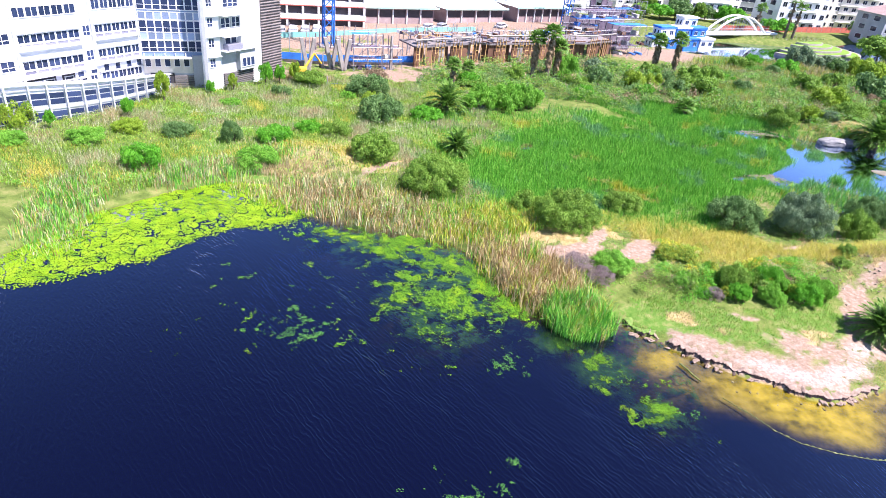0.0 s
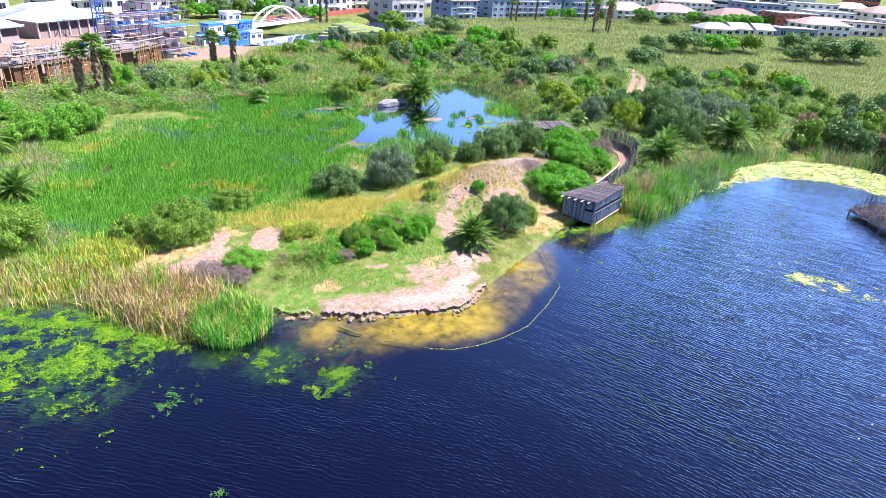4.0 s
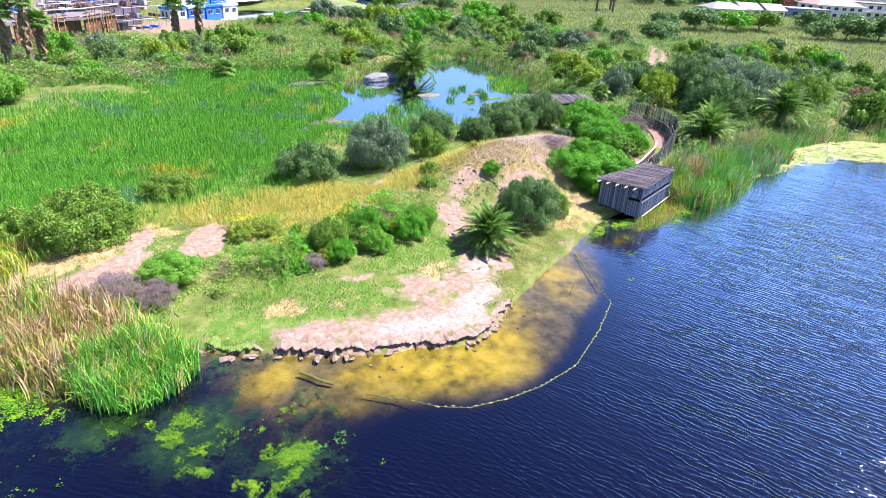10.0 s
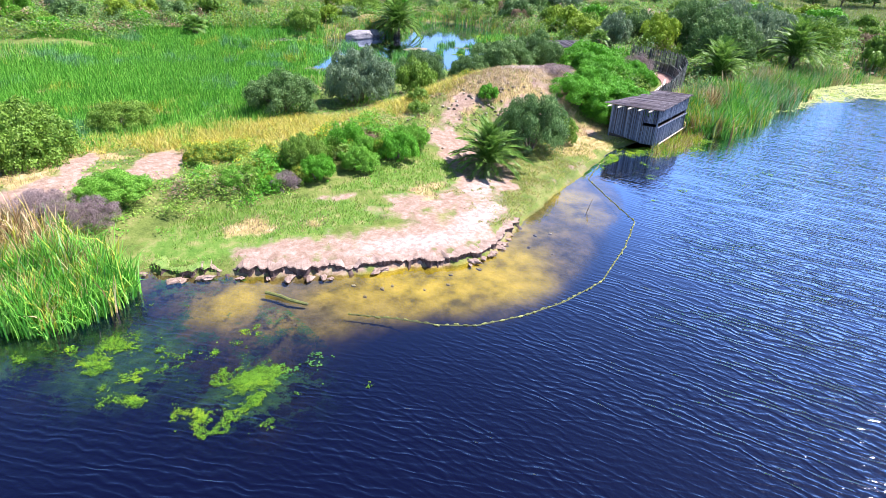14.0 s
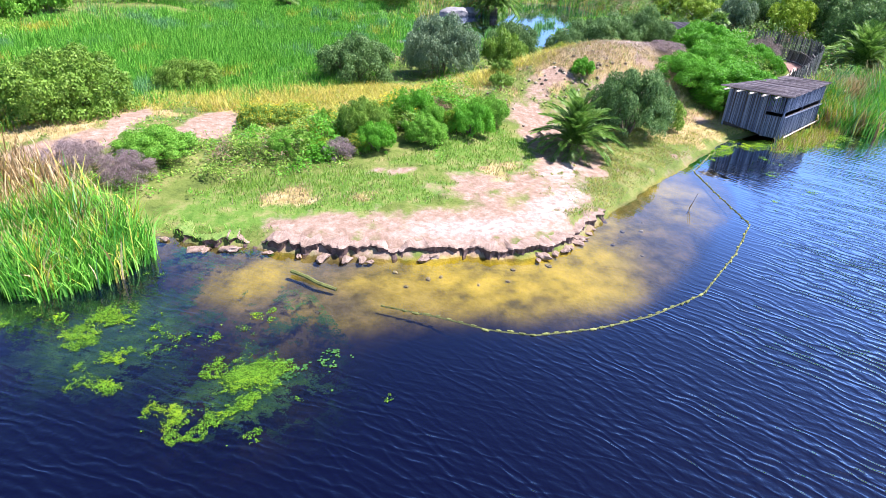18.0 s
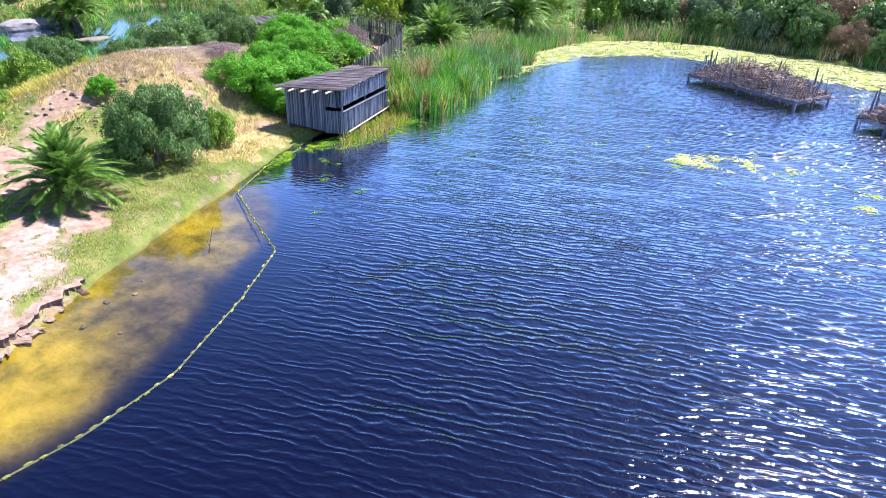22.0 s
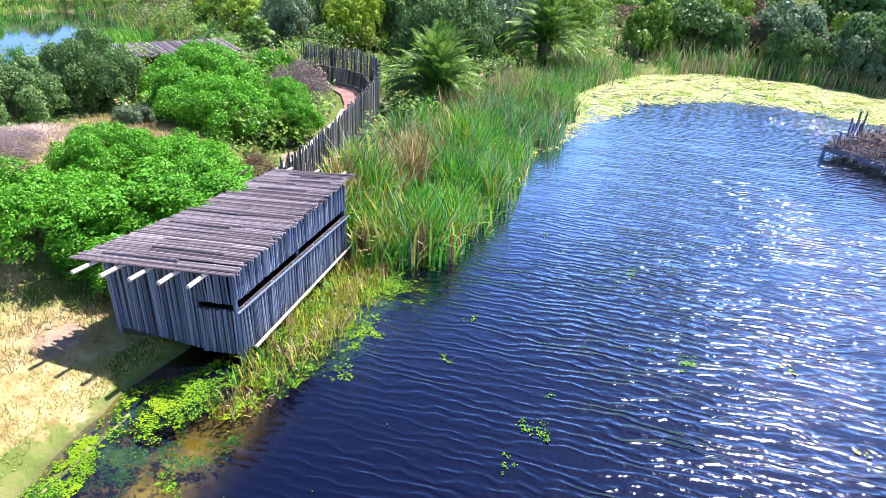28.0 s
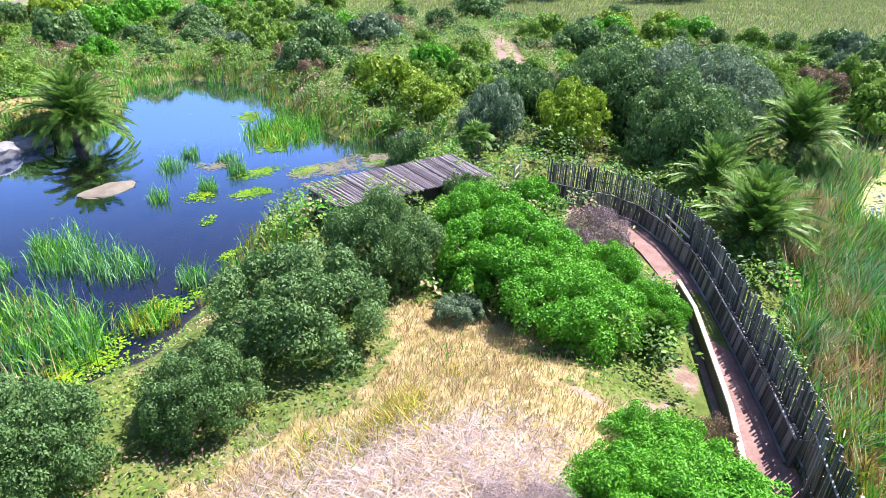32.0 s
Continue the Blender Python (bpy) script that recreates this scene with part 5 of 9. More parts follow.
for i in range(30):
    x = 57.4 + (i % 15) * 1.6 + rr.uniform(-0.6, 0.6)
    back = i >= 15
    y = (36.0 if back else 33.4) + 0.1 * (x - 57) + rr.uniform(-0.8, 0.8)
    if x < 60:
        mix = OLIVE if back else rr.choice((OLIVE, GREENER))
    else:
        mix = rr.choice((STRAW, STRAW, STRAW, MIXED, GREENER) if back else (BLUER, BLUER, GREENER, MIXED))
    clump(3300, x, y, rr.uniform(1.0, 1.6), rr.uniform(1.0, 1.5), rr.uniform(0, 90), rr.uniform(1.6, 2.2) if back else rr.uniform(1.9, 2.7), 0.075, ALL, "green_reeds", "tall reed clump of green and straw-coloured blades between fence and lake", 300 + i, mix)
clump(7000, 62.5, 34.2, 5.4, 2.2, 6, 1.4, 0.07, ALL, "green_reeds", "lower green reeds between fence and lake", 17, (0.45, 0.3, 0.1, 0.12, 0.03))
clump(7000, 73, 36.0, 6.0, 2.0, 6, 1.4, 0.07, ALL, "green_reeds", "lower green reeds between fence and lake", 18, (0.4, 0.33, 0.05, 0.17, 0.05))
clump(22000, 53.4, 33.2, 4.0, 0.9, 9, 0.85, 0.04, ALL, "yellow_reeds", "golden grass along the foot of the hide's wall", 19, (0.12, 0, 0.5, 0.38, 0))
clump(9000, 88, 37.0, 5, 1.6, -4, 1.9, 0.07, ALL, "shore_reeds", "mixed green and dry reeds along the far bank", 20, (0.35, 0.25, 0, 0.2, 0.2))
clump(14000, 103, 27, 2.0, 10, 12, 1.9, 0.08, ALL, "shore_reeds", "mixed green and dry reeds along the far bank", 21, (0.3, 0.2, 0, 0.3, 0.2))
clump(3000, 99, -2, 1.6, 8, -12, 1.7, 0.08, ALL, "shore_reeds", "mixed green and dry reeds along the far bank", 22, (0.5, 0.3, 0, 0.1, 0.1))
clump(5200, 49.5, 63.8, 3.6, 3.4, 0, 1.5, 0.05, ALL, "green_reeds", "green rushes standing in the pond", 23, (0.55, 0.35, 0, 0.1, 0))
clump(3600, 77, 74.5, 3.0, 2.4, 40, 1.5, 0.07, ALL, "green_reeds", "green rushes at the pond's margin", 24, (0.9, 0, 0.1, 0, 0))
clump(6500, 66, 100, 9, 3.0, -5, 1.6, 0.09, ALL, "shore_reeds", "yellowing reeds behind the pond", 25, (0.35, 0, 0.4, 0.2, 0.05))
p = scatter(90000, 40, 92, 92, 140, lambda x, y: np.clip(1.6 * np.maximum(bump_at(x, y, 62, 108, 17, 14, 10), bump_at(x, y, 72, 130, 16, 9, 20)) - 0.3, 0, 1) * (signed(CANAL, x, y) > 2) * (signed(POND, x, y) > 1), 27)
v = waves(p[:, 0], p[:, 1], 28, 6.0) + np.random.RandomState(28).normal(0, 0.35, len(p))
stuff("tall_reeds", blades_mesh("tall_reeds", p, 1.5, 0.08, ALL, 0.4, 0.4, 29, np.searchsorted((-0.45, -0.25, 0.15, 0.55), v), 1), "tall olive and straw-coloured reeds between canal and pond", "reeds")
clump(1500, 66.8, 62.3, 3.0, 1.0, -12, 1.1, 0.05, ALL, "yellow_reeds", "yellow-green rushes beside the pond hide", 26, (0.45, 0, 0.5, 0.05, 0))
rr = random.Random(71)
for i in range(26):
    cx, cy = rr.uniform(42, 56.5), rr.uniform(60, 88)
    clump(900, cx, cy, rr.uniform(0.7, 1.8), rr.uniform(0.6, 1.3), rr.uniform(0, 180), rr.uniform(1.0, 1.6), 0.05, ALL, "rushes", "clump of green rushes in the pond's broken margin", 500 + i, rr.choice(((0.7, 0.3, 0, 0, 0), (0.3, 0.7, 0, 0, 0), (0.5, 0.1, 0.4, 0, 0))))
for cx, cy, s in ((66.9, 74.8, 0.9), (70.0, 73.0, 0.8), (68.6, 70.6, 0.5), (65.6, 70.0, 0.45), (62.8, 71.0, 0.5), (57.6, 61.8, 0.6), (69.2, 75.8, 0.5), (55.6, 70.0, 0.4)):
    clump(420, cx, cy, s, s, 0, 1.3, 0.04, ALL, "rushes", "small clump of green rushes standing in the pond", int(cx * 9), (0.5, 0.5, 0, 0, 0))
clump(700, 79.3, 34.6, 1.0, 0.9, 0, 1.3, 0.06, ALL, "dry_tussock", "drooping brown dry reed tussock at the bank", 27, (0, 0, 0.05, 0.95, 0))

LITTER = lambda x, y: np.clip(1.6 * np.maximum.reduce([bump_at(x, y, 50.6, 46.0, 4.6, 2.4, -60), bump_at(x, y, 48.4, 43.2, 3.6, 2.4, -30), 0.7 * bump_at(x, y, 43.5, 42.6, 2.4, 1.4, 0)]) - 0.25 + 0.3 * waves(x, y, 45, 1.6), 0, 1)

def margin_reeds(poly, n, rect, lo, hi, tall, share, label, seed):
    """A broken belt of reeds that follows a shoreline."""
    d = lambda x, y: (signed(poly, x, y) > lo) * (signed(poly, x, y) < hi) * np.clip(0.5 + 0.9 * waves(x, y, seed, 3.0), 0, 1) * free(x, y)
    q = scatter(n, *rect, d, seed)
    q[:, 2] = np.maximum(q[:, 2], -0.2)
    v = 0.8 * waves(q[:, 0], q[:, 1], seed + 1, 1.8) + np.random.RandomState(seed).normal(0, 0.3, len(q))
    k = np.searchsorted(np.quantile(v, np.clip(np.cumsum(share)[:-1], 0, 1)), v)
    h = tall * np.clip(0.85 + 0.5 * waves(q[:, 0], q[:, 1], seed + 2, 1.4), 0.35, 1.5)
    stuff("margin_reeds", blades_mesh("margin_reeds", q, h, 0.06, ALL, 0.3, 0.5, seed, k, 2, 0.4), label, "reeds")


margin_reeds(POND, 90000, (56, 92, 58, 102), -0.4, 3.2, 1.2, (0.4, 0.2, 0.2, 0.15, 0.05), "mixed green and yellow reeds round the pond", 151)
margin_reeds(LAKE, 90000, (77, 107, -12, 40), -0.6, 2.6, 1.5, (0.26, 0.24, 0.02, 0.3, 0.18), "mixed green and straw-coloured reeds along the far bank", 157)

# grass: green lawn on the beach, dry grass on the mound, pale reed field far off
p = scatter(170000, 8, 48, 32, 50, lambda x, y: np.clip(lawn_mask(x, y) * 0.9 + 0.35 * dry_mask(x, y), 0, 1) * (sand_mask(x, y) < 0.4) * smooth(signed(LAKE, x, y) + 0.8 * waves(x, y, 43, 2.0), 0.8, 4.0), 31)
k = np.where(np.random.RandomState(2).uniform(0, 1, len(p)) < np.clip(dry_mask(p[:, 0], p[:, 1]) * 1.2, 0.08, 0.8), 1, 0)
tall = 0.14 + 0.3 * np.clip(bump_at(p[:, 0], p[:, 1], 27, 43, 12, 4, 15), 0, 1)
stuff("beach_grass", blades_mesh("beach_grass", p, tall, 0.02, [M_GRASS, M_GRASS_DRY], 0.5, 0.3, 32, k), "green turf and yellowing grass on the point", "grass")
p = scatter(120000, 30, 50, 30, 39, lambda x, y: np.clip(0.55 + 0.8 * waves(x, y, 46, 1.6), 0.05, 1) * (sand_mask(x, y) < 0.6) * (signed(LAKE, x, y) > 0.25) * (signed(LAKE, x, y) < 4.5), 47)
k = np.random.RandomState(48).choice(3, len(p), p=(0.42, 0.4, 0.18))
stuff("bank_turf", blades_mesh("bank_turf", p, 0.09, 0.022, [M_GRASS, M_GRASS_DRY, M_GRASS_GOLD], 0.9, 0.3, 49, k, 1), "short trampled olive turf along the bank", "grass")
p = scatter(90000, 36, 66, 37, 57, lambda x, y: dry_mask(x, y) * (sand_mask(x, y) < 0.55) * free(x, y) * (1 - 0.92 * LITTER(x, y)), 33)
k = (np.random.RandomState(3).uniform(0, 1, len(p)) < 0.86).astype(int)
stuff("dry_grass", blades_mesh("dry_grass", p, 0.28, 0.022, [M_GRASS, M_GRASS_DRY], 0.8, 0.4, 34, k), "dry straw-coloured grass on the sandy mound", "grass")
p = scatter(190000, -45, 12, 48, 92, lambda x, y: (0.35 + 0.6 * (waves(x, y, 71, 7) > -0.1)) * (signed(LAKE, x, y) > 1) * (marsh(x, y) < 0.4) * (sand_mask(x, y) < 0.5), 35)
v = waves(p[:, 0], p[:, 1], 75, 6.0) + np.random.RandomState(5).normal(0, 0.2, len(p))
k = np.where(v > 0.5, 1, np.where(v > 0.05, 2, np.where(v < -0.5, 3, 0)))
stuff("dune_grass", blades_mesh("dune_grass", p, 0.6 + 0.3 * np.clip(v, -0.5, 1), 0.04, [M_GRASS, M_GRASS_DRY, M_REED_PALE, M_GRASS_GOLD], 0.5, 0.3, 36, k), "rough green and pale grass on low dunes", "grass")
p = scatter(280000, 70, 330, 20, 190, lambda x, y: (np.clip(smooth(np.hypot(x - 60, y - 70), 48, 80), 0, 1)) * (0.55 + 0.45 * (waves(x, y, 73, 20) > -0.2)) * (signed(CANAL, x, y) > 2) * (sand_mask(x, y) < 0.4) * (signed(LAKE, x, y) > 4), 37)
k = np.random.RandomState(6).choice(3, len(p), p=(0.5, 0.35, 0.15))
stuff("field_reeds", blades_mesh("field_reeds", p, 0.65, 0.12, [M_REED_PALE, M_GRASS, M_REED_DRY], 0.4, 0.3, 38, k, 1), "wide field of pale green and straw-coloured reeds", "reeds")


# low scrub that fills the ground between the shrubs: loose leaves in knee-high tufts
def low_cover(name, n, rect, density, tall, leaf, mats, share, label, seed):
    r = np.random.RandomState(seed)
    p = scatter(n, *rect, density, seed)
    m = len(p)
    lump_h = np.clip(0.5 + 0.55 * waves(p[:, 0], p[:, 1], seed, 4.2) + 0.35 * waves(p[:, 0], p[:, 1], seed + 2, 1.8) + 0.2 * waves(p[:, 0], p[:, 1], seed + 1, 0.7), 0.05, 1.4)
    lump_h = lump_h * np.clip(density(p[:, 0], p[:, 1]) * 1.4, 0.12, 1)
    c = p + np.stack([np.zeros(m), np.zeros(m), tall * lump_h * r.uniform(0.3, 1.0, m) ** 0.6], 1)
    nrm = np.stack([r.normal(0, 0.6, m), r.normal(0, 0.6, m), np.ones(m)], 1)
    nrm /= np.linalg.norm(nrm, axis=1)[:, None]
    t = np.cross(nrm, r.normal(size=(m, 3)))
    t /= np.linalg.norm(t, axis=1)[:, None]
    b = np.cross(nrm, t)
    s = (leaf * r.uniform(0.6, 1.5, m))[:, None]
    v = np.stack([c - t * s, c + b * s * 0.5 + nrm * s * 0.2, c + t * s, c - b * s * 0.5 + nrm * s * 0.2], 1).reshape(-1, 3)
    me = bpy.data.meshes.new(name)
    me.vertices.add(len(v))
    me.vertices.foreach_set("co", v.ravel())
    me.loops.add(m * 4)
    me.loops.foreach_set("vertex_index", np.arange(m * 4))
    me.polygons.add(m)
    me.polygons.foreach_set("loop_start", np.arange(0, m * 4, 4))
    for mat in mats:
        me.materials.append(mat)
    z = waves(p[:, 0], p[:, 1], seed + 3, 4.0) + r.normal(0, 0.12, m)
    edges = np.quantile(z, np.cumsum(share)[:-1])
    me.polygons.foreach_set("material_index", np.searchsorted(edges, z).astype(np.int32))
    me.update()
    return stuff(name, me, label, "scrub")


dry_land = lambda x, y: (signed(LAKE, x, y) > 1.2) & (signed(POND, x, y) > 0.6) & (signed(CANAL, x, y) > 2) & (signed(PATHWAY, x, y) > 0.5) & (sand_mask(x, y) < 0.45) & (marsh(x, y) < 0.5)
MIX = [M_SHRUB_BROWN, M_SHRUB_DARK, M_SHRUB_MID, M_GRASS, M_SHRUB_SILVER, M_SHRUB_BRIGHT, M_GRASS_DRY]
low_cover("low_scrub", 420000, (60, 136, 38, 124), lambda x, y: dry_land(x, y) * 0.95, 2.0, 0.1, MIX, (0.08, 0.28, 0.28, 0.1, 0.1, 0.13, 0.03), "low mixed green scrub between the shrubs", 201)
low_cover("low_scrub", 210000, (-48, 14, 47, 100), lambda x, y: dry_land(x, y) * np.clip(0.55 + 0.9 * waves(x, y, 207, 5.0), 0.08, 1), 0.95, 0.07, [M_SHRUB_BROWN, M_SHRUB_MID, M_GRASS, M_SHRUB_LIME, M_SHRUB_FRESH, M_REED_PALE], (0.05, 0.22, 0.22, 0.19, 0.24, 0.08), "low yellow-green scrub and grass on the dunes", 205)
low_cover("low_scrub", 80000, (8, 62, 38, 60), lambda x, y: dry_land(x, y) * (0.85 - 0.75 * dry_mask(x, y)) * (y > 40 + 0 * x) * (dry_mask(x, y) < 0.55), 0.5, 0.06, MIX, (0.06, 0.12, 0.26, 0.24, 0.08, 0.16, 0.08), "low green scrub round the mound", 209)
low_cover("low_scrub", 36000, (92, 140, -40, 40), lambda x, y: dry_land(x, y) * 0.9, 0.9, 0.16, MIX, (0.14, 0.28, 0.22, 0.1, 0.12, 0.06, 0.08), "low dark scrub behind the lake", 213)
low_cover("low_scrub", 130000, (0, 66, 92, 122), lambda x, y: dry_land(x, y) * 0.95, 2.2, 0.12, MIX, (0.06, 0.36, 0.28, 0.08, 0.06, 0.12, 0.04), "low mixed green scrub below the building site", 217)
low_cover("low_scrub", 170000, (10, 40, 36, 48), lambda x, y: dry_land(x, y) * np.clip((bump_at(x, y, 25.5, 40.8, 9, 2.6, 8) + 0.4 * waves(x, y, 223, 2.5)) * 1.9 - 0.5, 0, 1), 1.5, 0.055, MIX, (0.05, 0.02, 0.22, 0.16, 0.02, 0.47, 0.06), "leafy green weeds along the foot of the slope", 221)

low_cover("flowering_weeds", 110000, (18, 38, 37, 51), lambda x, y: dry_land(x, y) * np.clip(1.5 * np.maximum.reduce([1.1 * bump_at(x, y, 23.6, 45.6, 3.0, 1.7, 15), 0.8 * bump_at(x, y, 24.4, 42.2, 3.4, 1.2, 10), 0.8 * bump_at(x, y, 29.4, 42.6, 3.6, 1.2, 20)]) - 0.3 + 0.25 * waves(x, y, 227, 1.1), 0, 1), 1.2, 0.05, [M_SHRUB_LIME, M_SHRUB_FRESH, M_FLOWER, M_SHRUB_BROWN], (0.36, 0.3, 0.28, 0.06), "yellow-flowering weeds on the grassy slope", 225)
low_cover("yellow_flowers", 7000, (20, 30, 42, 49), lambda x, y: np.clip(1.6 * np.maximum.reduce([bump_at(x, y, 23.6, 46.2, 1.3, 0.8, 0), bump_at(x, y, 25.5, 45.8, 1.0, 0.6, 0), 0.8 * bump_at(x, y, 22.6, 44.8, 0.8, 0.6, 0), 0.7 * bump_at(x, y, 28.2, 41.6, 1.0, 0.5, 0)]) - 0.4 + 0.5 * waves(x, y, 237, 0.5), 0, 1), 1.5, 0.05, [M_FLOWER, M_SHRUB_LIME], (0.7, 0.3), "heads of yellow flowers on the grassy slope", 239)
low_cover("mauve_weeds", 9000, (110, 136, 84, 102), lambda x, y: dry_land(x, y) * np.clip(1.5 * bump_at(x, y, 122, 93, 6, 2.6, -20) - 0.2, 0, 1), 0.7, 0.13, [M_MAUVE_FLOWER, M_SHRUB_PINK, M_SHRUB_MID], (0.25, 0.45, 0.3), "low mauve-flowering ground cover beside the sandy track", 229)

p = scatter(320000, 10, 60, 40, 54, lambda x, y: np.clip(1.5 * np.maximum.reduce([bump_at(x, y, 27.0, 48.9, 9, 2.9, -18), bump_at(x, y, 28.6, 43.8, 4.6, 2.2, 5), 0.9 * bump_at(x, y, 46, 47.2, 8, 1.8, 4), 0.6 * bump_at(x, y, 37, 46, 5, 2.5)]) - 0.3 + 0.4 * waves(x, y, 231, 2.0), 0, 1) * dry_land(x, y) * (1 - LITTER(x, y)), 233)
k = np.random.RandomState(12).choice(3, len(p), p=(0.7, 0.22, 0.08))
stuff("golden_grass", blades_mesh("golden_grass", p, 0.46, 0.036, [M_GRASS_GOLD, M_GRASS, M_GRASS_DRY], 1.3, 0.6, 235, k, 1), "golden dry grass on the crest of the slope", "grass")

# flattened dead reeds and bleached litter on the crown of the mound
q = scatter(95000, 40, 58, 38, 54, LITTER, 41)
q[:, 2] += 0.05
stuff("reed_litter", blades_mesh("reed_litter", q, 0.1, 0.024, [M_LITTER, M_REED_DRY, M_SHRUB_PINK], 7.0, 0.05, 42, np.random.RandomState(9).choice(3, len(q), p=(0.6, 0.2, 0.2)), 1), "bleached flattened dead reeds on the sandy crown", "litter")


# ---- timber hides, screen fence and walkway ----
def at_root(bm, ob):
    """Moves a mesh that was drawn in plan coordinates into the frame of its thing."""
    bmesh.ops.translate(bm, verts=bm.verts, vec=-ob.location)
    return bm


def lath_mesh(name, mat, sides=5):
    bm = bmesh.new()
    tube(bm, (0, 0, 0), (0, 0, 1), 0.5, 0.42, sides)
    me = bpy.data.meshes.new(name)
    bm.to_mesh(me)
    bm.free()
    me.materials.append(mat)
    return me


LATH, ROOF_POLE, PALE_POLE = lath_mesh("lath", M_WOOD_GREY), lath_mesh("roof_pole", M_WOOD_BROWN), lath_mesh("pole", M_WOOD_PALE, 7)


def bar(name, me, parent, a, b, thick, base):
    """A shared unit pole laid from a to b (plan coordinates)."""
    a, b = Vector(a) - base, Vector(b) - base
    d = b - a
    return same_mesh(name, me, parent, Matrix.Translation(a) @ d.to_track_quat("Z", "Y").to_matrix().to_4x4() @ Matrix.Diagonal((thick, thick, d.length, 1)))


def lath_wall(parent, a, b, low, high, step, base, wild=0.06, name="lath", lean=0.0):
    a, b = Vector((*a, 0)), Vector((*b, 0))
    n = max(2, int((b - a).length / step))
    for i in range(n):
        p = a.lerp(b, (i + random.uniform(0.2, 0.8)) / n)
        lo = low(i / n) if callable(low) else low
        hi = high(i / n) if callable(high) else high
        bar(name, LATH, parent, (p.x, p.y, lo - random.uniform(0, wild)), (p.x + random.uniform(-0.03, 0.03) + lean, p.y + random.uniform(-0.03, 0.03), hi + random.uniform(-wild, wild)), step * random.uniform(0.8, 1.15), base)


def board(parent, name, a, b, z0, z1, thick, mat, base, label=""):
    """An upright panel between two plan points."""
    bm = bmesh.new()
    a, b = Vector((*a, 0)), Vector((*b, 0))
    d = b - a
    m = Matrix.Translation(a - base) @ Matrix.Rotation(math.atan2(d.y, d.x), 4, "Z")
    box(bm, 0, d.length, -thick / 2, thick / 2, z0, z1, 0.01, m)
    return part(name, bm, mat, parent, label)


def lake_hide():
    ob = root("bird_hide", 52.5, 35.2, 0.2, 0, "weathered grey-blue timber bird hide with pole roof on the bank", "hide")
    base = ob.location.copy()
    L, F, R, B = (48.9, 36.5), (50.0, 33.5), (56.0, 34.7), (55.2, 36.8)
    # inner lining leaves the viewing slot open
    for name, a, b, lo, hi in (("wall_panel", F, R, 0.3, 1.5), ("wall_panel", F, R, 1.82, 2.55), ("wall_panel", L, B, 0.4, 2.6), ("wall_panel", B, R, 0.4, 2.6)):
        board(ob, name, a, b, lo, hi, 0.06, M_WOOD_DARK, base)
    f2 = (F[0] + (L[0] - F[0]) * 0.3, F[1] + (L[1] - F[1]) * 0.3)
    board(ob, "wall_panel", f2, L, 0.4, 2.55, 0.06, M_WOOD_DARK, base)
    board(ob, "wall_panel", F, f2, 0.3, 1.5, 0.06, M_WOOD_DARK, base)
    bm = bmesh.new()
    vs = [bm.verts.new(Vector((*p, z)) - base) for z in (0.62, 0.72) for p in (L, F, R, B)]
    for f in ((0, 1, 2, 3), (7, 6, 5, 4), (0, 4, 5, 1), (1, 5, 6, 2), (2, 6, 7, 3), (3, 7, 4, 0)):
        bm.faces.new([vs[i] for i in f])
    part("floor_deck", bm, M_WOOD_DARK, ob)
    o = lambda p, dx, dy: (p[0] + dx, p[1] + dy)
    lath_wall(ob, o(F, 0.0, -0.08), o(R, 0, -0.08), lambda u: 0.2 + 0.15 * u, 1.5, 0.062, base, 0.035)
    lath_wall(ob, o(F, 0.0, -0.08), o(R, 0, -0.08), 1.82, 2.62, 0.062, base, 0.03)
    lath_wall(ob, o(L, -0.08, 0), o(f2, -0.08, 0), lambda u: 0.7 - 0.4 * u, 2.6, 0.062, base, 0.035)
    lath_wall(ob, o(f2, -0.08, 0), o(F, -0.08, 0), 0.25, 1.5, 0.062, base, 0.03)
    lath_wall(ob, o(f2, -0.08, 0), o(F, -0.08, 0), 1.72, 2.6, 0.062, base, 0.03)
    for p in (F, R, L, B, ((F[0] + R[0]) / 2, (F[1] + R[1]) / 2 + 0.05)):
        bar("post", LATH, ob, (p[0], p[1], -0.35), (p[0], p[1], 2.62), 0.14, base)
    bar("sill_rail", LATH, ob, (F[0] - 0.1, F[1] - 0.14, 1.5), (R[0] + 0.1, R[1] - 0.14, 1.5), 0.07, base)
    bar("bottom_rail", PALE_POLE, ob, (F[0] + 0.3, F[1] - 0.2, 0.3), (R[0] + 0.1, R[1] - 0.2, 0.42), 0.09, base)
    # purlins under the roof, their ends stick out
    for i in range(5):
        k = 0.04 + i * 0.21
        a, b = Vector((*L, 0)).lerp(Vector((*F, 0)), k), Vector((*B, 0)).lerp(Vector((*R, 0)), k)
        d = (b - a).normalized()
        a, b = a - d * 1.0, b + d * (0.75 if i % 2 == 0 else 0.1)
        bar("purlin", PALE_POLE, ob, (a.x, a.y, 2.66), (b.x, b.y, 2.72), 0.11, base)
    bm = bmesh.new()
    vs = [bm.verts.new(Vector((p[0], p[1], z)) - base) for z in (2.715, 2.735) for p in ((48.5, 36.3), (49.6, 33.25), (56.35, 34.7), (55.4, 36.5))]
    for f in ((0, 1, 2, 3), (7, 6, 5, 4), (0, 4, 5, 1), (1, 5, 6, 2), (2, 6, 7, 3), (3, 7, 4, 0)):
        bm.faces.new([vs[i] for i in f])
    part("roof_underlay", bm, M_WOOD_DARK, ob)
    n = 128
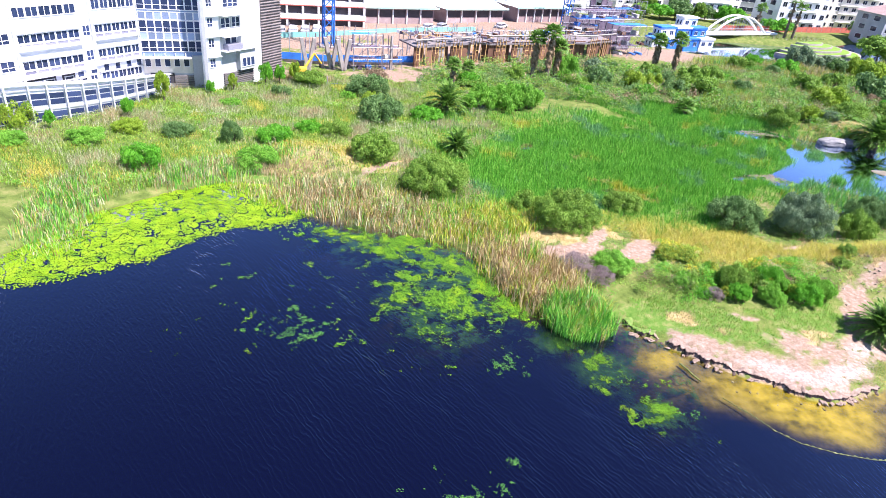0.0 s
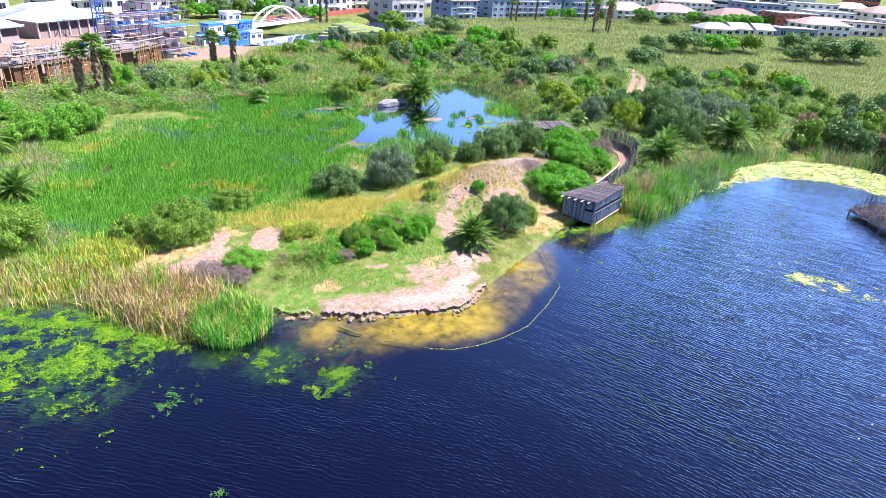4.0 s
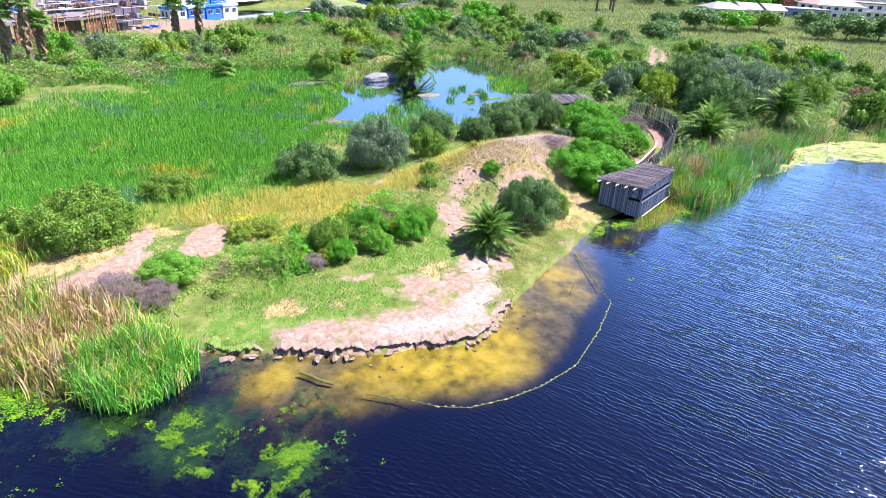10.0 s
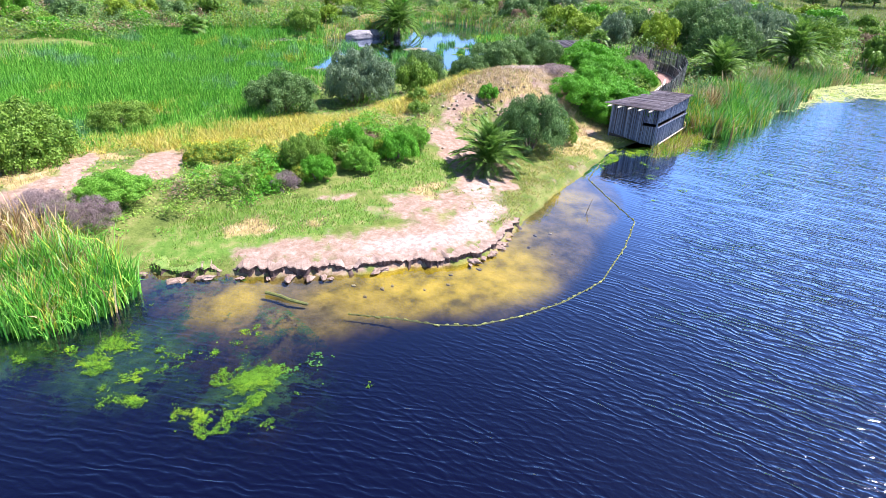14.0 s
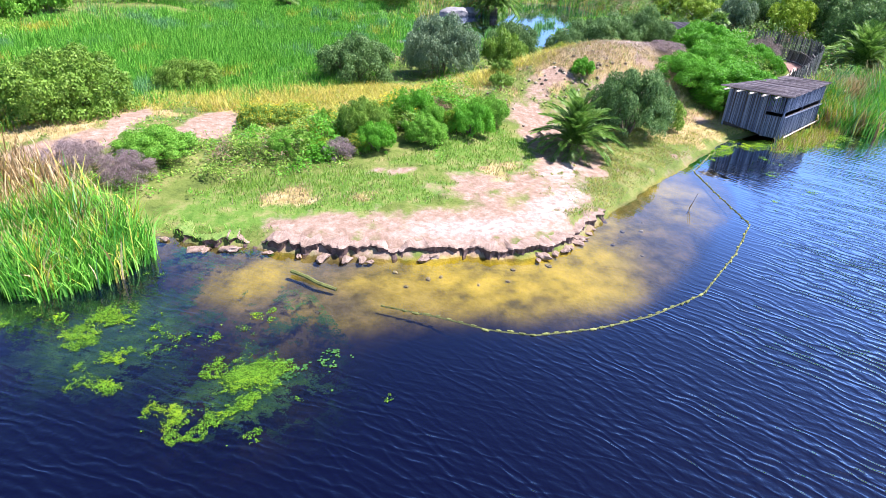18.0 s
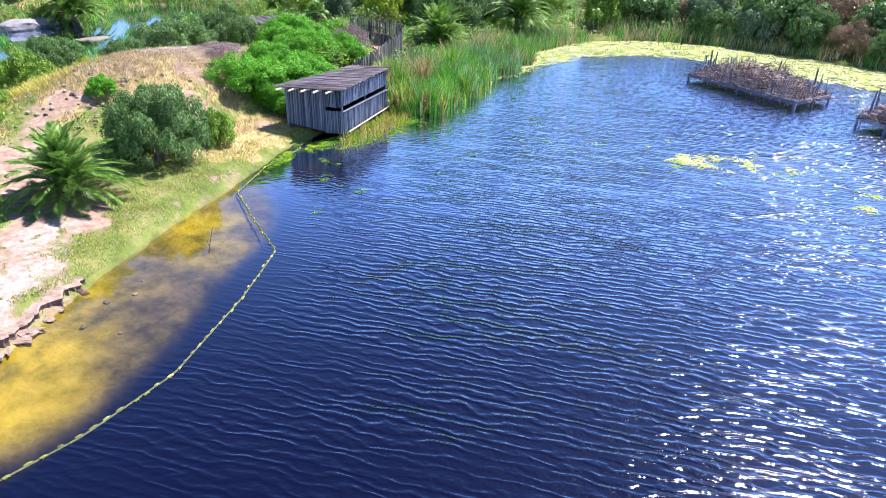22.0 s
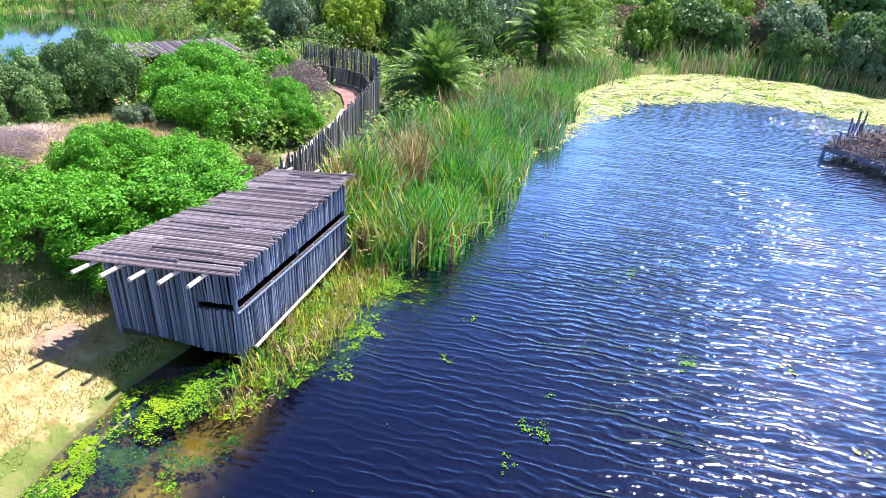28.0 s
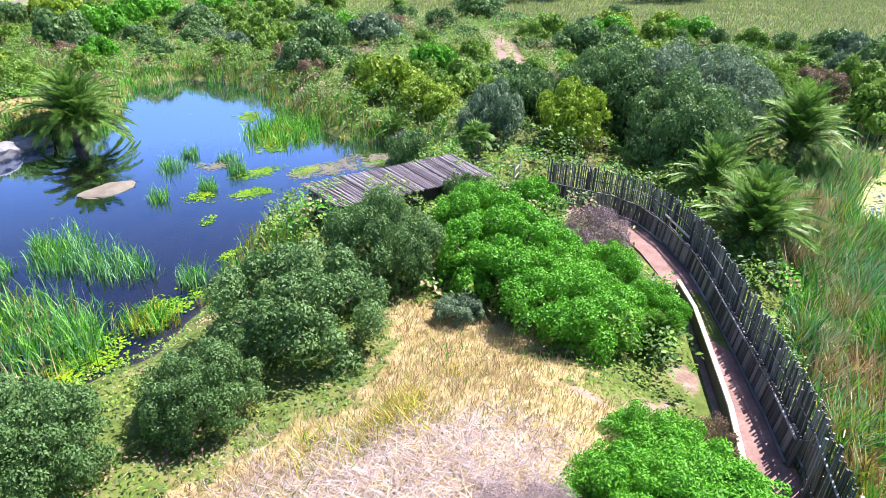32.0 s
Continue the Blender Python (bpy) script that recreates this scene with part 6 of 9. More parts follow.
    l0, f0, r0, b0 = Vector((48.25, 36.75, 0)), Vector((49.55, 33.1, 0)), Vector((56.45, 34.65, 0)), Vector((55.45, 37.0, 0))
    for i in range(n):
        k = (i + 0.5) / n
        a, b = l0.lerp(b0, k), f0.lerp(r0, k)
        d = b - a
        a, b = a + d * (0.05 * math.sin(math.pi * k) + random.uniform(-0.03, 0.02)), b + d * random.uniform(-0.02, 0.04)
        z = 2.775 + 0.02 * random.random()
        bar("roof_pole", ROOF_POLE, ob, (a.x, a.y, z), (b.x + random.uniform(-0.08, 0.08), b.y, z + random.uniform(-0.02, 0.02)), 0.062 * random.uniform(0.7, 1.3), base)
    for i in range(14):
        k, u = random.random(), random.uniform(0, 0.5)
        a, b = l0.lerp(b0, k), f0.lerp(r0, min(1, k + random.uniform(-0.02, 0.02)))
        bar("roof_pole", ROOF_POLE, ob, (*a.lerp(b, u).xy, 2.84), (*a.lerp(b, u + 0.5).xy, 2.85), 0.055, base)


lake_hide()


def pond_hide():
    ob = root("pond_hide", 67.6, 57.2, 0.3, 0, "grey timber hide with a pole roof between shrubs and pond", "hide")
    base = ob.location.copy()
    A, B_, C, D = (63.9, 60.3), (63.4, 58.0), (70.8, 54.2), (71.9, 56.6)
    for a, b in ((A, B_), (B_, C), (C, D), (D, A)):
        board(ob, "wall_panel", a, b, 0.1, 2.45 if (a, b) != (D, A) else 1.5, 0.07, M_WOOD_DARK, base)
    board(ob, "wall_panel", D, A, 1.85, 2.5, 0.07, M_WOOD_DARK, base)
    lath_wall(ob, (A[0] - 0.08, A[1]), (B_[0] - 0.08, B_[1]), 0.15, 2.5, 0.07, base, 0.03)
    for p in (A, B_, C, D):
        bar("post", LATH, ob, (p[0], p[1], -0.6), (p[0], p[1], 2.6), 0.14, base)
    for k in (0.15, 0.5, 0.85):
        a, b = Vector((*A, 0)).lerp(Vector((*B_, 0)), k), Vector((*D, 0)).lerp(Vector((*C, 0)), k)
        d = (b - a).normalized() * 0.5
        bar("purlin", LATH, ob, (a.x - d.x, a.y - d.y, 2.56), (b.x + d.x, b.y + d.y, 2.56), 0.1, base)
    n = 74
    a0, b0, c0, d0 = Vector((63.6, 60.7, 0)), Vector((62.9, 57.7, 0)), Vector((70.9, 53.6, 0)), Vector((72.3, 56.8, 0))
    for i in range(n):
        k = (i + 0.5) / n
        a, b = a0.lerp(d0, k), b0.lerp(c0, k)
        z = random.uniform(2.62, 2.66)
        bar("roof_pole", ROOF_POLE, ob, (a.x + random.uniform(-0.1, 0.1), a.y, z + 0.25), (b.x, b.y + random.uniform(-0.15, 0.1), z), 0.115 * random.uniform(0.8, 1.1), base)


pond_hide()
FENCE = [(55.7, 36.95), (58.3, 37.6), (61.8, 38.9), (64.3, 40.0), (67.0, 41.1), (69.2, 42.1), (72.0, 43.9), (73.9, 45.8), (74.4, 47.6), (74.3, 51.6)]


def polyline(points, step):
    out, carry = [], 0.0
    for (ax, ay), (bx, by) in zip(points[:-1], points[1:]):
        n = math.hypot(bx - ax, by - ay)
        s = carry
        while s < n:
            out.append((ax + (bx - ax) * s / n, ay + (by - ay) * s / n, math.atan2(by - ay, bx - ax)))
            s += step
        carry = s - n
    return out


FENCE_LATH = lath_mesh("lath", M_WOOD_FENCE)


def screen_fence():
    ob = root("screen_fence", 66, 40.5, 0.6, 0, "tall grey screen fence of weathered upright laths along the walkway", "fence")
    base = ob.location.copy()
    for x, y, a in polyline(FENCE, 0.098):
        hi = 3.0 + random.uniform(-0.12, 0.16)
        bar("lath", FENCE_LATH, ob, (x + random.uniform(-0.02, 0.02), y, 0.35), (x + random.uniform(-0.05, 0.05), y + random.uniform(-0.05, 0.05), hi), 0.082 * random.uniform(0.7, 1.1), base)
    for x, y, a in polyline(FENCE, 2.0):
        bar("post", FENCE_LATH, ob, (x - 0.07 * math.sin(a), y + 0.09 * math.cos(a), 0.1), (x - 0.07 * math.sin(a), y + 0.09 * math.cos(a), 2.8), 0.13, base)
    for h in (1.1, 2.3):
        for (ax, ay), (bx, by) in zip(FENCE[:-1], FENCE[1:]):
            bar("rail", FENCE_LATH, ob, (ax, ay + 0.06, h), (bx, by + 0.06, h), 0.075, base)
    inner = [(58.5, 38.0), (60.4, 38.7), (62.9, 39.75), (66.8, 41.45), (69.0, 42.5), (71.6, 44.3), (73.3, 46.0), (73.9, 47.7), (73.9, 51.4)]
    for x, y, a in polyline(inner, 0.17):
        bar("lath", FENCE_LATH, ob, (x, y, 0.5), (x - 0.1 * math.sin(-a), y - 0.12, 1.8 + random.uniform(-0.04, 0.04)), 0.15 * random.uniform(0.8, 1.1), base)
    for (ax, ay), (bx, by) in zip(inner[:-1], inner[1:]):
        bar("rail", FENCE_LATH, ob, (ax, ay + 0.03, 1.82), (bx, by + 0.03, 1.82), 0.09, base)
        bar("kerb_rail", FENCE_LATH, ob, (ax, ay + 0.06, 0.86), (bx, by + 0.06, 0.86), 0.13, base)
    bar("viewing_sill", PALE_POLE, ob, (70.4, 43.05, 1.95), (72.6, 44.6, 1.95), 0.12, base)


screen_fence()


def short_fence():
    """Low pole fence and gate posts where the walkway bends to the pond hide."""
    ob = root("gate_fence", 74.2, 53.4, 0.6, 0, "short grey pole fence with a bright gatepost by the walkway", "fence")
    base = ob.location.copy()
    for x, y, a in polyline([(73.2, 51.8), (73.0, 53.2), (71.8, 54.0)], 0.15):
        bar("lath", LATH, ob, (x, y, 0.3), (x, y, 1.6 + random.uniform(-0.1, 0.2)), 0.1, base)
    for p in ((73.6, 53.4), (74.8, 53.6)):
        bar("gate_post", PALE_POLE, ob, (*p, 0.2), (*p, 2.6), 0.14, base)
    for h in (1.2, 1.7, 2.2):
        bar("gate_rail", PALE_POLE, ob, (73.6, 53.4, h), (74.8, 53.6, h), 0.06, base)


short_fence()


def low_wall():
    line = [(56.6, 39.0), (59.5, 39.8), (62.0, 40.7), (65.0, 41.8), (66.9, 42.8)]
    ob = root("low_wall", 61, 40.3, 0.6, 0, "low dark board wall with a pale coping beside the walkway", "wall")
    base = ob.location.copy()
    for a, b in zip(line[:-1], line[1:]):
        board(ob, "wall_panel", a, b, 0.3, 1.42, 0.1, M_WOOD_DARK, base)
        board(ob, "coping", a, b, 1.42, 1.5, 0.17, M_WOOD_PALE, base)


low_wall()
tagged(part("walkway", ([(x, y, 0.79) for x, y in PATHWAY] + [(x, y, 0.3) for x, y in PATHWAY], [], [tuple(range(len(PATHWAY)))] + [(i, (i + 1) % len(PATHWAY), (i + 1) % len(PATHWAY) + len(PATHWAY), i + len(PATHWAY)) for i in range(len(PATHWAY))]), M_REDEARTH),
       "trodden reddish earth walkway behind the fence", "walkway", kind="structure")


# ---- nesting rafts ----
def raft(corners, name_label, seed, poles, sticks, tall):
    r = random.Random(seed)
    cx, cy = sum(c[0] for c in corners) / 4, sum(c[1] for c in corners) / 4
    ob = root("nesting_raft", cx, cy, 0, 0, name_label, "raft", "nesting rafts")
    base = ob.location.copy()
    c = [Vector((*p, 0)) for p in corners]
    for i in range(4):
        board(ob, "edge_beam", c[i].xy, c[(i + 1) % 4].xy, 0.36, 0.64, 0.12, M_WOOD_GREY, base)
    n = 16
    for i in range(n):
        a, b = c[0].lerp(c[1], (i + 0.08) / n), c[3].lerp(c[2], (i + 0.08) / n)
        a2, b2 = c[0].lerp(c[1], (i + 0.92) / n), c[3].lerp(c[2], (i + 0.92) / n)
        bm = bmesh.new()
        lo = [bm.verts.new(p + Vector((0, 0, 0.55)) - base) for p in (a, a2, b2, b)]
        hi = [bm.verts.new(p + Vector((0, 0, 0.61)) - base) for p in (a, a2, b2, b)]
        bm.faces.new(hi)
        bm.faces.new(lo[::-1])
        for k in range(4):
            bm.faces.new((lo[k], lo[(k + 1) % 4], hi[(k + 1) % 4], hi[k]))
        part("deck_plank", bm, M_WOOD_GREY, ob)
    for i in range(4):
        for k in (0.0, 0.5):
            p = c[i].lerp(c[(i + 1) % 4], k)
            bar("leg", LATH, ob, (p.x, p.y, -1.5), (p.x, p.y, 0.7), 0.24, base)
    for i in range(poles):
        e = r.randrange(4)
        p = c[e].lerp(c[(e + 1) % 4], r.random()).lerp(Vector((cx, cy, 0)), 0.05)
        bar("upright_pole", LATH, ob, (p.x, p.y, 0.3), (p.x + r.uniform(-0.15, 0.15), p.y + r.uniform(-0.15, 0.15), r.uniform(1.3, 2.7)), r.uniform(0.06, 0.14), base)
    for i in range(3):
        a, b = c[0].lerp(c[3], 0.02 + 0.04 * i), c[1].lerp(c[2], 0.02)
        bar("rail", LATH, ob, (a.x, a.y, 0.8 + 0.3 * i), (b.x, b.y, 0.75 + 0.3 * i), 0.06, base)
    bm = bmesh.new()
    for i in range(sticks):
        u, w = r.uniform(0.0, 1.0), r.uniform(0.0, 1.0)
        p = c[0].lerp(c[1], u).lerp(c[3].lerp(c[2], u), w)
        dome = (1 - abs(2 * u - 1) ** 3) * (1 - abs(2 * w - 1) ** 3)
        z = 0.6 + tall * dome * r.random() ** 0.8 * (0.7 + 0.45 * math.sin(u * 19 + w * 7) * math.sin(w * 15))
        a, up = r.uniform(0, 6.28), r.uniform(-0.3, 0.8) if r.random() < 0.68 else r.uniform(1.2, 3.5)
        ln = r.uniform(0.35, 1.25)
        d = Vector((math.cos(a), math.sin(a), up)).normalized() * ln
        q = p + Vector((0, 0, z)) - base
        t = r.uniform(0.01, 0.026)
        tube(bm, q - d * 0.5, q + d * 0.5, t, t * 0.5, 3, False)
        if r.random() < 0.5:
            d2 = Vector((math.cos(a + 0.9), math.sin(a + 0.9), up + 0.4)).normalized() * ln * 0.4
            tube(bm, q + d * 0.1, q + d * 0.1 + d2, t * 0.6, t * 0.25, 3, False)
    tagged(part("nest_mound", bm, M_STICK, ob, "heap of bleached tangled sticks"), kind="stuff")


raft([(79.5, 20.0), (73.5, 11.7), (77.6, 9.6), (83.4, 17.6)], "weathered wooden nesting raft heaped with bleached sticks and poles", 1, 24, 5000, 1.75)
raft([(71.6, 7.9), (67.9, 5.0), (70.6, 1.4), (74.6, 4.4)], "wooden nesting raft overflowing with pale tangled sticks", 2, 9, 5000, 2.0)
raft([(67.1, 3.0), (64.2, 0.2), (67.3, -3.6), (70.3, -0.8)], "wooden nesting raft with grey sticks and leaning poles", 3, 11, 3600, 1.8)


# ---- floating weed ----
def flakes(name, n, rect, density, size, mats, label, seed, z0=0.012, share=None):
    """A floating mat: small ragged plates laid edge to edge wherever the weed is dense enough."""
    r = np.random.RandomState(seed)
    x, y = np.meshgrid(np.arange(rect[0], rect[1], size * 1.5), np.arange(rect[2], rect[3], size * 1.5))
    x, y = x.ravel() + r.uniform(-0.4, 0.4, x.size) * size, y.ravel() + r.uniform(-0.4, 0.4, x.size) * size
    want = density(x, y)
    near = want > 0.02
    x, y, want = x[near], y[near], want[near]
    keep = (want + 0.32 * waves(x, y, seed + 5, 0.8) + 0.3 * waves(x, y, seed + 6, 0.3) + 0.5 * waves(x, y, seed + 7, 0.14) + r.uniform(-0.4, 0.4, len(x)) > 0.5) & (height(x, y) < 0.0)
    x, y = x[keep], y[keep]
    m = len(x)
    turn = r.uniform(0, 6.28, m)
    z = z0 + r.uniform(0, 0.015, m)
    v = np.zeros((m, 5, 3))
    for k in range(5):
        a = turn + k * 1.2566
        rr = size * r.uniform(0.75, 1.35, m)
        v[:, k] = np.stack([x + np.cos(a) * rr, y + np.sin(a) * rr, z + r.uniform(-0.004, 0.01, m)], 1)
    me = bpy.data.meshes.new(name)
    me.vertices.add(m * 5)
    me.vertices.foreach_set("co", v.ravel())
    me.loops.add(m * 5)
    me.loops.foreach_set("vertex_index", np.arange(m * 5))
    me.polygons.add(m)
    me.polygons.foreach_set("loop_start", np.arange(0, m * 5, 5))
    for mat in mats:
        me.materials.append(mat)
    if share is not None:
        tone = waves(x, y, seed + 9, 1.1) + r.normal(0, 0.35, m)
        me.polygons.foreach_set("material_index", np.searchsorted(np.quantile(tone, np.cumsum(share)[:-1]), tone).astype(np.int32))
    me.update()
    return tagged(new(name, me), label, "floating weed", kind="stuff")


WEST_WEED = [(-45, 24), (-34, 30), (-25.7, 34.5), (-23.9, 35.1), (-20.4, 37.3), (-17.8, 39.6), (-15.8, 42.2), (-13.1, 45.1), (-8.7, 46.4), (-7.4, 49.4), (-9, 54), (-17, 56), (-24, 50), (-28, 38), (-45, 30)]
EAST_WEED = [(66.9, 33.4), (69.5, 33.1), (73.5, 32.5), (78, 32.2), (84.7, 31.0), (88.5, 27.5), (91.0, 24), (90.5, 20.5), (88.3, 14), (86.4, 9.3), (84.4, 4.1), (86, -4.5), (86.8, -7.3), (88, -30), (97, -30), (104, 20), (104.5, 27), (98, 33), (86, 37.5), (70, 37)]


def crack(x, y, s, seed):
    """Thin open cracks between mats."""
    a, b = waves(x, y, seed, s), waves(x, y, seed + 1, s)
    return np.minimum(np.abs(a), np.abs(b)) > 0.035


flakes("duckweed", 150000, (-45, -6, 24, 56), lambda x, y: np.clip(-signed(WEST_WEED, x, y) * 0.8 + 0.4 + 0.5 * waves(x, y, 81, 3), 0, 1) * crack(x, y, 2.2, 82), 0.055, [M_DUCKWEED, M_ALGAE], "bright yellow-green duckweed mat on the lake", 41, share=(0.85, 0.15))
EAST = lambda x, y: np.clip(-signed(EAST_WEED, x, y) * 0.9 + 0.25 + 0.5 * waves(x, y, 84, 2.5) + 0.3 * waves(x, y, 86, 0.8), 0, 1) * np.clip(0.8 + 0.45 * waves(x, y, 88, 1.2), 0.4, 1)
for rect, size in (((60, 80, 28, 38), 0.036), ((80, 105, 10, 38), 0.065), ((80, 105, -30, 10), 0.08)):
    flakes("duckweed", 0, rect, EAST, size, [M_DUCKWEED_PALE, M_DUCKWEED], "pale yellow-green duckweed belt along the far bank", 42, share=(0.84, 0.16))


def patch(name, n, spots, size, mats, label, seed, share=None, rough=0.9, floor=0.35, z0=0.012):
    """Broken weed: a few gaussian spots with ragged holes."""
    d = lambda x, y: np.clip((np.maximum.reduce([bump_at(x, y, *s) for s in spots]) + rough * 0.5 * (waves(x, y, seed, 1.7) + waves(x, y, seed + 1, 0.6) * 0.7) - floor) * 1.6, 0, 1)
    x0, x1 = min(s[0] - 2.3 * max(s[2:4]) for s in spots), max(s[0] + 2.3 * max(s[2:4]) for s in spots)
    y0, y1 = min(s[1] - 2.3 * max(s[2:4]) for s in spots), max(s[1] + 2.3 * max(s[2:4]) for s in spots)
    return flakes(name, n, (x0, x1, y0, y1), d, size, mats, label, seed, z0=z0, share=share)


patch("algae", 130000, [(0, 44.5, 6, 2.4, -10), (4.5, 42, 3, 4, 0), (4.2, 36.5, 3.2, 3.4, 20), (8, 38, 2, 4, 30), (1.5, 38, 2, 3, 0), (-6, 46, 3, 1.5, 0)], 0.032, [M_ALGAE, M_DUCKWEED], "broken green algae patches floating off the reed bed", 91, (0.86, 0.14), 1.3, 0.47)
patch("algae", 36000, [(14.6, 31.4, 0.9, 0.7, 0), (14.9, 29.6, 1.0, 1.0, 0), (13.4, 30.6, 0.7, 0.8, 0), (13.9, 28.2, 0.4, 0.5, 0)], 0.0125, [M_ALGAE, M_DUCKWEED], "bright green algae raft floating off the reed clump", 93, (0.9, 0.1), 1.3, 0.44)
patch("algae", 30000, [(17.0, 27.2, 1.1, 1.2, -20), (16.7, 26.2, 0.9, 0.4, 20)], 0.0125, [M_ALGAE, M_DUCKWEED], "bright green algae raft floating off the reed clump", 95, (0.9, 0.1), 1.3, 0.44)
patch("algae", 26000, [(57.2, 16.4, 1.5, 2.4, -25), (58.6, 13.6, 1.1, 1.8, -20), (58.8, 10.8, 1.0, 1.5, 0), (56.9, 7.6, 0.5, 0.8, 0), (54.8, 7.8, 0.5, 0.7, 0)], 0.03, [M_DUCKWEED_PALE, M_DUCKWEED], "pale floating weed patch on open water", 97, (0.7, 0.3), 1.1, 0.5)
patch("algae", 46000, [(53.2, 33.0, 3.6, 1.3, 5), (56.5, 32.8, 2.4, 1.0, 0), (45.5, 33.9, 2.4, 0.6, 15), (48.3, 33.6, 2.0, 0.8, 0)], 0.018, [M_ALGAE, M_DUCKWEED], "green weed along the hide's waterline", 99, (0.7, 0.3), 0.8, 0.3)
patch("algae", 3000, [(56.2, 23.5, 0.7, 0.8, 0), (51.5, 26.2, 0.5, 0.5, 0)], 0.022, [M_ALGAE], "faint sunken weed tuft near the surface", 101, None, 1.2, 0.62)
patch("algae", 90000, [(64.4, 69.4, 1.3, 0.9, 20), (66.4, 67.2, 1.3, 0.9, 0), (69.5, 69.4, 1.5, 0.9, -20), (71.4, 67.4, 1.2, 0.9, 0), (62.2, 66.2, 0.8, 0.5, 0), (51.5, 60.2, 2.5, 1.2, 0), (55.2, 60.8, 2.0, 1.0, 10), (60.4, 62.4, 1, 0.5, 0),
                         (46.5, 66, 2, 2.5, 0), (74, 73, 2, 1, 40), (79, 80, 2, 1.2, 50)], 0.05, [M_ALGAE, M_DUCKWEED], "bright green weed islets in the pond", 103, (0.6, 0.4), 0.6, 0.3)
patch("pond_scum", 18000, [(73, 66.2, 3.4, 1.6, -15), (76, 64.5, 2.5, 1.6, 0), (68.8, 72.8, 1.6, 1.2, 0), (43.5, 69, 2.5, 2.5, 0), (51, 87.5, 3.5, 1.5, 0)], 0.06, [M_PATCHMUD, M_ALGAE], "pale scum floating at the pond's margin", 105, (0.75, 0.25), 0.5, 0.4)
patch("algae", 9000, [(18.0, 26.5, 1.6, 1.0, 0), (8, 30, 2, 2, 0), (-6, 33, 4, 3, 0), (6, 20, 4, 3, 0), (-3, 18, 3, 2, 0)], 0.03, [M_SUNKEN], "faint sunken weed strands in deep water", 107, None, 1.3, 1.0)


patch("sunken_weed", 0, [(0, 44, 7, 3.4, -10), (4.5, 41, 4, 5.5, 0), (4.2, 35.5, 4.4, 4.4, 20), (1, 38, 3, 4, 0)], 0.03, [M_SUNKEN], "dark green weed just under the surface of the bay", 111, None, 1.5, 0.42, -0.07)
patch("sunken_weed", 0, [(14.4, 30.4, 2.0, 2.0, 0), (16.8, 26.7, 1.3, 1.2, -20), (11.5, 32.6, 1.8, 1.0, 0)], 0.015, [M_SUNKEN], "dark green weed halo under the algae rafts", 113, None, 1.2, 0.1, -0.07)
patch("sunken_weed", 0, [(53.6, 32.8, 3.6, 1.3, 5), (48.0, 33.4, 2.6, 1.0, 8)], 0.022, [M_SUNKEN, M_ALGAE], "dark sunken weed along the hide's waterline", 115, (0.8, 0.2), 1.4, 0.38, -0.07)


def lump(name, x, y, z, sx, sy, sz, mat, seed, label, category, group="", sub=2, amp=0.22):
    bm = bmesh.new()
    bmesh.ops.create_icosphere(bm, subdivisions=sub, radius=1)
    for v in bm.verts:
        k = 1 + amp * noise.noise(v.co * 1.7 + Vector((seed * 3.1, 0, 0))) + amp * 0.5 * noise.noise(v.co * 4 + Vector((0, seed, 0)))
        v.co = Vector((v.co.x * sx * k, v.co.y * sy * k, v.co.z * sz * k))
    ob = part(name, bm, mat)
    ob.location = (x, y, z)
    ob.rotation_euler[2] = random.uniform(0, 6.28) if group else 0
    return tagged(ob, label, category, group)


lump("mud_islet", 62.2, 74.6, 0.0, 1.8, 1.0, 0.12, M_PATCHMUD, 1, "flat pale mud islet in the pond", "islet", sub=3)
lump("rock_ledge", 61.0, 85.3, 0.35, 2.2, 1.0, 0.75, M_ROCK, 2, "large grey rock ledge at the pond's edge", "rock", sub=3)
lump("rock_ledge", 64.0, 86.0, 0.3, 1.6, 0.9, 0.65, M_ROCK, 5, "large grey rock ledge at the pond's edge", "rock", sub=3)
lump("boulder", 79.8, 65.0, 0.7, 0.7, 0.6, 0.5, M_ROCK, 7, "pale rounded boulder in the grass", "rock", sub=3)

bank = [(16.6, 35.6), (17.5, 34.5), (19.1, 33.6), (20.6, 32.4), (22.8, 30.9), (25.4, 30.1), (26.6, 29.0), (28.5, 28.6), (29.6, 29.2), (31.2, 29.7), (32.4, 30.4)]
M_CLOD = material("crumbling_bank_soil", [(0.035, 0.02, 0.018), (0.1, 0.062, 0.052), (0.3, 0.22, 0.185)], scale=2.5, bump=0.8, random_tint=0.3)
for i, (x, y, a) in enumerate(polyline(bank, 0.27)):
    if random.random() < 0.4:
        s = random.uniform(0.07, 0.2)
        nx_, ny_ = math.sin(a), -math.cos(a)
        o = random.uniform(-0.05, 0.3)
        lump("bank_clod", x + nx_ * o, y + ny_ * o, random.uniform(-0.02, 0.05), s * 1.9, s * 1.0, s * 0.6, M_LIP, i, "crumbled clod of sandy soil at the eroded bank", "clod", "eroded bank clods", 2, 0.75)


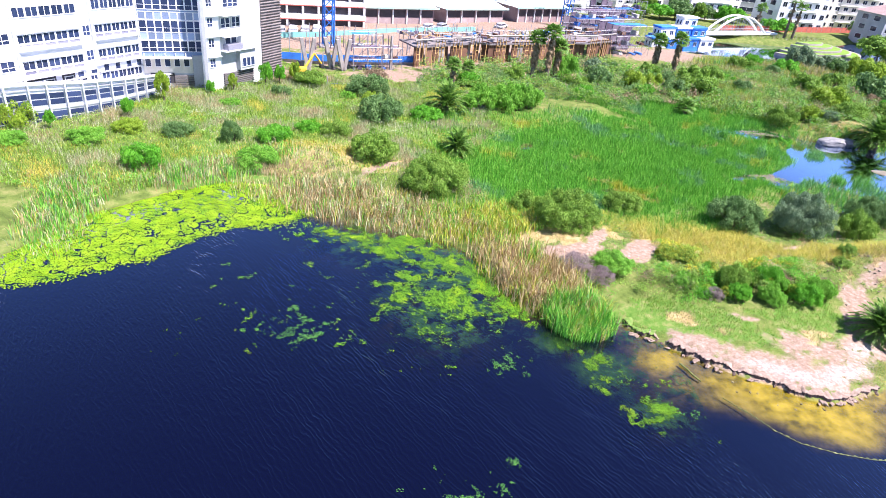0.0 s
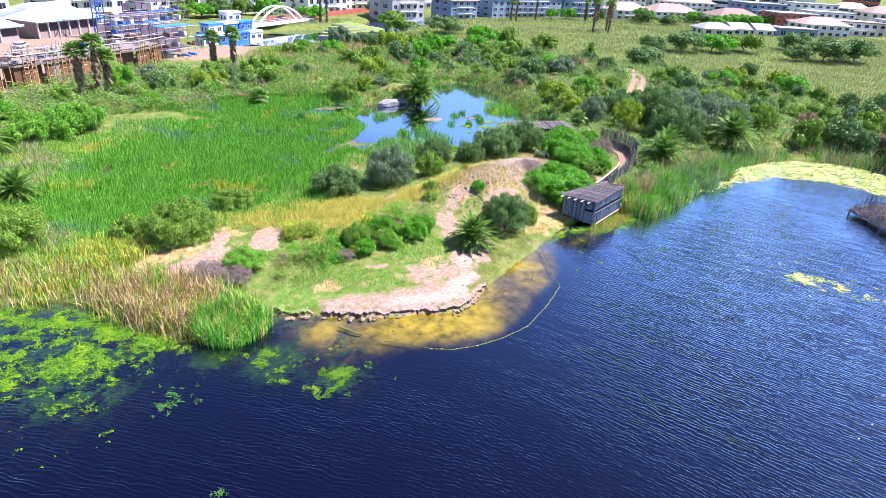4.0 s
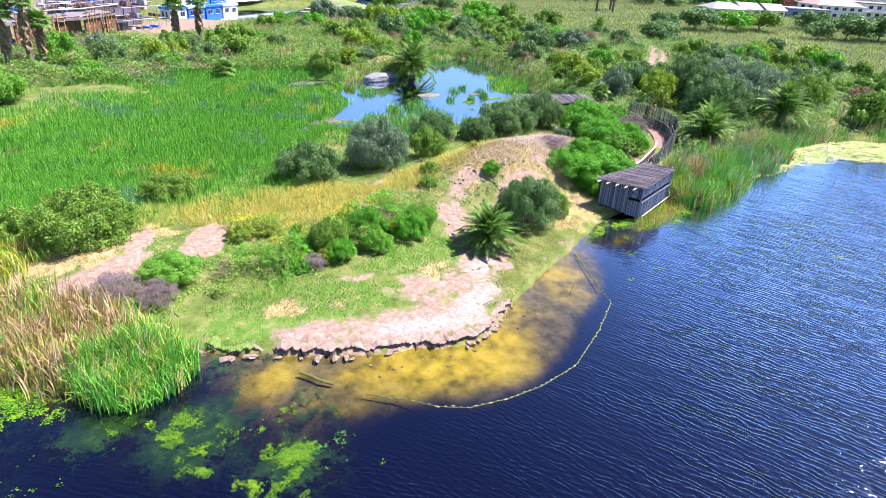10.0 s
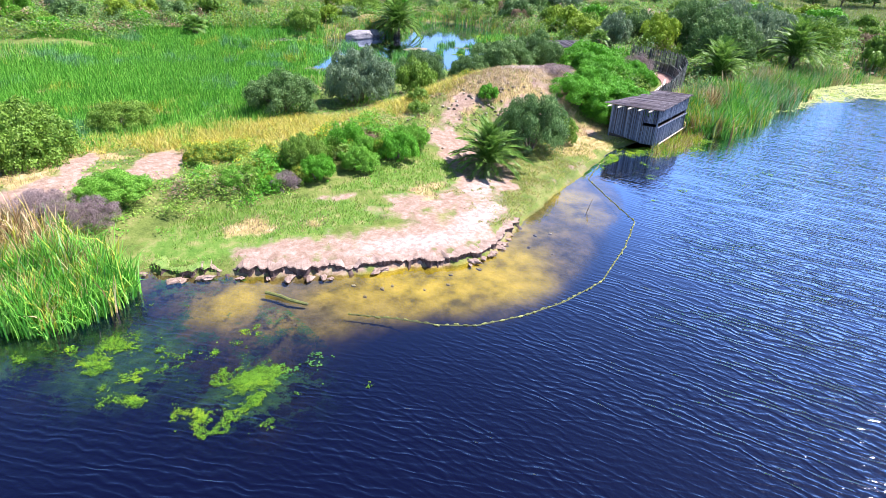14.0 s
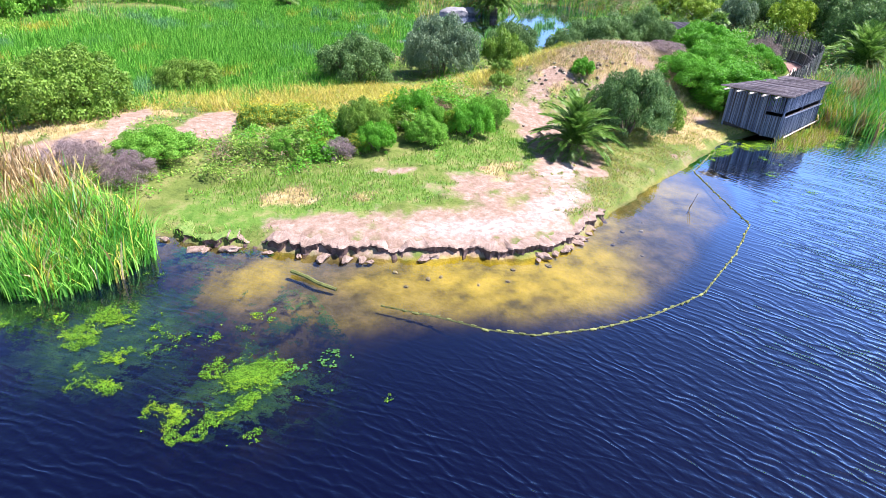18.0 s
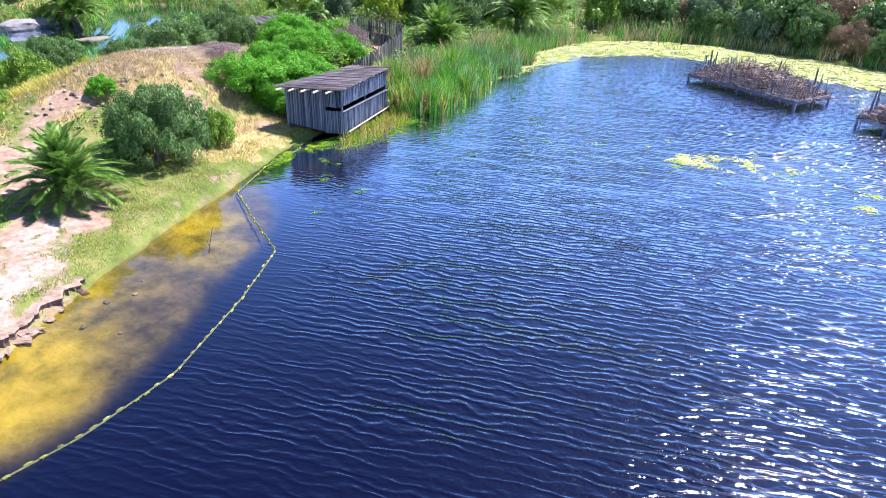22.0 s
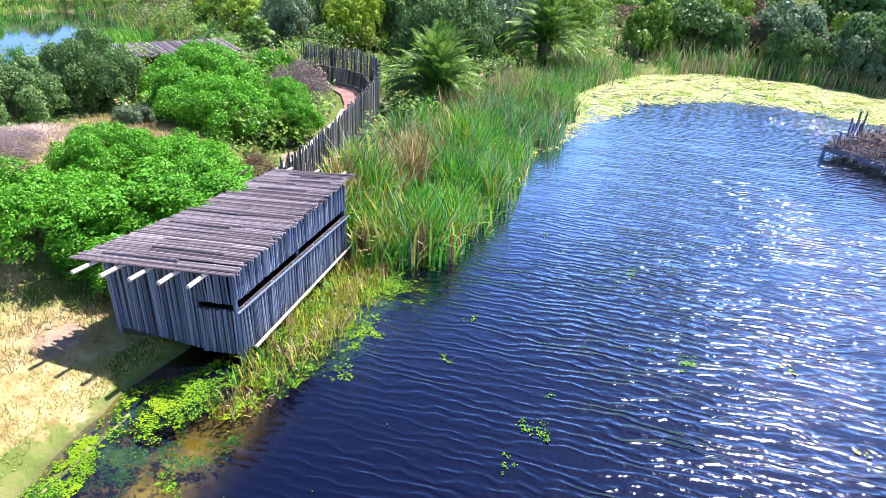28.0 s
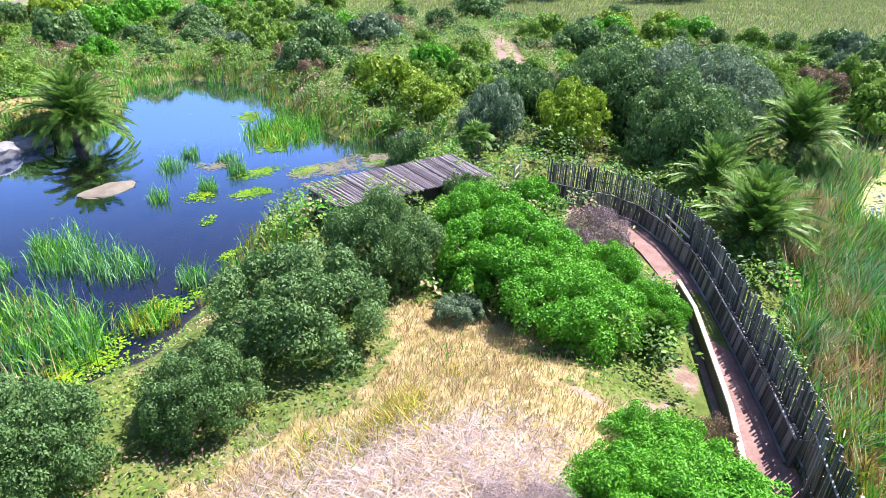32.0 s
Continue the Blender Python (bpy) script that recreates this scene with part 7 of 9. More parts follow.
def bank_ledge():
    """The undercut edge of the beach: a pale lip of trodden sand over a dark crumbling face."""
    pts = polyline(bank, 0.07)
    rows = []
    for i, (x, y, a) in enumerate(pts):
        nx_, ny_ = math.sin(a), -math.cos(a)
        off = np.arange(-1.4, 1.2, 0.05)
        h = height(x + nx_ * off, y + ny_ * off)
        edge = float(off[np.argmax(h < 0.1)])
        u = i * 0.07
        # the edge breaks off in bites: rounded bays with sharp noses between them
        w = 0.5 * abs(noise.noise(Vector((u * 0.9, 3.0, 0)))) + 0.3 * abs(noise.noise(Vector((u * 2.3, 9.0, 0)))) + 0.1 * noise.noise(Vector((u * 7, 5.0, 0))) - 0.1
        lift = 0.12 * noise.noise(Vector((u * 1.1, 1.0, 4.0))) + 0.035 * noise.noise(Vector((u * 4, 1.0, 8.0)))
        slump = max(0.0, min(1.0, 3.0 * noise.noise(Vector((u * 0.8, 7.0, 2.0))) - 0.3))
        top = (max(0.22, float(np.interp(edge - 0.5, off, h))) * 0.8 + lift) * (1 - 0.55 * slump)
        back = float(np.interp(edge - 0.8, off, h)) - 0.03
        under = 0.08 * (1 - slump) * (0.6 + abs(noise.noise(Vector((u * 5, 2.0, 1.0)))))
        row = []
        for o, z in ((-0.8, back), (-0.35, top + 0.02), (w - 0.05, top + 0.01), (w, top - 0.03), (w - 0.02, top - 0.07), (w - under, top * 0.5), (w - under * 0.6 + 0.14 * slump, 0.03), (w + 0.1 + 0.25 * slump, -0.12)):
            row.append(Vector((x + nx_ * (edge + o), y + ny_ * (edge + o), z)) + 0.025 * noise.noise_vector(Vector((u * 9, o * 6, z * 8))))
        rows.append(row)
    bm = bmesh.new()
    grid = [[bm.verts.new(v) for v in r] for r in rows]
    for i, (r0, r1) in enumerate(zip(grid[:-1], grid[1:])):
        turf = i < 36 + 12 * noise.noise(Vector((i * 0.3, 2.0, 6.0)))
        for k in range(7):
            bm.faces.new((r0[k], r1[k], r1[k + 1], r0[k + 1])).material_index = (2 if turf else 0) if k < 3 else 1
    ob = part("bank_ledge", bm, [M_LIP, M_CLOD, M_TURF_LIP])
    tagged(ob, "undercut sandy bank edge with a dark crumbling face", "bank", kind="structure")


bank_ledge()
p = scatter(16000, 15, 34, 27, 37, lambda x, y: (signed(LAKE, x, y) > 0.0) * (signed(LAKE, x, y) < 0.9) * np.clip(np.maximum(bump_at(x, y, 17.6, 34.8, 2.2, 1.6, -40), 0.8 * bump_at(x, y, 31.6, 30.4, 1.2, 0.8, 20)) * 1.6 - 0.3 + 0.5 * waves(x, y, 61, 0.8), 0, 1), 62)
p[:, 2] = np.maximum(p[:, 2], 0.16)
stuff("tussock_grass", blades_mesh("tussock_grass", p, 0.2, 0.02, [M_GRASS, M_REED], 0.9, 0.5, 63, np.random.RandomState(64).choice(2, len(p), p=(0.6, 0.4))), "green grass tussocks overhanging the eroded bank", "grass")
for i in range(24):
    x, y = random.uniform(18, 34), random.uniform(26.5, 31)
    if -3.2 < float(signed(LAKE, np.array([x]), np.array([y]))[0]) < -0.3:
        s = random.uniform(0.04, 0.1)
        lump("stone", x, y, ground_z(x, y) + s * 0.3, s * 1.3, s, s * 0.7, M_STONE, i, "small brown stone lying in the shallows", "stone", "shallow-water stones", 1)
for i in range(90):
    x, y = random.gauss(40.5, 2.6), random.gauss(41.4, 1.7)
    s = random.uniform(0.05, 0.14)
    lump("stone", x, y, ground_z(x, y) + s * 0.3, s * 1.2, s, s * 0.8, M_STONE, i, "pale stone on the sandy slope", "stone", "mound stones", 1)


# ---- float line round the shallow bay ----
def buoy_line():
    line = [(21.3, 28.4), (22.5, 27.1), (23.5, 25.8), (24.5, 25.0), (26.4, 24.4), (28.4, 24.1), (31, 24.2), (34.6, 25.5), (37.6, 26.9), (39.2, 29.6), (40.8, 32.2), (44.0, 33.6), (47.4, 34.2)]
    ob = root("float_line", 30, 25, 0.0, 0, "curved line of algae-covered floats closing off the shallow bay", "float line")
    base = ob.location.copy()
    bm = bmesh.new()
    bmesh.ops.create_icosphere(bm, subdivisions=1, radius=1)
    me = bpy.data.meshes.new("float")
    bm.to_mesh(me)
    bm.free()
    me.materials.append(M_BUOY)
    pts = polyline(line, 0.36)
    for x, y, a in pts:
        same_mesh("float", me, ob, Matrix.Translation(Vector((x + random.uniform(-0.05, 0.05), y + random.uniform(-0.05, 0.05), 0.01)) - base) @ Matrix.Rotation(a, 4, "Z") @ Matrix.Diagonal((random.uniform(0.08, 0.14), random.uniform(0.03, 0.055), 0.045, 1)))
    bm = bmesh.new()
    for p, q in zip(pts[:-1], pts[1:]):
        tube(bm, (p[0], p[1], 0.0), (q[0], q[1], 0.0), 0.03, 0.03, 4, False)
    part("rope", at_root(bm, ob), M_BUOY, ob)


buoy_line()
bm = bmesh.new()
for a, b in zip([(19.6, 31.4, 0.1), (19.9, 30.9, 0.08), (20.1, 30.4, 0.05)], [(19.9, 30.9, 0.08), (20.1, 30.4, 0.05), (20.5, 29.9, -0.03)]):
    tube(bm, a, b, 0.07, 0.06, 7)
pipe = part("drain_pipe", bm, M_BUOY)
tagged(pipe, "mossy pipe end running from the bank into the water", "pipe")
bm = bmesh.new()
tube(bm, (36.4, 29.2, -0.6), (36.7, 29.0, 0.75), 0.025, 0.01, 4)
tube(bm, (36.5, 29.1, 0.1), (36.2, 28.8, 0.5), 0.015, 0.006, 4)
tagged(part("dead_branch", bm, M_BARK), "bare forked branch sticking out of the shallows", "branch")


# ---- town: offices, building site, canal front, apartments ----
WINDOWS = {}


def window_mesh(w, h, glass, bars=1, rail=True):
    key = (round(w, 2), round(h, 2), glass.name, bars, rail)
    if key not in WINDOWS:
        bm = bmesh.new()
        t = min(0.09, w * 0.08)
        for x0, x1, z0, z1 in ((-w / 2, w / 2, 0, t), (-w / 2, w / 2, h - t, h), (-w / 2, -w / 2 + t, t, h - t), (w / 2 - t, w / 2, t, h - t)):
            box(bm, x0, x1, -0.06, 0.04, z0, z1)
        for i in range(bars):
            x = -w / 2 + w * (i + 1) / (bars + 1)
            box(bm, x - t / 3, x + t / 3, -0.05, 0.03, t, h - t)
        if rail:
            box(bm, -w / 2 + t, w / 2 - t, -0.045, 0.03, h * 0.36, h * 0.36 + t * 0.7)
        fr = bpy.data.meshes.new("window")
        bm.to_mesh(fr)
        bm.free()
        fr.materials.append(M_WHITE if glass is not M_GLASS_DARK else M_GREYCLAD)
        bm = bmesh.new()
        box(bm, -w / 2 + t, w / 2 - t, -0.015, 0.02, t, h - t)
        pn = bpy.data.meshes.new("pane")
        bm.to_mesh(pn)
        bm.free()
        pn.materials.append(glass)
        WINDOWS[key] = (fr, pn)
    return WINDOWS[key]


PLAIN = {}


def plain_window(parent, m, w, h, glass, bars):
    """A far window, frame and glass in one mesh."""
    key = (round(w, 2), round(h, 2), glass.name, bars)
    if key not in PLAIN:
        bm = bmesh.new()
        t = min(0.12, w * 0.1)
        box(bm, -w / 2, w / 2, -0.08, 0.04, 0, h)
        bm.faces.ensure_lookup_table()
        front = [f for f in bm.faces if f.normal.y < -0.5] or [min(bm.faces, key=lambda f: f.calc_center_median().y)]
        for i in range(bars):
            # split the front into lights
            x = -w / 2 + w * (i + 1) / (bars + 1)
            bmesh.ops.bisect_plane(bm, geom=list(bm.verts) + list(bm.edges) + list(bm.faces), plane_co=(x, 0, 0), plane_no=(1, 0, 0))
        front = [f for f in bm.faces if f.calc_center_median().y < -0.079]
        bmesh.ops.inset_individual(bm, faces=front, thickness=t * 0.6, depth=-0.05)
        for f in front:
            f.material_index = 1
        me = bpy.data.meshes.new("window")
        bm.to_mesh(me)
        bm.free()
        me.materials.append(M_WHITE)
        me.materials.append(glass)
        PLAIN[key] = me
    return same_mesh("window", PLAIN[key], parent, m)


def window(parent, m, w, h, glass=None, bars=1, rail=True):
    fr, pn = window_mesh(w, h, glass or M_GLASS, bars, rail)
    f = same_mesh("window", fr, parent, m)
    same_mesh("pane", pn, f)
    return f


def facade(ob, a, b, z0, z1, mat, rows=(), thick=0.4, name="wall", base=None):
    """A wall from plan point a to b whose outside lies to the right of a-b; rows of windows: (from, to, count, sill, height, glass, bars)."""
    base = ob.location if base is None else base
    a, b = Vector((*a, 0)), Vector((*b, 0))
    d = b - a
    turn = math.atan2(d.y, d.x)
    m = Matrix.Translation(a - base) @ Matrix.Rotation(turn, 4, "Z")
    bm = bmesh.new()
    box(bm, 0, d.length, 0, thick, z0, z1, 0, m)
    part(name, bm, mat, ob)
    for u0, u1, n, sill, h, glass, bars in rows:
        step = (u1 - u0) * d.length / n
        for i in range(n):
            window(ob, m @ Matrix.Translation((u0 * d.length + (i + 0.5) * step, -0.02, sill)), step * 0.92, h, glass, bars)


def slab(ob, pts, z0, z1, mat, name):
    bm = bmesh.new()
    lo, hi = ([bm.verts.new(Vector((x, y, z)) - ob.location) for x, y in pts] for z in (z0, z1))
    bm.faces.new(lo[::-1])
    bm.faces.new(hi)
    for i in range(len(pts)):
        j = (i + 1) % len(pts)
        bm.faces.new((lo[i], lo[j], hi[j], hi[i]))
    return part(name, bm, mat, ob)


def ribbon(ob, a, b, u0, u1, n, z0, z1, glass, bars=0, rail=False, base=None, out=0.02):
    """A run of n windows side by side on the wall a-b, from u0 to u1 along it and z0 to z1 above the datum."""
    d = Vector((b[0] - a[0], b[1] - a[1], 0))
    m = Matrix.Translation(Vector((*a, 0)) - ob.location) @ Matrix.Rotation(math.atan2(d.y, d.x), 4, "Z")
    step = (u1 - u0) / n
    for i in range(n):
        window(ob, m @ Matrix.Translation((u0 + (i + 0.5) * step, -out, z0)), step * 0.99, z1 - z0, glass, bars, rail)


def ledge(ob, a, b, u0, u1, z0, z1, proud, mat, name="ledge"):
    d = Vector((b[0] - a[0], b[1] - a[1], 0))
    m = Matrix.Translation(Vector((*a, 0)) - ob.location) @ Matrix.Rotation(math.atan2(d.y, d.x), 4, "Z")
    bm = bmesh.new()
    box(bm, u0, u1, -proud, 0.05, z0, z1, 0.0, m)
    return part(name, bm, mat, ob)


def sloped(bm, a, b, u0, u1, k0, k1, za, zb, depth0, depth1):
    """A slab on the wall a-b between fractions u0-u1 along and k0-k1 up, whose height changes from za to zb along the wall."""
    d = Vector((b[0] - a[0], b[1] - a[1], 0))
    n = Vector((d.y, -d.x, 0)).normalized()
    vs = []
    for dep in (depth0, depth1):
        for u, k in ((u0, k0), (u1, k0), (u1, k1), (u0, k1)):
            z = za[0] + (zb[0] - za[0]) * u
            t = za[1] + (zb[1] - za[1]) * u
            vs.append(bm.verts.new(Vector((*a, 0)) + d * u + n * dep + Vector((0, 0, z + (t - z) * k))))
    for f in ((0, 1, 2, 3), (7, 6, 5, 4), (4, 5, 1, 0), (5, 6, 2, 1), (6, 7, 3, 2), (7, 4, 0, 3)):
        bm.faces.new([vs[i] for i in f])


def office():
    ob = root("office_building", -36, 80, 1.0, 0, "large white office block with ribbon windows and blue glazing", "building")
    A0, A1, G1 = (-49.0, 51.4), (-33.95, 78.45), (-27.2, 81.25)
    T0, T1, T2, T3, T4 = (-26.5, 79.0), (-25.0, 81.1), (-22.3, 85.8), (-21.5, 87.4), (-19.7, 91.4)
    z = lambda v: v - 1.0
    facade(ob, A0, A1, z(0), z(17), M_WHITE)
    for top in (0, 2.72, 5.4):
        # two ribbons a storey with spandrel panels under the glass, a single casement between them
        for u0, u1, n, zt in ((16.55, 23.4, 5, 10.1), (25.2, 30.7, 5, 10.35)):
            ribbon(ob, A0, A1, u0, u1, n, z(zt - 0.98 - top), z(zt - top), M_GLASS, 1)
            ribbon(ob, A0, A1, u0, u1, n, z(zt - 1.5 - top), z(zt - 1.0 - top), M_SPANDREL, 0)
            ledge(ob, A0, A1, u0 - 0.25, u1 + 0.1, z(zt - 1.7 - top), z(zt - 1.52 - top), 0.35, M_WHITE)
            ledge(ob, A0, A1, u0 - 0.25, u1 + 0.1, z(zt + 0.03 - top), z(zt + 0.13 - top), 0.25, M_GREYCLAD)
        ribbon(ob, A0, A1, 23.75, 24.7, 1, z(9.2 - top), z(10.4 - top), M_GLASS, 1, True)
        ribbon(ob, A0, A1, 12.8, 15.85, 2, z(9.2 - top), z(10.4 - top), M_GLASS, 1, True)
        ribbon(ob, A0, A1, 2.0, 12.0, 7, z(9.1 - top), z(10.2 - top), M_GLASS, 1)
        if top > 5:
            break
    for top in (-2.7, -5.4):
        ribbon(ob, A0, A1, 16.55, 23.4, 5, z(9.0 - top), z(10.1 - top), M_GLASS, 1)
        ribbon(ob, A0, A1, 25.2, 30.7, 5, z(9.2 - top), z(10.35 - top), M_GLASS, 1)
    for u in (25.6, 27.1, 28.6, 30.0):
        ribbon(ob, A0, A1, u, u + 0.75, 1, z(4.85), z(5.85), M_GLASS, 0)
    for u in (22.25, 23.9):
        ribbon(ob, A0, A1, u, u + 0.9, 1, z(4.8), z(5.5), M_GLASS, 0)
    # loggia over the podium: flat panels with shade put into their colour, a white pier between its two openings
    ledge(ob, A0, A1, 12.0, 22.1, z(5.55), z(5.75), 0.5, M_WHITE)
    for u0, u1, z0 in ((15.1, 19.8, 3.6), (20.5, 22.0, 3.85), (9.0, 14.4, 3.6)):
        ledge(ob, A0, A1, u0, u1, z(z0), z(5.5), 0.03, M_INNER_SHADE, "loggia_shade_panel")
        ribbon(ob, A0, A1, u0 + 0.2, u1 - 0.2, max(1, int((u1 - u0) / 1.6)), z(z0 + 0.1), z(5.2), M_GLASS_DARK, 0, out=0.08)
    for u in (3.0, 9.5, 16.3, 24.9):
        ledge(ob, A0, A1, u - 0.12, u + 0.12, z(5.8), z(16.8), 0.28, M_WHITE, "fin")
    # blue curtain-walled link
    facade(ob, A1, G1, z(6.0), z(17), M_BLUEWALL)
    for z0, z1 in ((8.95, 10.4), (6.6, 8.0), (11.6, 13.1), (14.2, 15.6)):
        ribbon(ob, A1, G1, 0.05, 7.25, 8, z(z0), z(z1), M_GLASS, 0, True)
        ribbon(ob, A1, G1, 0.05, 7.25, 8, z(z1 + 0.04), z(z1 + 1.0), M_GLASS_BLUE, 0)
    facade(ob, A1, G1, z(3.9), z(6.0), M_CREAM)
    for i in range(5):
        ribbon(ob, A1, G1, 0.25 + i * 1.12, 0.95 + i * 1.12, 1, z(4.75), z(5.8), M_GLASS, 0)
    ledge(ob, A1, G1, -0.1, 5.7, z(5.95), z(6.07), 1.1, M_WHITE, "canopy")
    for i in range(5):
        ledge(ob, A1, G1, 0.2 + i * 1.2, 0.28 + i * 1.2, z(6.07), z(6.45), 0.9, M_WHITE, "canopy_bracket")
    facade(ob, A1, G1, z(0), z(3.9), M_GREYCLAD)
    # entrance depth is only a flat panel coloured as shade
    ledge(ob, A1, G1, 0.7, 3.5, z(2.7), z(4.0), 0.06, M_INNER_SHADE, "entrance_shade_panel")
    for z0, z1 in ((2.35, 3.75), (0.2, 1.8)):
        for i in range(6):
            ledge(ob, A1, G1, 3.5, 5.9, z(z0 + i * (z1 - z0) / 6), z(z0 + (i + 0.62) * (z1 - z0) / 6), 0.2, M_DARKCLAD, "louvre")
    ledge(ob, A1, G1, 5.8, 7.3, z(0), z(6.2), 0.5, M_GREYCLAD, "pier")
    # white stair tower with balconies
    facade(ob, G1, T0, z(0), z(17), M_GREYCLAD)
    facade(ob, T0, T1, z(0), z(17), M_WHITE)
    for s in (10.0, 7.55, 5.05, 12.4):
        ribbon(ob, T0, T1, 0.75, 1.65, 1, z(s), z(s + 1.15), M_GLASS, 1, True)
        ledge(ob, T0, T1, 0.6, 2.5, z(s + 1.3), z(s + 1.38), 0.35, M_WHITE, "sunshade")
    facade(ob, T1, T2, z(4.4), z(17), M_GREYCLAD)
    ribbon(ob, T1, T2, 0.2, 1.7, 2, z(9.75), z(11.0), M_GLASS, 0, True)
    ribbon(ob, T1, T2, 2.0, 3.4, 2, z(9.75), z(11.0), M_GLASS, 0, True)
    ribbon(ob, T1, T2, 0.7, 2.7, 2, z(7.2), z(8.6), M_GLASS, 0, True)
    ribbon(ob, T1, T2, 0.7, 3.2, 3, z(12.2), z(13.5), M_GLASS, 0, True)
    for z0, u1 in ((11.3, 3.6), (8.75, 3.6), (6.95, 5.2)):
        ledge(ob, T1, T2, -0.1, u1, z(z0), z(z0 + 0.14), 1.0, M_WHITE, "balcony_slab")
    ledge(ob, T1, T2, 0.4, 2.9, z(7.1), z(7.8), 0.95, M_SPANDREL, "balcony_rail")
    ledge(ob, T1, T2, 2.5, 5.3, z(4.3), z(6.9), 0.7, M_GREYCLAD, "bay")
    ribbon(ob, T1, T2, 2.8, 5.0, 3, z(4.7), z(5.9), M_GLASS, 0, out=0.74)
    facade(ob, T1, T2, z(0), z(4.4), M_WHITE)
    for z0, z1 in ((2.5, 4.2), (0.2, 1.8)):
        for i in range(7):
            ledge(ob, T1, T2, 0.1, 5.3, z(z0 + i * (z1 - z0) / 7), z(z0 + (i + 0.6) * (z1 - z0) / 7), 0.25, M_DARKCLAD, "louvre")
    facade(ob, T2, T3, z(0), z(17), M_WHITE)
    facade(ob, T3, T4, z(0), z(17), M_DARKCLAD)
    for i in range(44):
        ledge(ob, T3, T4, 0.0, 4.35, z(0.4 + i * 0.37), z(0.52 + i * 0.37), 0.18, M_BROWNCLAD, "louvre")
    facade(ob, T4, (-30, 100), z(0), z(17), M_WHITE)
    slab(ob, [A0, A1, G1, T0, T1, T2, T3, T4, (-30, 100), (-60, 80)], z(17), z(17.4), M_GREYCLAD, "roof")
    # curved glazed podium that steps down towards the link
    P = [(-47.5, 50.0), (-42.5, 56.6), (-38.6, 62.0), (-35.4, 66.2), (-33.0, 70.6), (-31.6, 75.5), (-31.2, 80.2)]
    tops = (5.9, 5.7, 5.35, 4.8, 4.3, 3.6, 2.8)
    for i, (a, b) in enumerate(zip(P[:-1], P[1:])):
        za, zb = (z(0.5), z(tops[i])), (z(0.5), z(tops[i + 1]))
        A, B = (a[0] + 36, a[1] - 80), (b[0] + 36, b[1] - 80)
        bm = bmesh.new()
        sloped(bm, A, B, 0, 1, 0, 1, za, zb, -0.4, 0)
        part("podium_wall", bm, M_WHITE, ob)
        for k in range(3):
            for k0, k1 in ((0.06, 0.36), (0.5, 0.78)):
                u0, u1 = (k + 0.06) / 3, (k + 0.94) / 3
                bm = bmesh.new()
                sloped(bm, A, B, u0, u1, k0, k1, za, zb, 0.0, 0.03)
                w = part("window", bm, M_GREYCLAD, ob)
                for u in (0, 1):
                    bm = bmesh.new()
                    h = (k1 - k0) * 0.5
                    sloped(bm, A, B, u0 + 0.008, u1 - 0.008, k0 + 0.012 + u * h, k0 + h * (u + 1) - 0.012, za, zb, 0.03, 0.05)
                    part("pane", bm, M_GLASS, w)
        for k0, k1, dep in ((0.4, 0.44, 0.12), (0.84, 0.87, 0.14), (0.96, 1.0, 0.3)):
            bm = bmesh.new()
            sloped(bm, A, B, 0, 1, k0, k1, za, zb, 0, dep)
            part("rail", bm, M_WHITE if k1 > 0.9 else M_GREYCLAD, ob)
        for k in range(3):
            bm = bmesh.new()
            sloped(bm, A, B, k / 3 - 0.012, k / 3 + 0.012, 0, 1.05, za, zb, 0.05, 0.35)
            part("mullion", bm, M_WHITE, ob)
    slab(ob, P + [(-33.95, 78.45), (-49, 51.4)], z(2.6), z(2.75), M_WHITE, "terrace")


def upright(ob, name, me, x, y, z0, z1, t):
    return bar(name, me, ob, (x, y, z0), (x, y, z1), t, ob.location)


FORM_POST, STEEL_POST, BLUE_POST, YEL_POST, EDGE_POST, SCAFF_POST = lath_mesh("timber_prop", M_FORM, 4), lath_mesh("scaffold_tube", M_STEEL, 4), lath_mesh("crane_bar", M_BLUEPAINT, 4), lath_mesh("yellow_prop", M_YELLOWPAINT, 4), lath_mesh("deck_edge", M_CONCRETE, 4), lath_mesh("dark_tube", M_SCAFF, 4)


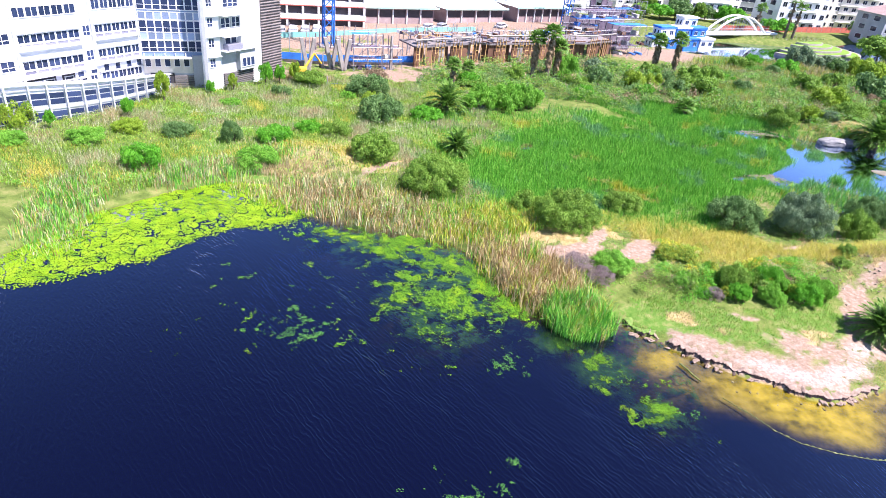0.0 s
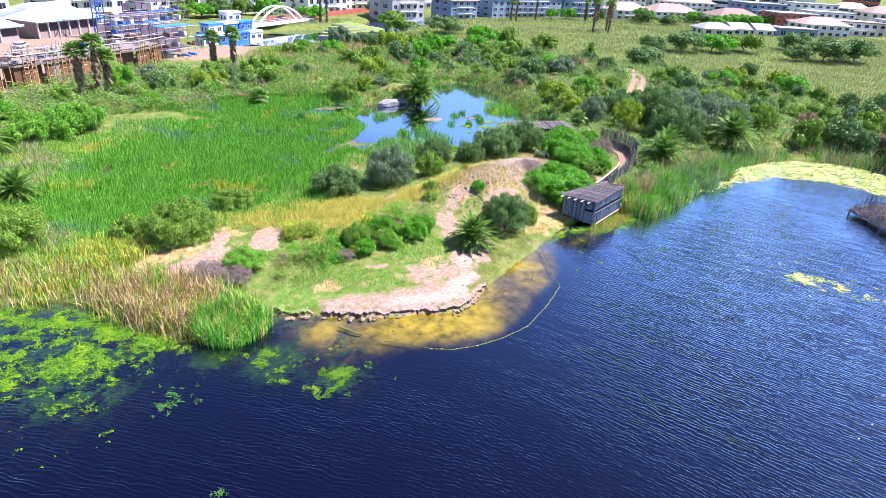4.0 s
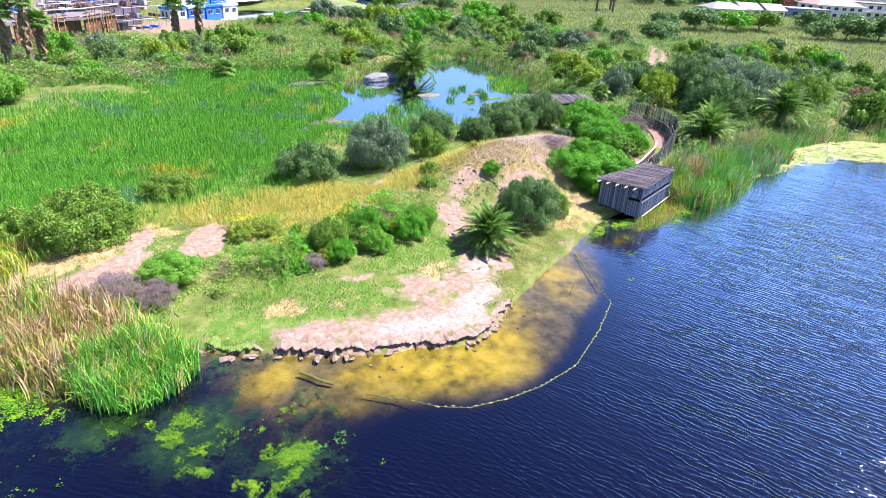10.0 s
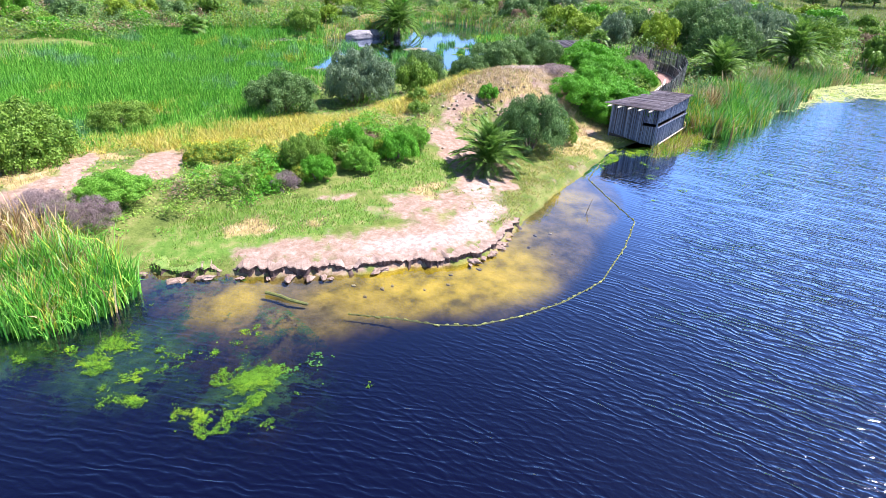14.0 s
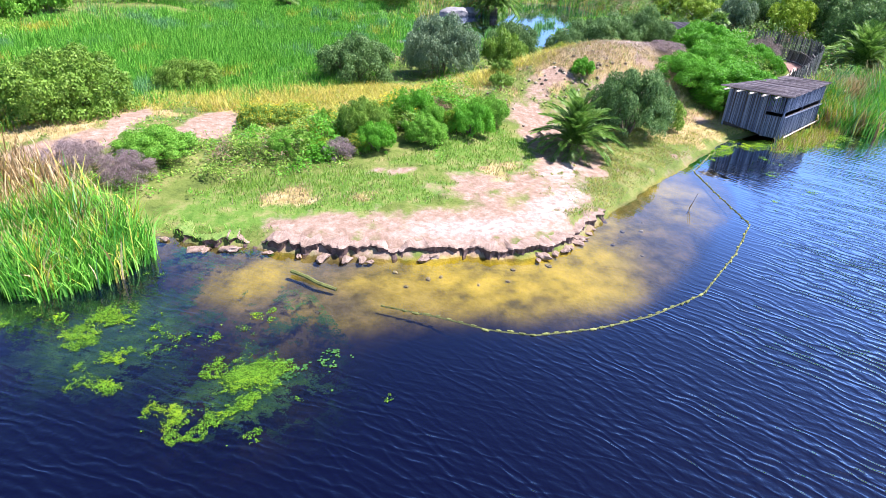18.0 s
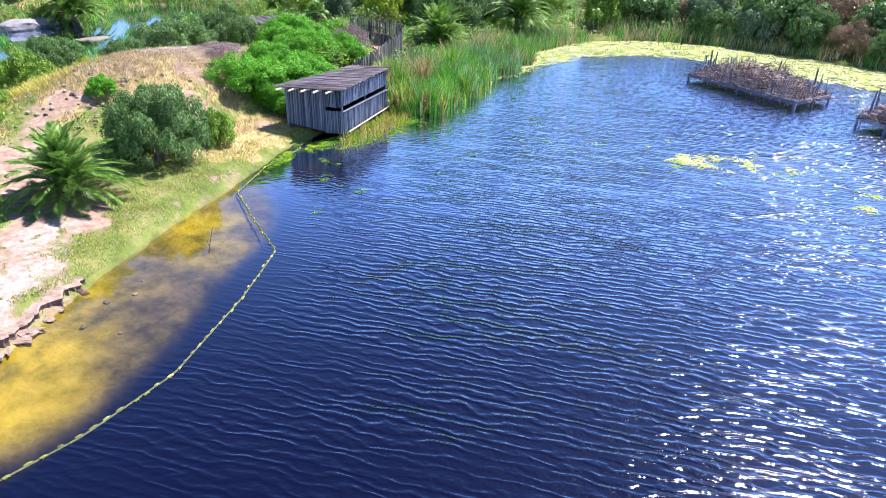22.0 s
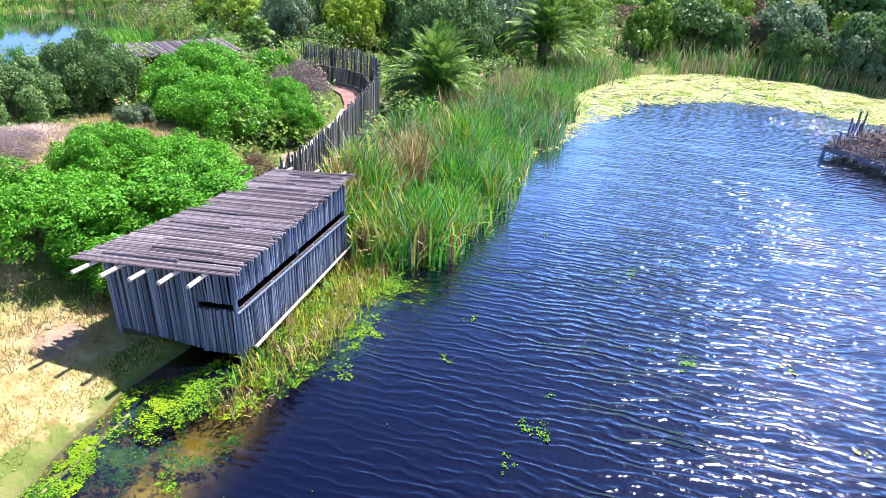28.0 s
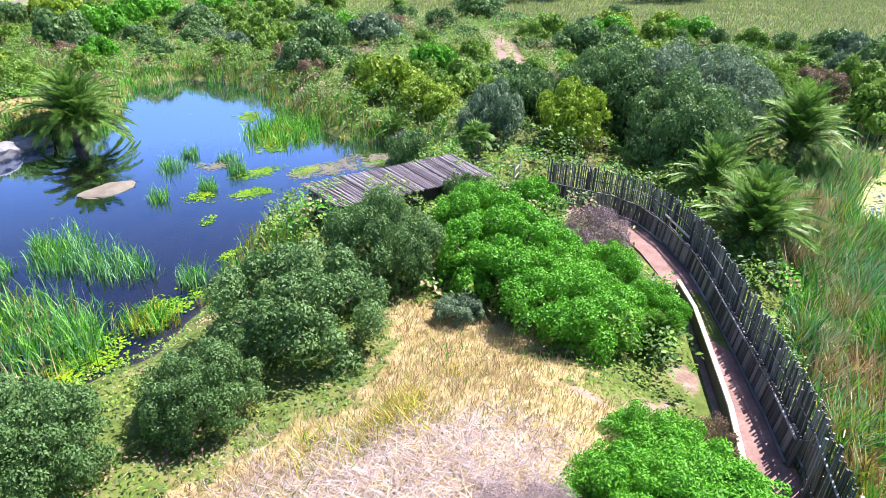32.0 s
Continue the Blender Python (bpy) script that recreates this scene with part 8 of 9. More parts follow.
def site_shell():
    ob = root("concrete_shell", 16, 116, 1.0, 0, "half-built concrete shell behind ochre timber formwork", "building site")
    zz = lambda v: v - 1.0
    r = random.Random(5)
    front = [(-0.6, 103.3), (10.6, 112.4), (12.2, 112.2), (19.0, 116.2), (28.0, 121.6), (31.6, 122.6), (38.3, 128.6)]
    for s, (a, b) in enumerate(zip(front[:-1], front[1:])):
        L = math.hypot(b[0] - a[0], b[1] - a[1])
        n = max(1, int(L / 1.25))
        dx, dy = (b[1] - a[1]) / L, -(b[0] - a[0]) / L
        t = 5.4 if s == 0 else 5.7
        at = lambda k, o, h: (a[0] + (b[0] - a[0]) * k + dx * o, a[1] + (b[1] - a[1]) * k + dy * o, h)
        for i in range(n):
            k0, k1 = i / n, (i + 0.93) / n
            back = -1.0 if (i + s) % 4 == 1 else -0.3
            facade(ob, at(k0, back, 0)[:2], at(k1, back, 0)[:2], zz(0.6), zz(t), M_FORMPANEL if r.random() < 0.8 else M_CONCRETE, thick=0.25, name="shutter_panel")
            # ladder frames that carry the edge of the deck
            if (i + s) % 3 != 2:
                for k in (k0 + 0.1 / n, k0 + 0.62 / n):
                    bar("timber_prop", FORM_POST, ob, at(k, 0.1, 0.7), at(k, 0.1, t + (0.0 if r.random() < 0.7 else 0.5)), 0.13, ob.location)
                for h in (1.5, 2.4, 3.3, 4.2, 5.0):
                    if r.random() < 0.75:
                        bar("timber_rung", FORM_POST, ob, at(k0 + 0.1 / n, 0.1, h), at(k0 + 0.62 / n, 0.1, h + r.uniform(-0.1, 0.1)), 0.1, ob.location)
            if r.random() < 0.3:
                bar("timber_brace", FORM_POST, ob, at(k0, 1.2, 0.8), at(k0 + 0.5 / n, 0.1, t - 1.0), 0.1, ob.location)
        bar("deck_edge", EDGE_POST, ob, at(-0.03, 0.35, t + 0.25), at(1.03, 0.35, t + 0.25), 0.28, ob.location)
        bar("guard_rail", STEEL_POST, ob, at(0, 0.3, t + 1.1), at(1, 0.3, t + 1.1), 0.07, ob.location)
        for i in range(n):
            bar("guard_post", STEEL_POST, ob, at(i / n, 0.3, t), at(i / n, 0.3, t + 1.25 + r.uniform(-0.2, 0.5)), 0.08, ob.location)
    slab(ob, front + [(36.5, 134), (28.2, 128.4), (10.5, 118.6), (-3.6, 108.4)], zz(5.3), zz(5.55), M_DECK, "deck_slab")
    # clutter on the deck: boards, boxes, bundles of bars, starter columns
    for i in range(90):
        k, w = r.random(), r.uniform(0.3, 5.6)
        x, y = -1.2 + 38 * k - 0.5 * w, 104.2 + 25.5 * k + 0.85 * w - 2.0 * math.sin(math.pi * k)
        upright(ob, "starter_bar", STEEL_POST if i % 3 else EDGE_POST, x, y, 5.5, r.uniform(6.0, 7.3), r.uniform(0.05, 0.16))
    for i in range(95):
        k, w = r.random(), r.uniform(0.5, 5.6)
        x, y = -1.2 + 38 * k - 0.5 * w, 104.2 + 25.5 * k + 0.85 * w - 2.0 * math.sin(math.pi * k)
        bm = bmesh.new()
        s, h = r.uniform(0.2, 1.0), r.uniform(0.08, 0.6)
        box(bm, -s, s, -s * r.uniform(0.2, 0.6), s * 0.3, 5.55, 5.55 + h, 0.02, Matrix.Translation((x, y, 0)) @ Matrix.Rotation(r.uniform(0, 3.1), 4, "Z"))
        part("crate", at_root(bm, ob), r.choice((M_FORM, M_FORMPANEL, M_SCAFF, M_CONCRETE, M_BLUEPAINT, M_STEEL, M_FORMPANEL, M_WHITE)), ob)
    for i in range(70):
        k, w = r.random(), r.uniform(0.5, 5.0)
        x, y = -1.2 + 38 * k - 0.5 * w, 104.2 + 25.5 * k + 0.85 * w - 2.0 * math.sin(math.pi * k)
        bar("loose_tube", r.choice((STEEL_POST, FORM_POST, SCAFF_POST)), ob, (x, y, 5.65), (x + r.uniform(-1.8, 1.8), y + r.uniform(-1.2, 1.2), 5.7 + r.uniform(0, 0.9)), 0.09, ob.location)
    # open cells left of the formwork: bare walls and props in the excavation
    for i in range(40):
        x, y = r.uniform(-20, -1), 0
        y = 104.5 + 0.42 * (x + 20) + r.uniform(0, 7)
        upright(ob, "rebar_column", STEEL_POST if i % 2 else SCAFF_POST, x, y, 1.0, r.uniform(2.4, 5.0), r.uniform(0.08, 0.28))


def scaffold(x, y, turn, w, d, h, label, seed, net=True):
    ob = root("scaffold_tower", x, y, 1.0, turn, label, "scaffold")
    nx_, nz = max(2, int(w / 1.8)), max(2, int(h / 1.7))
    b = Vector((0, 0, 0))
    r = random.Random(seed)
    for i in range(nx_ + 1):
        for yy in (0, d):
            bar("scaffold_tube", STEEL_POST, ob, (w * i / nx_, yy, 0), (w * i / nx_, yy, h + r.uniform(0, 1)), 0.1, b)
    for k in range(nz + 1):
        for yy in (0, d):
            bar("scaffold_tube", STEEL_POST, ob, (0, yy, h * k / nz), (w, yy, h * k / nz), 0.09, b)
        if k:
            bm = bmesh.new()
            box(bm, 0.0, w * r.uniform(0.6, 1.0), d * 0.15, d * 0.6, h * k / nz, h * k / nz + 0.06)
            part("deck_board", bm, M_SCAFF if k % 3 else M_BLUEPAINT, ob)
    for i in range(nx_):
        bar("scaffold_brace", STEEL_POST, ob, (w * i / nx_, 0, 0), (w * (i + 1) / nx_, 0, h), 0.08, b)
        for k in range(nz):
            bar("scaffold_brace", SCAFF_POST, ob, (w * i / nx_, 0, h * k / nz), (w * (i + 1) / nx_, 0, h * (k + 1) / nz), 0.07, b)
            if r.random() < 0.6:
                bm = bmesh.new()
                x0 = w * (i + r.uniform(0, 0.5)) / nx_
                box(bm, x0, x0 + w * r.uniform(0.2, 0.5) / nx_, d * 0.2, d * 0.5, h * k / nz + 0.07, h * k / nz + r.uniform(0.3, 0.9), 0.02)
                part("stored_crate", bm, r.choice((M_SCAFF, M_FORMPANEL, M_STEEL, M_BLUEPAINT, M_CREAM)), ob)
    if net:
        for i in range(nx_):
            bm = bmesh.new()
            box(bm, w * i / nx_ + 0.1, w * (i + 1) / nx_ - 0.1, d + 0.1, d + 0.4, 0, h * r.uniform(0.6, 1))
            part("debris_net", bm, M_SCAFF, ob)


def crane(x, y, h, label):
    ob = root("tower_crane", x, y, 1.0, 20, label, "crane")
    b, w = Vector((0, 0, 0)), 0.85
    c = [(-w, -w), (w, -w), (w, w), (-w, w)]
    for p in c:
        bar("mast_leg", BLUE_POST, ob, (*p, 0), (*p, h), 0.3, b)
    n = int(h / 1.7)
    for k in range(n):
        for i in range(4):
            p, q = c[i], c[(i + 1) % 4]
            bar("mast_brace", BLUE_POST, ob, (*p, h * k / n), (*q, h * (k + 1) / n), 0.16, b)
    bm = bmesh.new()
    box(bm, -1.6, 1.6, -1.6, 1.6, -0.3, 0.4, 0.05)
    part("footing", bm, M_CONCRETE, ob)
    bm = bmesh.new()
    box(bm, -1, 1, -1, 1, h, h + 1.8, 0.1)
    part("cab", bm, M_BLUEPAINT, ob)
    for yy, zz in ((-0.6, 0), (0.6, 0), (0, 1.2)):
        bar("jib_chord", BLUE_POST, ob, (-9, yy, h + 2 + zz), (26, yy, h + 2 + zz), 0.18, b)


def hoarding(points, z0, z1, mat, label, name="hoarding"):
    ob = root(name, points[0][0], points[0][1], 1.0, 0, label, "fence")
    for a, b in zip(points[:-1], points[1:]):
        L = math.hypot(b[0] - a[0], b[1] - a[1])
        n = max(1, int(L / 2.4))
        for i in range(n):
            p = (a[0] + (b[0] - a[0]) * i / n, a[1] + (b[1] - a[1]) * i / n)
            q = (a[0] + (b[0] - a[0]) * (i + 0.97) / n, a[1] + (b[1] - a[1]) * (i + 0.97) / n)
            facade(ob, p, q, z0 - 1.0, z1 - 1.0 + random.uniform(-0.05, 0.05), mat, thick=0.08, name="hoarding_panel")
            upright(ob, "post", STEEL_POST, p[0], p[1], 0.7, z1, 0.12)


def vee_column(x, y, turn, h):
    ob = root("vee_column", x, y, 0.9, turn, "raking bare concrete column pair of the unfinished building", "column", "raking columns")
    for s in (-1, 1):
        bm = bmesh.new()
        box(bm, -0.28, 0.28, -0.28, 0.28, 0, h, 0.03)
        for v in bm.verts:
            v.co.x += s * v.co.z * 0.2
        part("column_leg", bm, M_CONCRETE, ob)


def excavator(x, y, turn):
    ob = root("excavator", x, y, 1.0, turn, "yellow tracked excavator with raised arm on the site", "excavator")
    for yy in (-0.75, 0.75):
        bm = bmesh.new()
        box(bm, -1.3, 1.3, yy - 0.22, yy + 0.22, 0, 0.6, 0.2)
        part("track", bm, M_RUBBER, ob)
    bm = bmesh.new()
    box(bm, -1.2, 0.9, -0.8, 0.8, 0.65, 1.4, 0.1)
    part("body", bm, M_YELLOWPAINT, ob)
    bm = bmesh.new()
    box(bm, 0.0, 0.9, 0.1, 0.8, 1.4, 2.2, 0.08)
    part("cab", bm, M_GLASS_DARK, ob)
    b = Vector((0, 0, 0))
    bar("boom", YEL_POST, ob, (0.8, -0.2, 1.2), (2.4, -0.2, 3.2), 0.4, b)
    bar("arm", YEL_POST, ob, (2.4, -0.2, 3.2), (3.6, -0.2, 1.6), 0.3, b)
    bm = bmesh.new()
    box(bm, 3.3, 3.9, -0.5, 0.1, 1.0, 1.6, 0.1)
    part("bucket", bm, M_RUBBER, ob)


def block(x, y, turn, w, d, h, mat, label, floors=3, cols=6, roof="flat", roof_mat=None, glass=None, name="apartment_block", z=1.0, group="", ribbons=False, ends=True):
    """A house or block: storeys of framed windows on the front and both ends, a parapet or hipped roof, balconies."""
    ob = root(name, x, y, z, turn, label, "building", group)
    bm = bmesh.new()
    box(bm, -w / 2, w / 2, 0, d, -0.6, h)
    part("wall", bm, mat, ob)
    fh = h / floors
    for f in range(floors):
        ww = w / cols
        for c in range(cols):
            plain_window(ob, Matrix.Translation((-w / 2 + (c + 0.5) * ww, -0.01, f * fh + fh * 0.3)), ww * (0.9 if ribbons else 0.5), fh * 0.48, glass or M_GLASS_DARK, 3 if cols < 4 and ribbons else 1)
        for s in (-1, 1) if ends else ():
            for c in range(2):
                plain_window(ob, Matrix.Translation((s * (w / 2 + 0.01), d * (0.3 + 0.4 * c), f * fh + fh * 0.3)) @ Matrix.Rotation(s * math.pi / 2, 4, "Z"), d * 0.2, fh * 0.48, glass or M_GLASS_DARK, 0)
        if f and not ribbons:
            bm = bmesh.new()
            box(bm, -w * 0.28, w * 0.28, -0.9, 0.0, f * fh - 0.12, f * fh, 0.02)
            part("balcony", bm, M_WHITE, ob)
    rm = roof_mat or M_ROOF_GREY
    bm = bmesh.new()
    if roof == "flat":
        box(bm, -w / 2 - 0.2, w / 2 + 0.2, -0.2, d + 0.2, h, h + 0.45, 0.05)
    else:
        o = 0.7
        rise = d * 0.24
        e = [bm.verts.new(v) for v in ((-w / 2 - o, -o, h), (w / 2 + o, -o, h), (w / 2 + o, d + o, h), (-w / 2 - o, d + o, h))]
        inset = min(d / 2, w * 0.3) if roof == "hip" else 0.0
        t = [bm.verts.new(v) for v in ((-w / 2 - (0 if roof == "hip" else o) + inset, d / 2, h + rise), (w / 2 + (0 if roof == "hip" else o) - inset, d / 2, h + rise))]
        for f in ((e[0], e[1], t[1], t[0]), (e[1], e[2], t[1]), (e[2], e[3], t[0], t[1]), (e[3], e[0], t[0]), (e[3], e[2], e[1], e[0])):
            bm.faces.new(f)
    part("roof", bm, rm, ob)
    return ob


def arch_bridge():
    a, b = Vector((76.5, 173.4, 0)), Vector((96.0, 184.2, 0))
    ob = root("arch_bridge", *a.lerp(b, 0.5).xy, 1.0, 0, "white steel tied-arch footbridge over the canal", "bridge")
    base = ob.location.copy()
    d = (b - a).normalized()
    side = Vector((-d.y, d.x, 0)) * 1.3
    bm = bmesh.new()
    m = Matrix.Translation(a - base) @ Matrix.Rotation(math.atan2(d.y, d.x), 4, "Z")
    box(bm, -6, (b - a).length + 6, -1.5, 1.5, 1.7, 2.2, 0.03, m)
    part("deck", bm, M_WHITE, ob)
    for s in (-1, 1):
        bm = bmesh.new()
        pts = [a.lerp(b, i / 20) + side * s + Vector((0, 0, 2.1 + 4.4 * (1 - (2 * i / 20 - 1) ** 2))) - base for i in range(21)]
        for p, q in zip(pts[:-1], pts[1:]):
            tube(bm, p, q, 0.3, 0.3, 6, False)
        part("arch_rib", bm, M_WHITE, ob)
        for i in range(2, 19, 2):
            p = pts[i] + base
            bar("hanger", STEEL_POST, ob, (p.x, p.y, 2.1), (p.x, p.y, p.z), 0.14, base)
        bar("handrail", STEEL_POST, ob, tuple(a + side * s - d * 5 + Vector((0, 0, 3.0))), tuple(b + side * s + d * 5 + Vector((0, 0, 3.0))), 0.12, base)
    for p in (a - d * 4, b + d * 4):
        bm = bmesh.new()
        box(bm, -1, 1, -1.5, 1.5, -1.5, 1.7, 0.05, Matrix.Translation(p - base) @ Matrix.Rotation(math.atan2(d.y, d.x), 4, "Z"))
        part("abutment", bm, M_CONCRETE, ob)


def terraces():
    ob = root("grass_amphitheatre", 104, 169, 0.3, 28, "curved stepped amphitheatre of grass and pale stone by the canal", "terrace")
    for i in range(5):
        r0 = 13 - i * 2.2
        bm = bmesh.new()
        n = 28
        lo = [bm.verts.new((r0 * 1.25 * math.cos(math.pi + math.pi * k / n), r0 * 0.7 * math.sin(math.pi + math.pi * k / n) + i * 0.6, -0.8)) for k in range(n + 1)]
        hi = [bm.verts.new((v.co.x, v.co.y, 0.35 + 0.5 * i)) for v in lo]
        bm.faces.new(hi)
        for k in range(n + 1):
            j = (k + 1) % (n + 1)
            bm.faces.new((lo[k], lo[j], hi[j], hi[k]))
        part("step", bm, M_CONCRETE, ob)
        bm = bmesh.new()
        vs = [bm.verts.new((v[0] * 0.95, v[1] * 0.95 + i * 0.03, 0.36 + 0.5 * i)) for v in [(r0 * 1.25 * math.cos(math.pi + math.pi * k / n), r0 * 0.7 * math.sin(math.pi + math.pi * k / n) + i * 0.6) for k in range(n + 1)]]
        bm.faces.new(vs)
        part("lawn", bm, M_GRASS, ob)


def car_mesh():
    bm = bmesh.new()
    box(bm, -2.0, 2.0, -0.85, 0.85, 0.3, 0.85, 0.14)
    box(bm, -1.2, 1.0, -0.75, 0.75, 0.85, 1.4, 0.16)
    return bm


def parked_car(x, y, turn):
    ob = root("parked_car", x, y, 1.05, turn, "small pale saloon car parked by the building site", "car", "parked cars")
    part("body", car_mesh(), M_CAR, ob)
    for px in (-1.25, 1.25):
        for py in (-0.8, 0.8):
            bm = bmesh.new()
            tube(bm, (px, py - 0.1, 0.32), (px, py + 0.1, 0.32), 0.32, 0.32, 10)
            part("wheel", bm, M_RUBBER, ob)
    bm = bmesh.new()
    box(bm, -1.12, 0.92, -0.78, 0.78, 0.92, 1.25, 0.05)
    part("side_window", bm, M_GLASS_DARK, ob)


office()
site_shell()
scaffold(-10.0, 97.2, 24, 4.6, 2.6, 5.6, "dark cluttered scaffold tower with stacked decks", 1, False)
scaffold(-5.6, 99.6, 24, 3.2, 2.0, 3.6, "low grey scaffold beside the dark tower", 7, False)
scaffold(39.5, 130.5, 26, 9.5, 6.0, 6.2, "purple-grey scaffolding round an unfinished block", 2)
scaffold(34.0, 143.0, 30, 16.0, 5.0, 6.8, "purple-grey scaffolding round an unfinished block", 3)
scaffold(43.0, 155.0, 30, 13.0, 6.0, 8.4, "purple-grey scaffolding round an unfinished block", 4)
crane(-16.4, 113.5, 40, "bright blue lattice tower crane mast on the building site")
crane(35.2, 162.5, 40, "bright blue lattice tower crane mast on the building site")
for x, y, t in ((-16.6, 95.4, 20), (-13.4, 97.4, 25), (-11.4, 96.6, 25)):
    vee_column(x, y, t, 5.0)
upright(root("concrete_column", -4.4, 100.4, 1.0, 0, "single slim concrete column of the unfinished building", "column"), "shaft", EDGE_POST, -4.4, 100.4, 1.0, 6.4, 0.5)
hoarding([(-19.6, 89.4), (-16.6, 88.6), (-12.6, 88.6), (-9.4, 89.8)], 0.9, 2.2, M_BLUEPAINT, "bright blue site hoarding panels along the footpath")
hoarding([(-21.6, 98.5), (-15, 99.4), (-5.8, 102.6), (-0.4, 105)], 2.7, 3.7, M_BLUEPAINT, "bright blue sheeting strip above a pale retaining wall")
hoarding([(-21.6, 98.9), (-15, 99.8), (-5.8, 103.0), (-0.4, 105.4)], 0.6, 2.68, M_EARTHWALL, "pale pinkish retaining wall round the excavation", "retaining_wall")
hoarding([(-26.5, 116.5), (-18.8, 121), (-5.5, 133.0), (11.7, 144.3)], 1.0, 3.1, M_TEAL, "teal shade-net fence along the site's back edge", "net_fence")
excavator(-17.2, 91.6, 40)
for i, p in enumerate([(-28.5, 120, 100), (-26.5, 121.2, 100), (-24.5, 122.6, 100), (-22.5, 124, 100), (-20.5, 125.4, 100), (1, 140.5, 60), (4, 143, 60), (18, 152, 60)]):
    parked_car(*p)
for x, y in ((-3, 109), (1, 114), (6, 120), (-18, 104), (-21, 103)):
    upright(root("site_pole", x, y, 1.0, 0, "thin steel lighting pole on the site", "pole", "site poles"), "shaft", STEEL_POST, x, y, 1.0, 6.5, 0.14)

# site cabins, stacked
for i, (x, y, z) in enumerate([(54.5, 147.0, 1), (59, 149, 1), (63.5, 151, 1), (68, 153, 1), (56.5, 151, 1), (61, 153, 1), (56.7, 149.5, 3.2), (61.2, 151.5, 3.2), (65.7, 153.5, 3.2), (63.5, 155, 5.2)]):
    block(x, y, 24, 4.4, 2.6, 2.0, M_BLUEPAINT if i % 3 else M_WHITE, "blue and white site cabin with small windows", 1, 2, "flat", M_WHITE if i % 2 else M_BLUEPAINT, M_GLASS, "site_cabin", z, "stacked site cabins")

# behind the site: car park, warehouses, red wall
def car_park():
    ob = root("car_park", -24, 130, 1.0, 22, "white two-deck car park with painted deck shade and maroon band", "building")
    for k, z0 in enumerate((0.0, 2.6, 5.2)):
        bm = bmesh.new()
        box(bm, -13, 13, 0, 14, z0 + 1.5, z0 + 2.5, 0.03)
        part("parapet", bm, M_WHITE, ob)
        bm = bmesh.new()
        box(bm, -12.8, 12.8, -0.06, 0.0, z0 + 1.45, z0 + 1.62)
        part("band", bm, M_REDWALL, ob)
        # solid block whose dark colour paints the shade between the decks
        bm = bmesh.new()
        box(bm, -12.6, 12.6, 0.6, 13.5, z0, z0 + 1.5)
        part("deck_shade_block", bm, M_INNER_SHADE, ob)
        for i in range(9):
            bm = bmesh.new()
            box(bm, -12.8 + 3.15 * i, -12.4 + 3.15 * i, 0.0, 0.5, z0, z0 + 1.5)
            part("pier", bm, M_WHITE, ob)
    for i in range(6):
        # arches are flat discs on the wall, coloured as shade
        bm = bmesh.new()
        tube(bm, (-11 + i * 4.2, -0.05, 8.4), (-11 + i * 4.2, 0.1, 8.4), 1.0, 1.0, 16)
        part("arch_shade_disc", bm, M_INNER_SHADE, ob)
    bm = bmesh.new()
    box(bm, -13, 13, 0.05, 13.5, 7.7, 10.4, 0.05)
    part("upper_wall", bm, M_CREAM, ob)


def warehouse(x, y, turn, w, d, h, bays):
    """A long low shed: pale hipped roof with a green gutter, a row of openings under it as panels of painted shade."""
    ob = root("warehouse", x, y, 1.0, turn, "low white warehouse with a green-edged roof", "building", "warehouses")
    bm = bmesh.new()
    box(bm, 0, w, 0, d, 0, h)
    part("wall", bm, M_ROSEWALL, ob)
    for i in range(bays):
        # flat panel on the wall, the bay's inner shade painted dark
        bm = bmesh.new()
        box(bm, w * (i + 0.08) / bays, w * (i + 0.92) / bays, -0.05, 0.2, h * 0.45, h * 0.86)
        part("bay_shade_panel", bm, M_INNER_SHADE, ob)
        bm = bmesh.new()
        box(bm, w * i / bays - 0.12, w * i / bays + 0.12, -0.3, 0.0, 0, h, 0.02)
        part("pilaster", bm, M_WHITE, ob)
    bm = bmesh.new()
    box(bm, -0.9, w + 0.9, -0.95, -0.75, h - 0.15, h + 0.25)
    part("gutter", bm, M_GREENTRIM, ob)
    bm = bmesh.new()
    v = [bm.verts.new(c) for c in ((-0.9, -0.75, h), (w + 0.9, -0.75, h), (w + 0.9, d + 0.75, h), (-0.9, d + 0.75, h), (3.5, d * 0.5, h + 3.0), (w - 3.5, d * 0.5, h + 3.0))]
    for f in ((0, 1, 5, 4), (1, 2, 5), (2, 3, 4, 5), (3, 0, 4), (3, 2, 1, 0)):
        bm.faces.new([v[i] for i in f])
    part("roof", bm, M_SHEETROOF, ob)


car_park()
warehouse(-13.0, 140.0, 28, 17, 14, 3.6, 5)
warehouse(5.0, 151.0, 34, 17, 14, 3.4, 4)
warehouse(23.0, 163.0, 32, 16, 14, 3.8, 6)
block(-50, 118, 25, 22, 14, 9.0, M_WHITE, "white office block with ribbon windows", 3, 7, "flat", M_WHITE, M_GLASS, "office_block", 1.0, ribbons=True)
hoarding([(84, 184), (104, 194), (128, 206), (160, 222)], 1.0, 4.0, M_REDWALL, "long red brick wall above the canal bank", "brick_wall")
arch_bridge()
terraces()

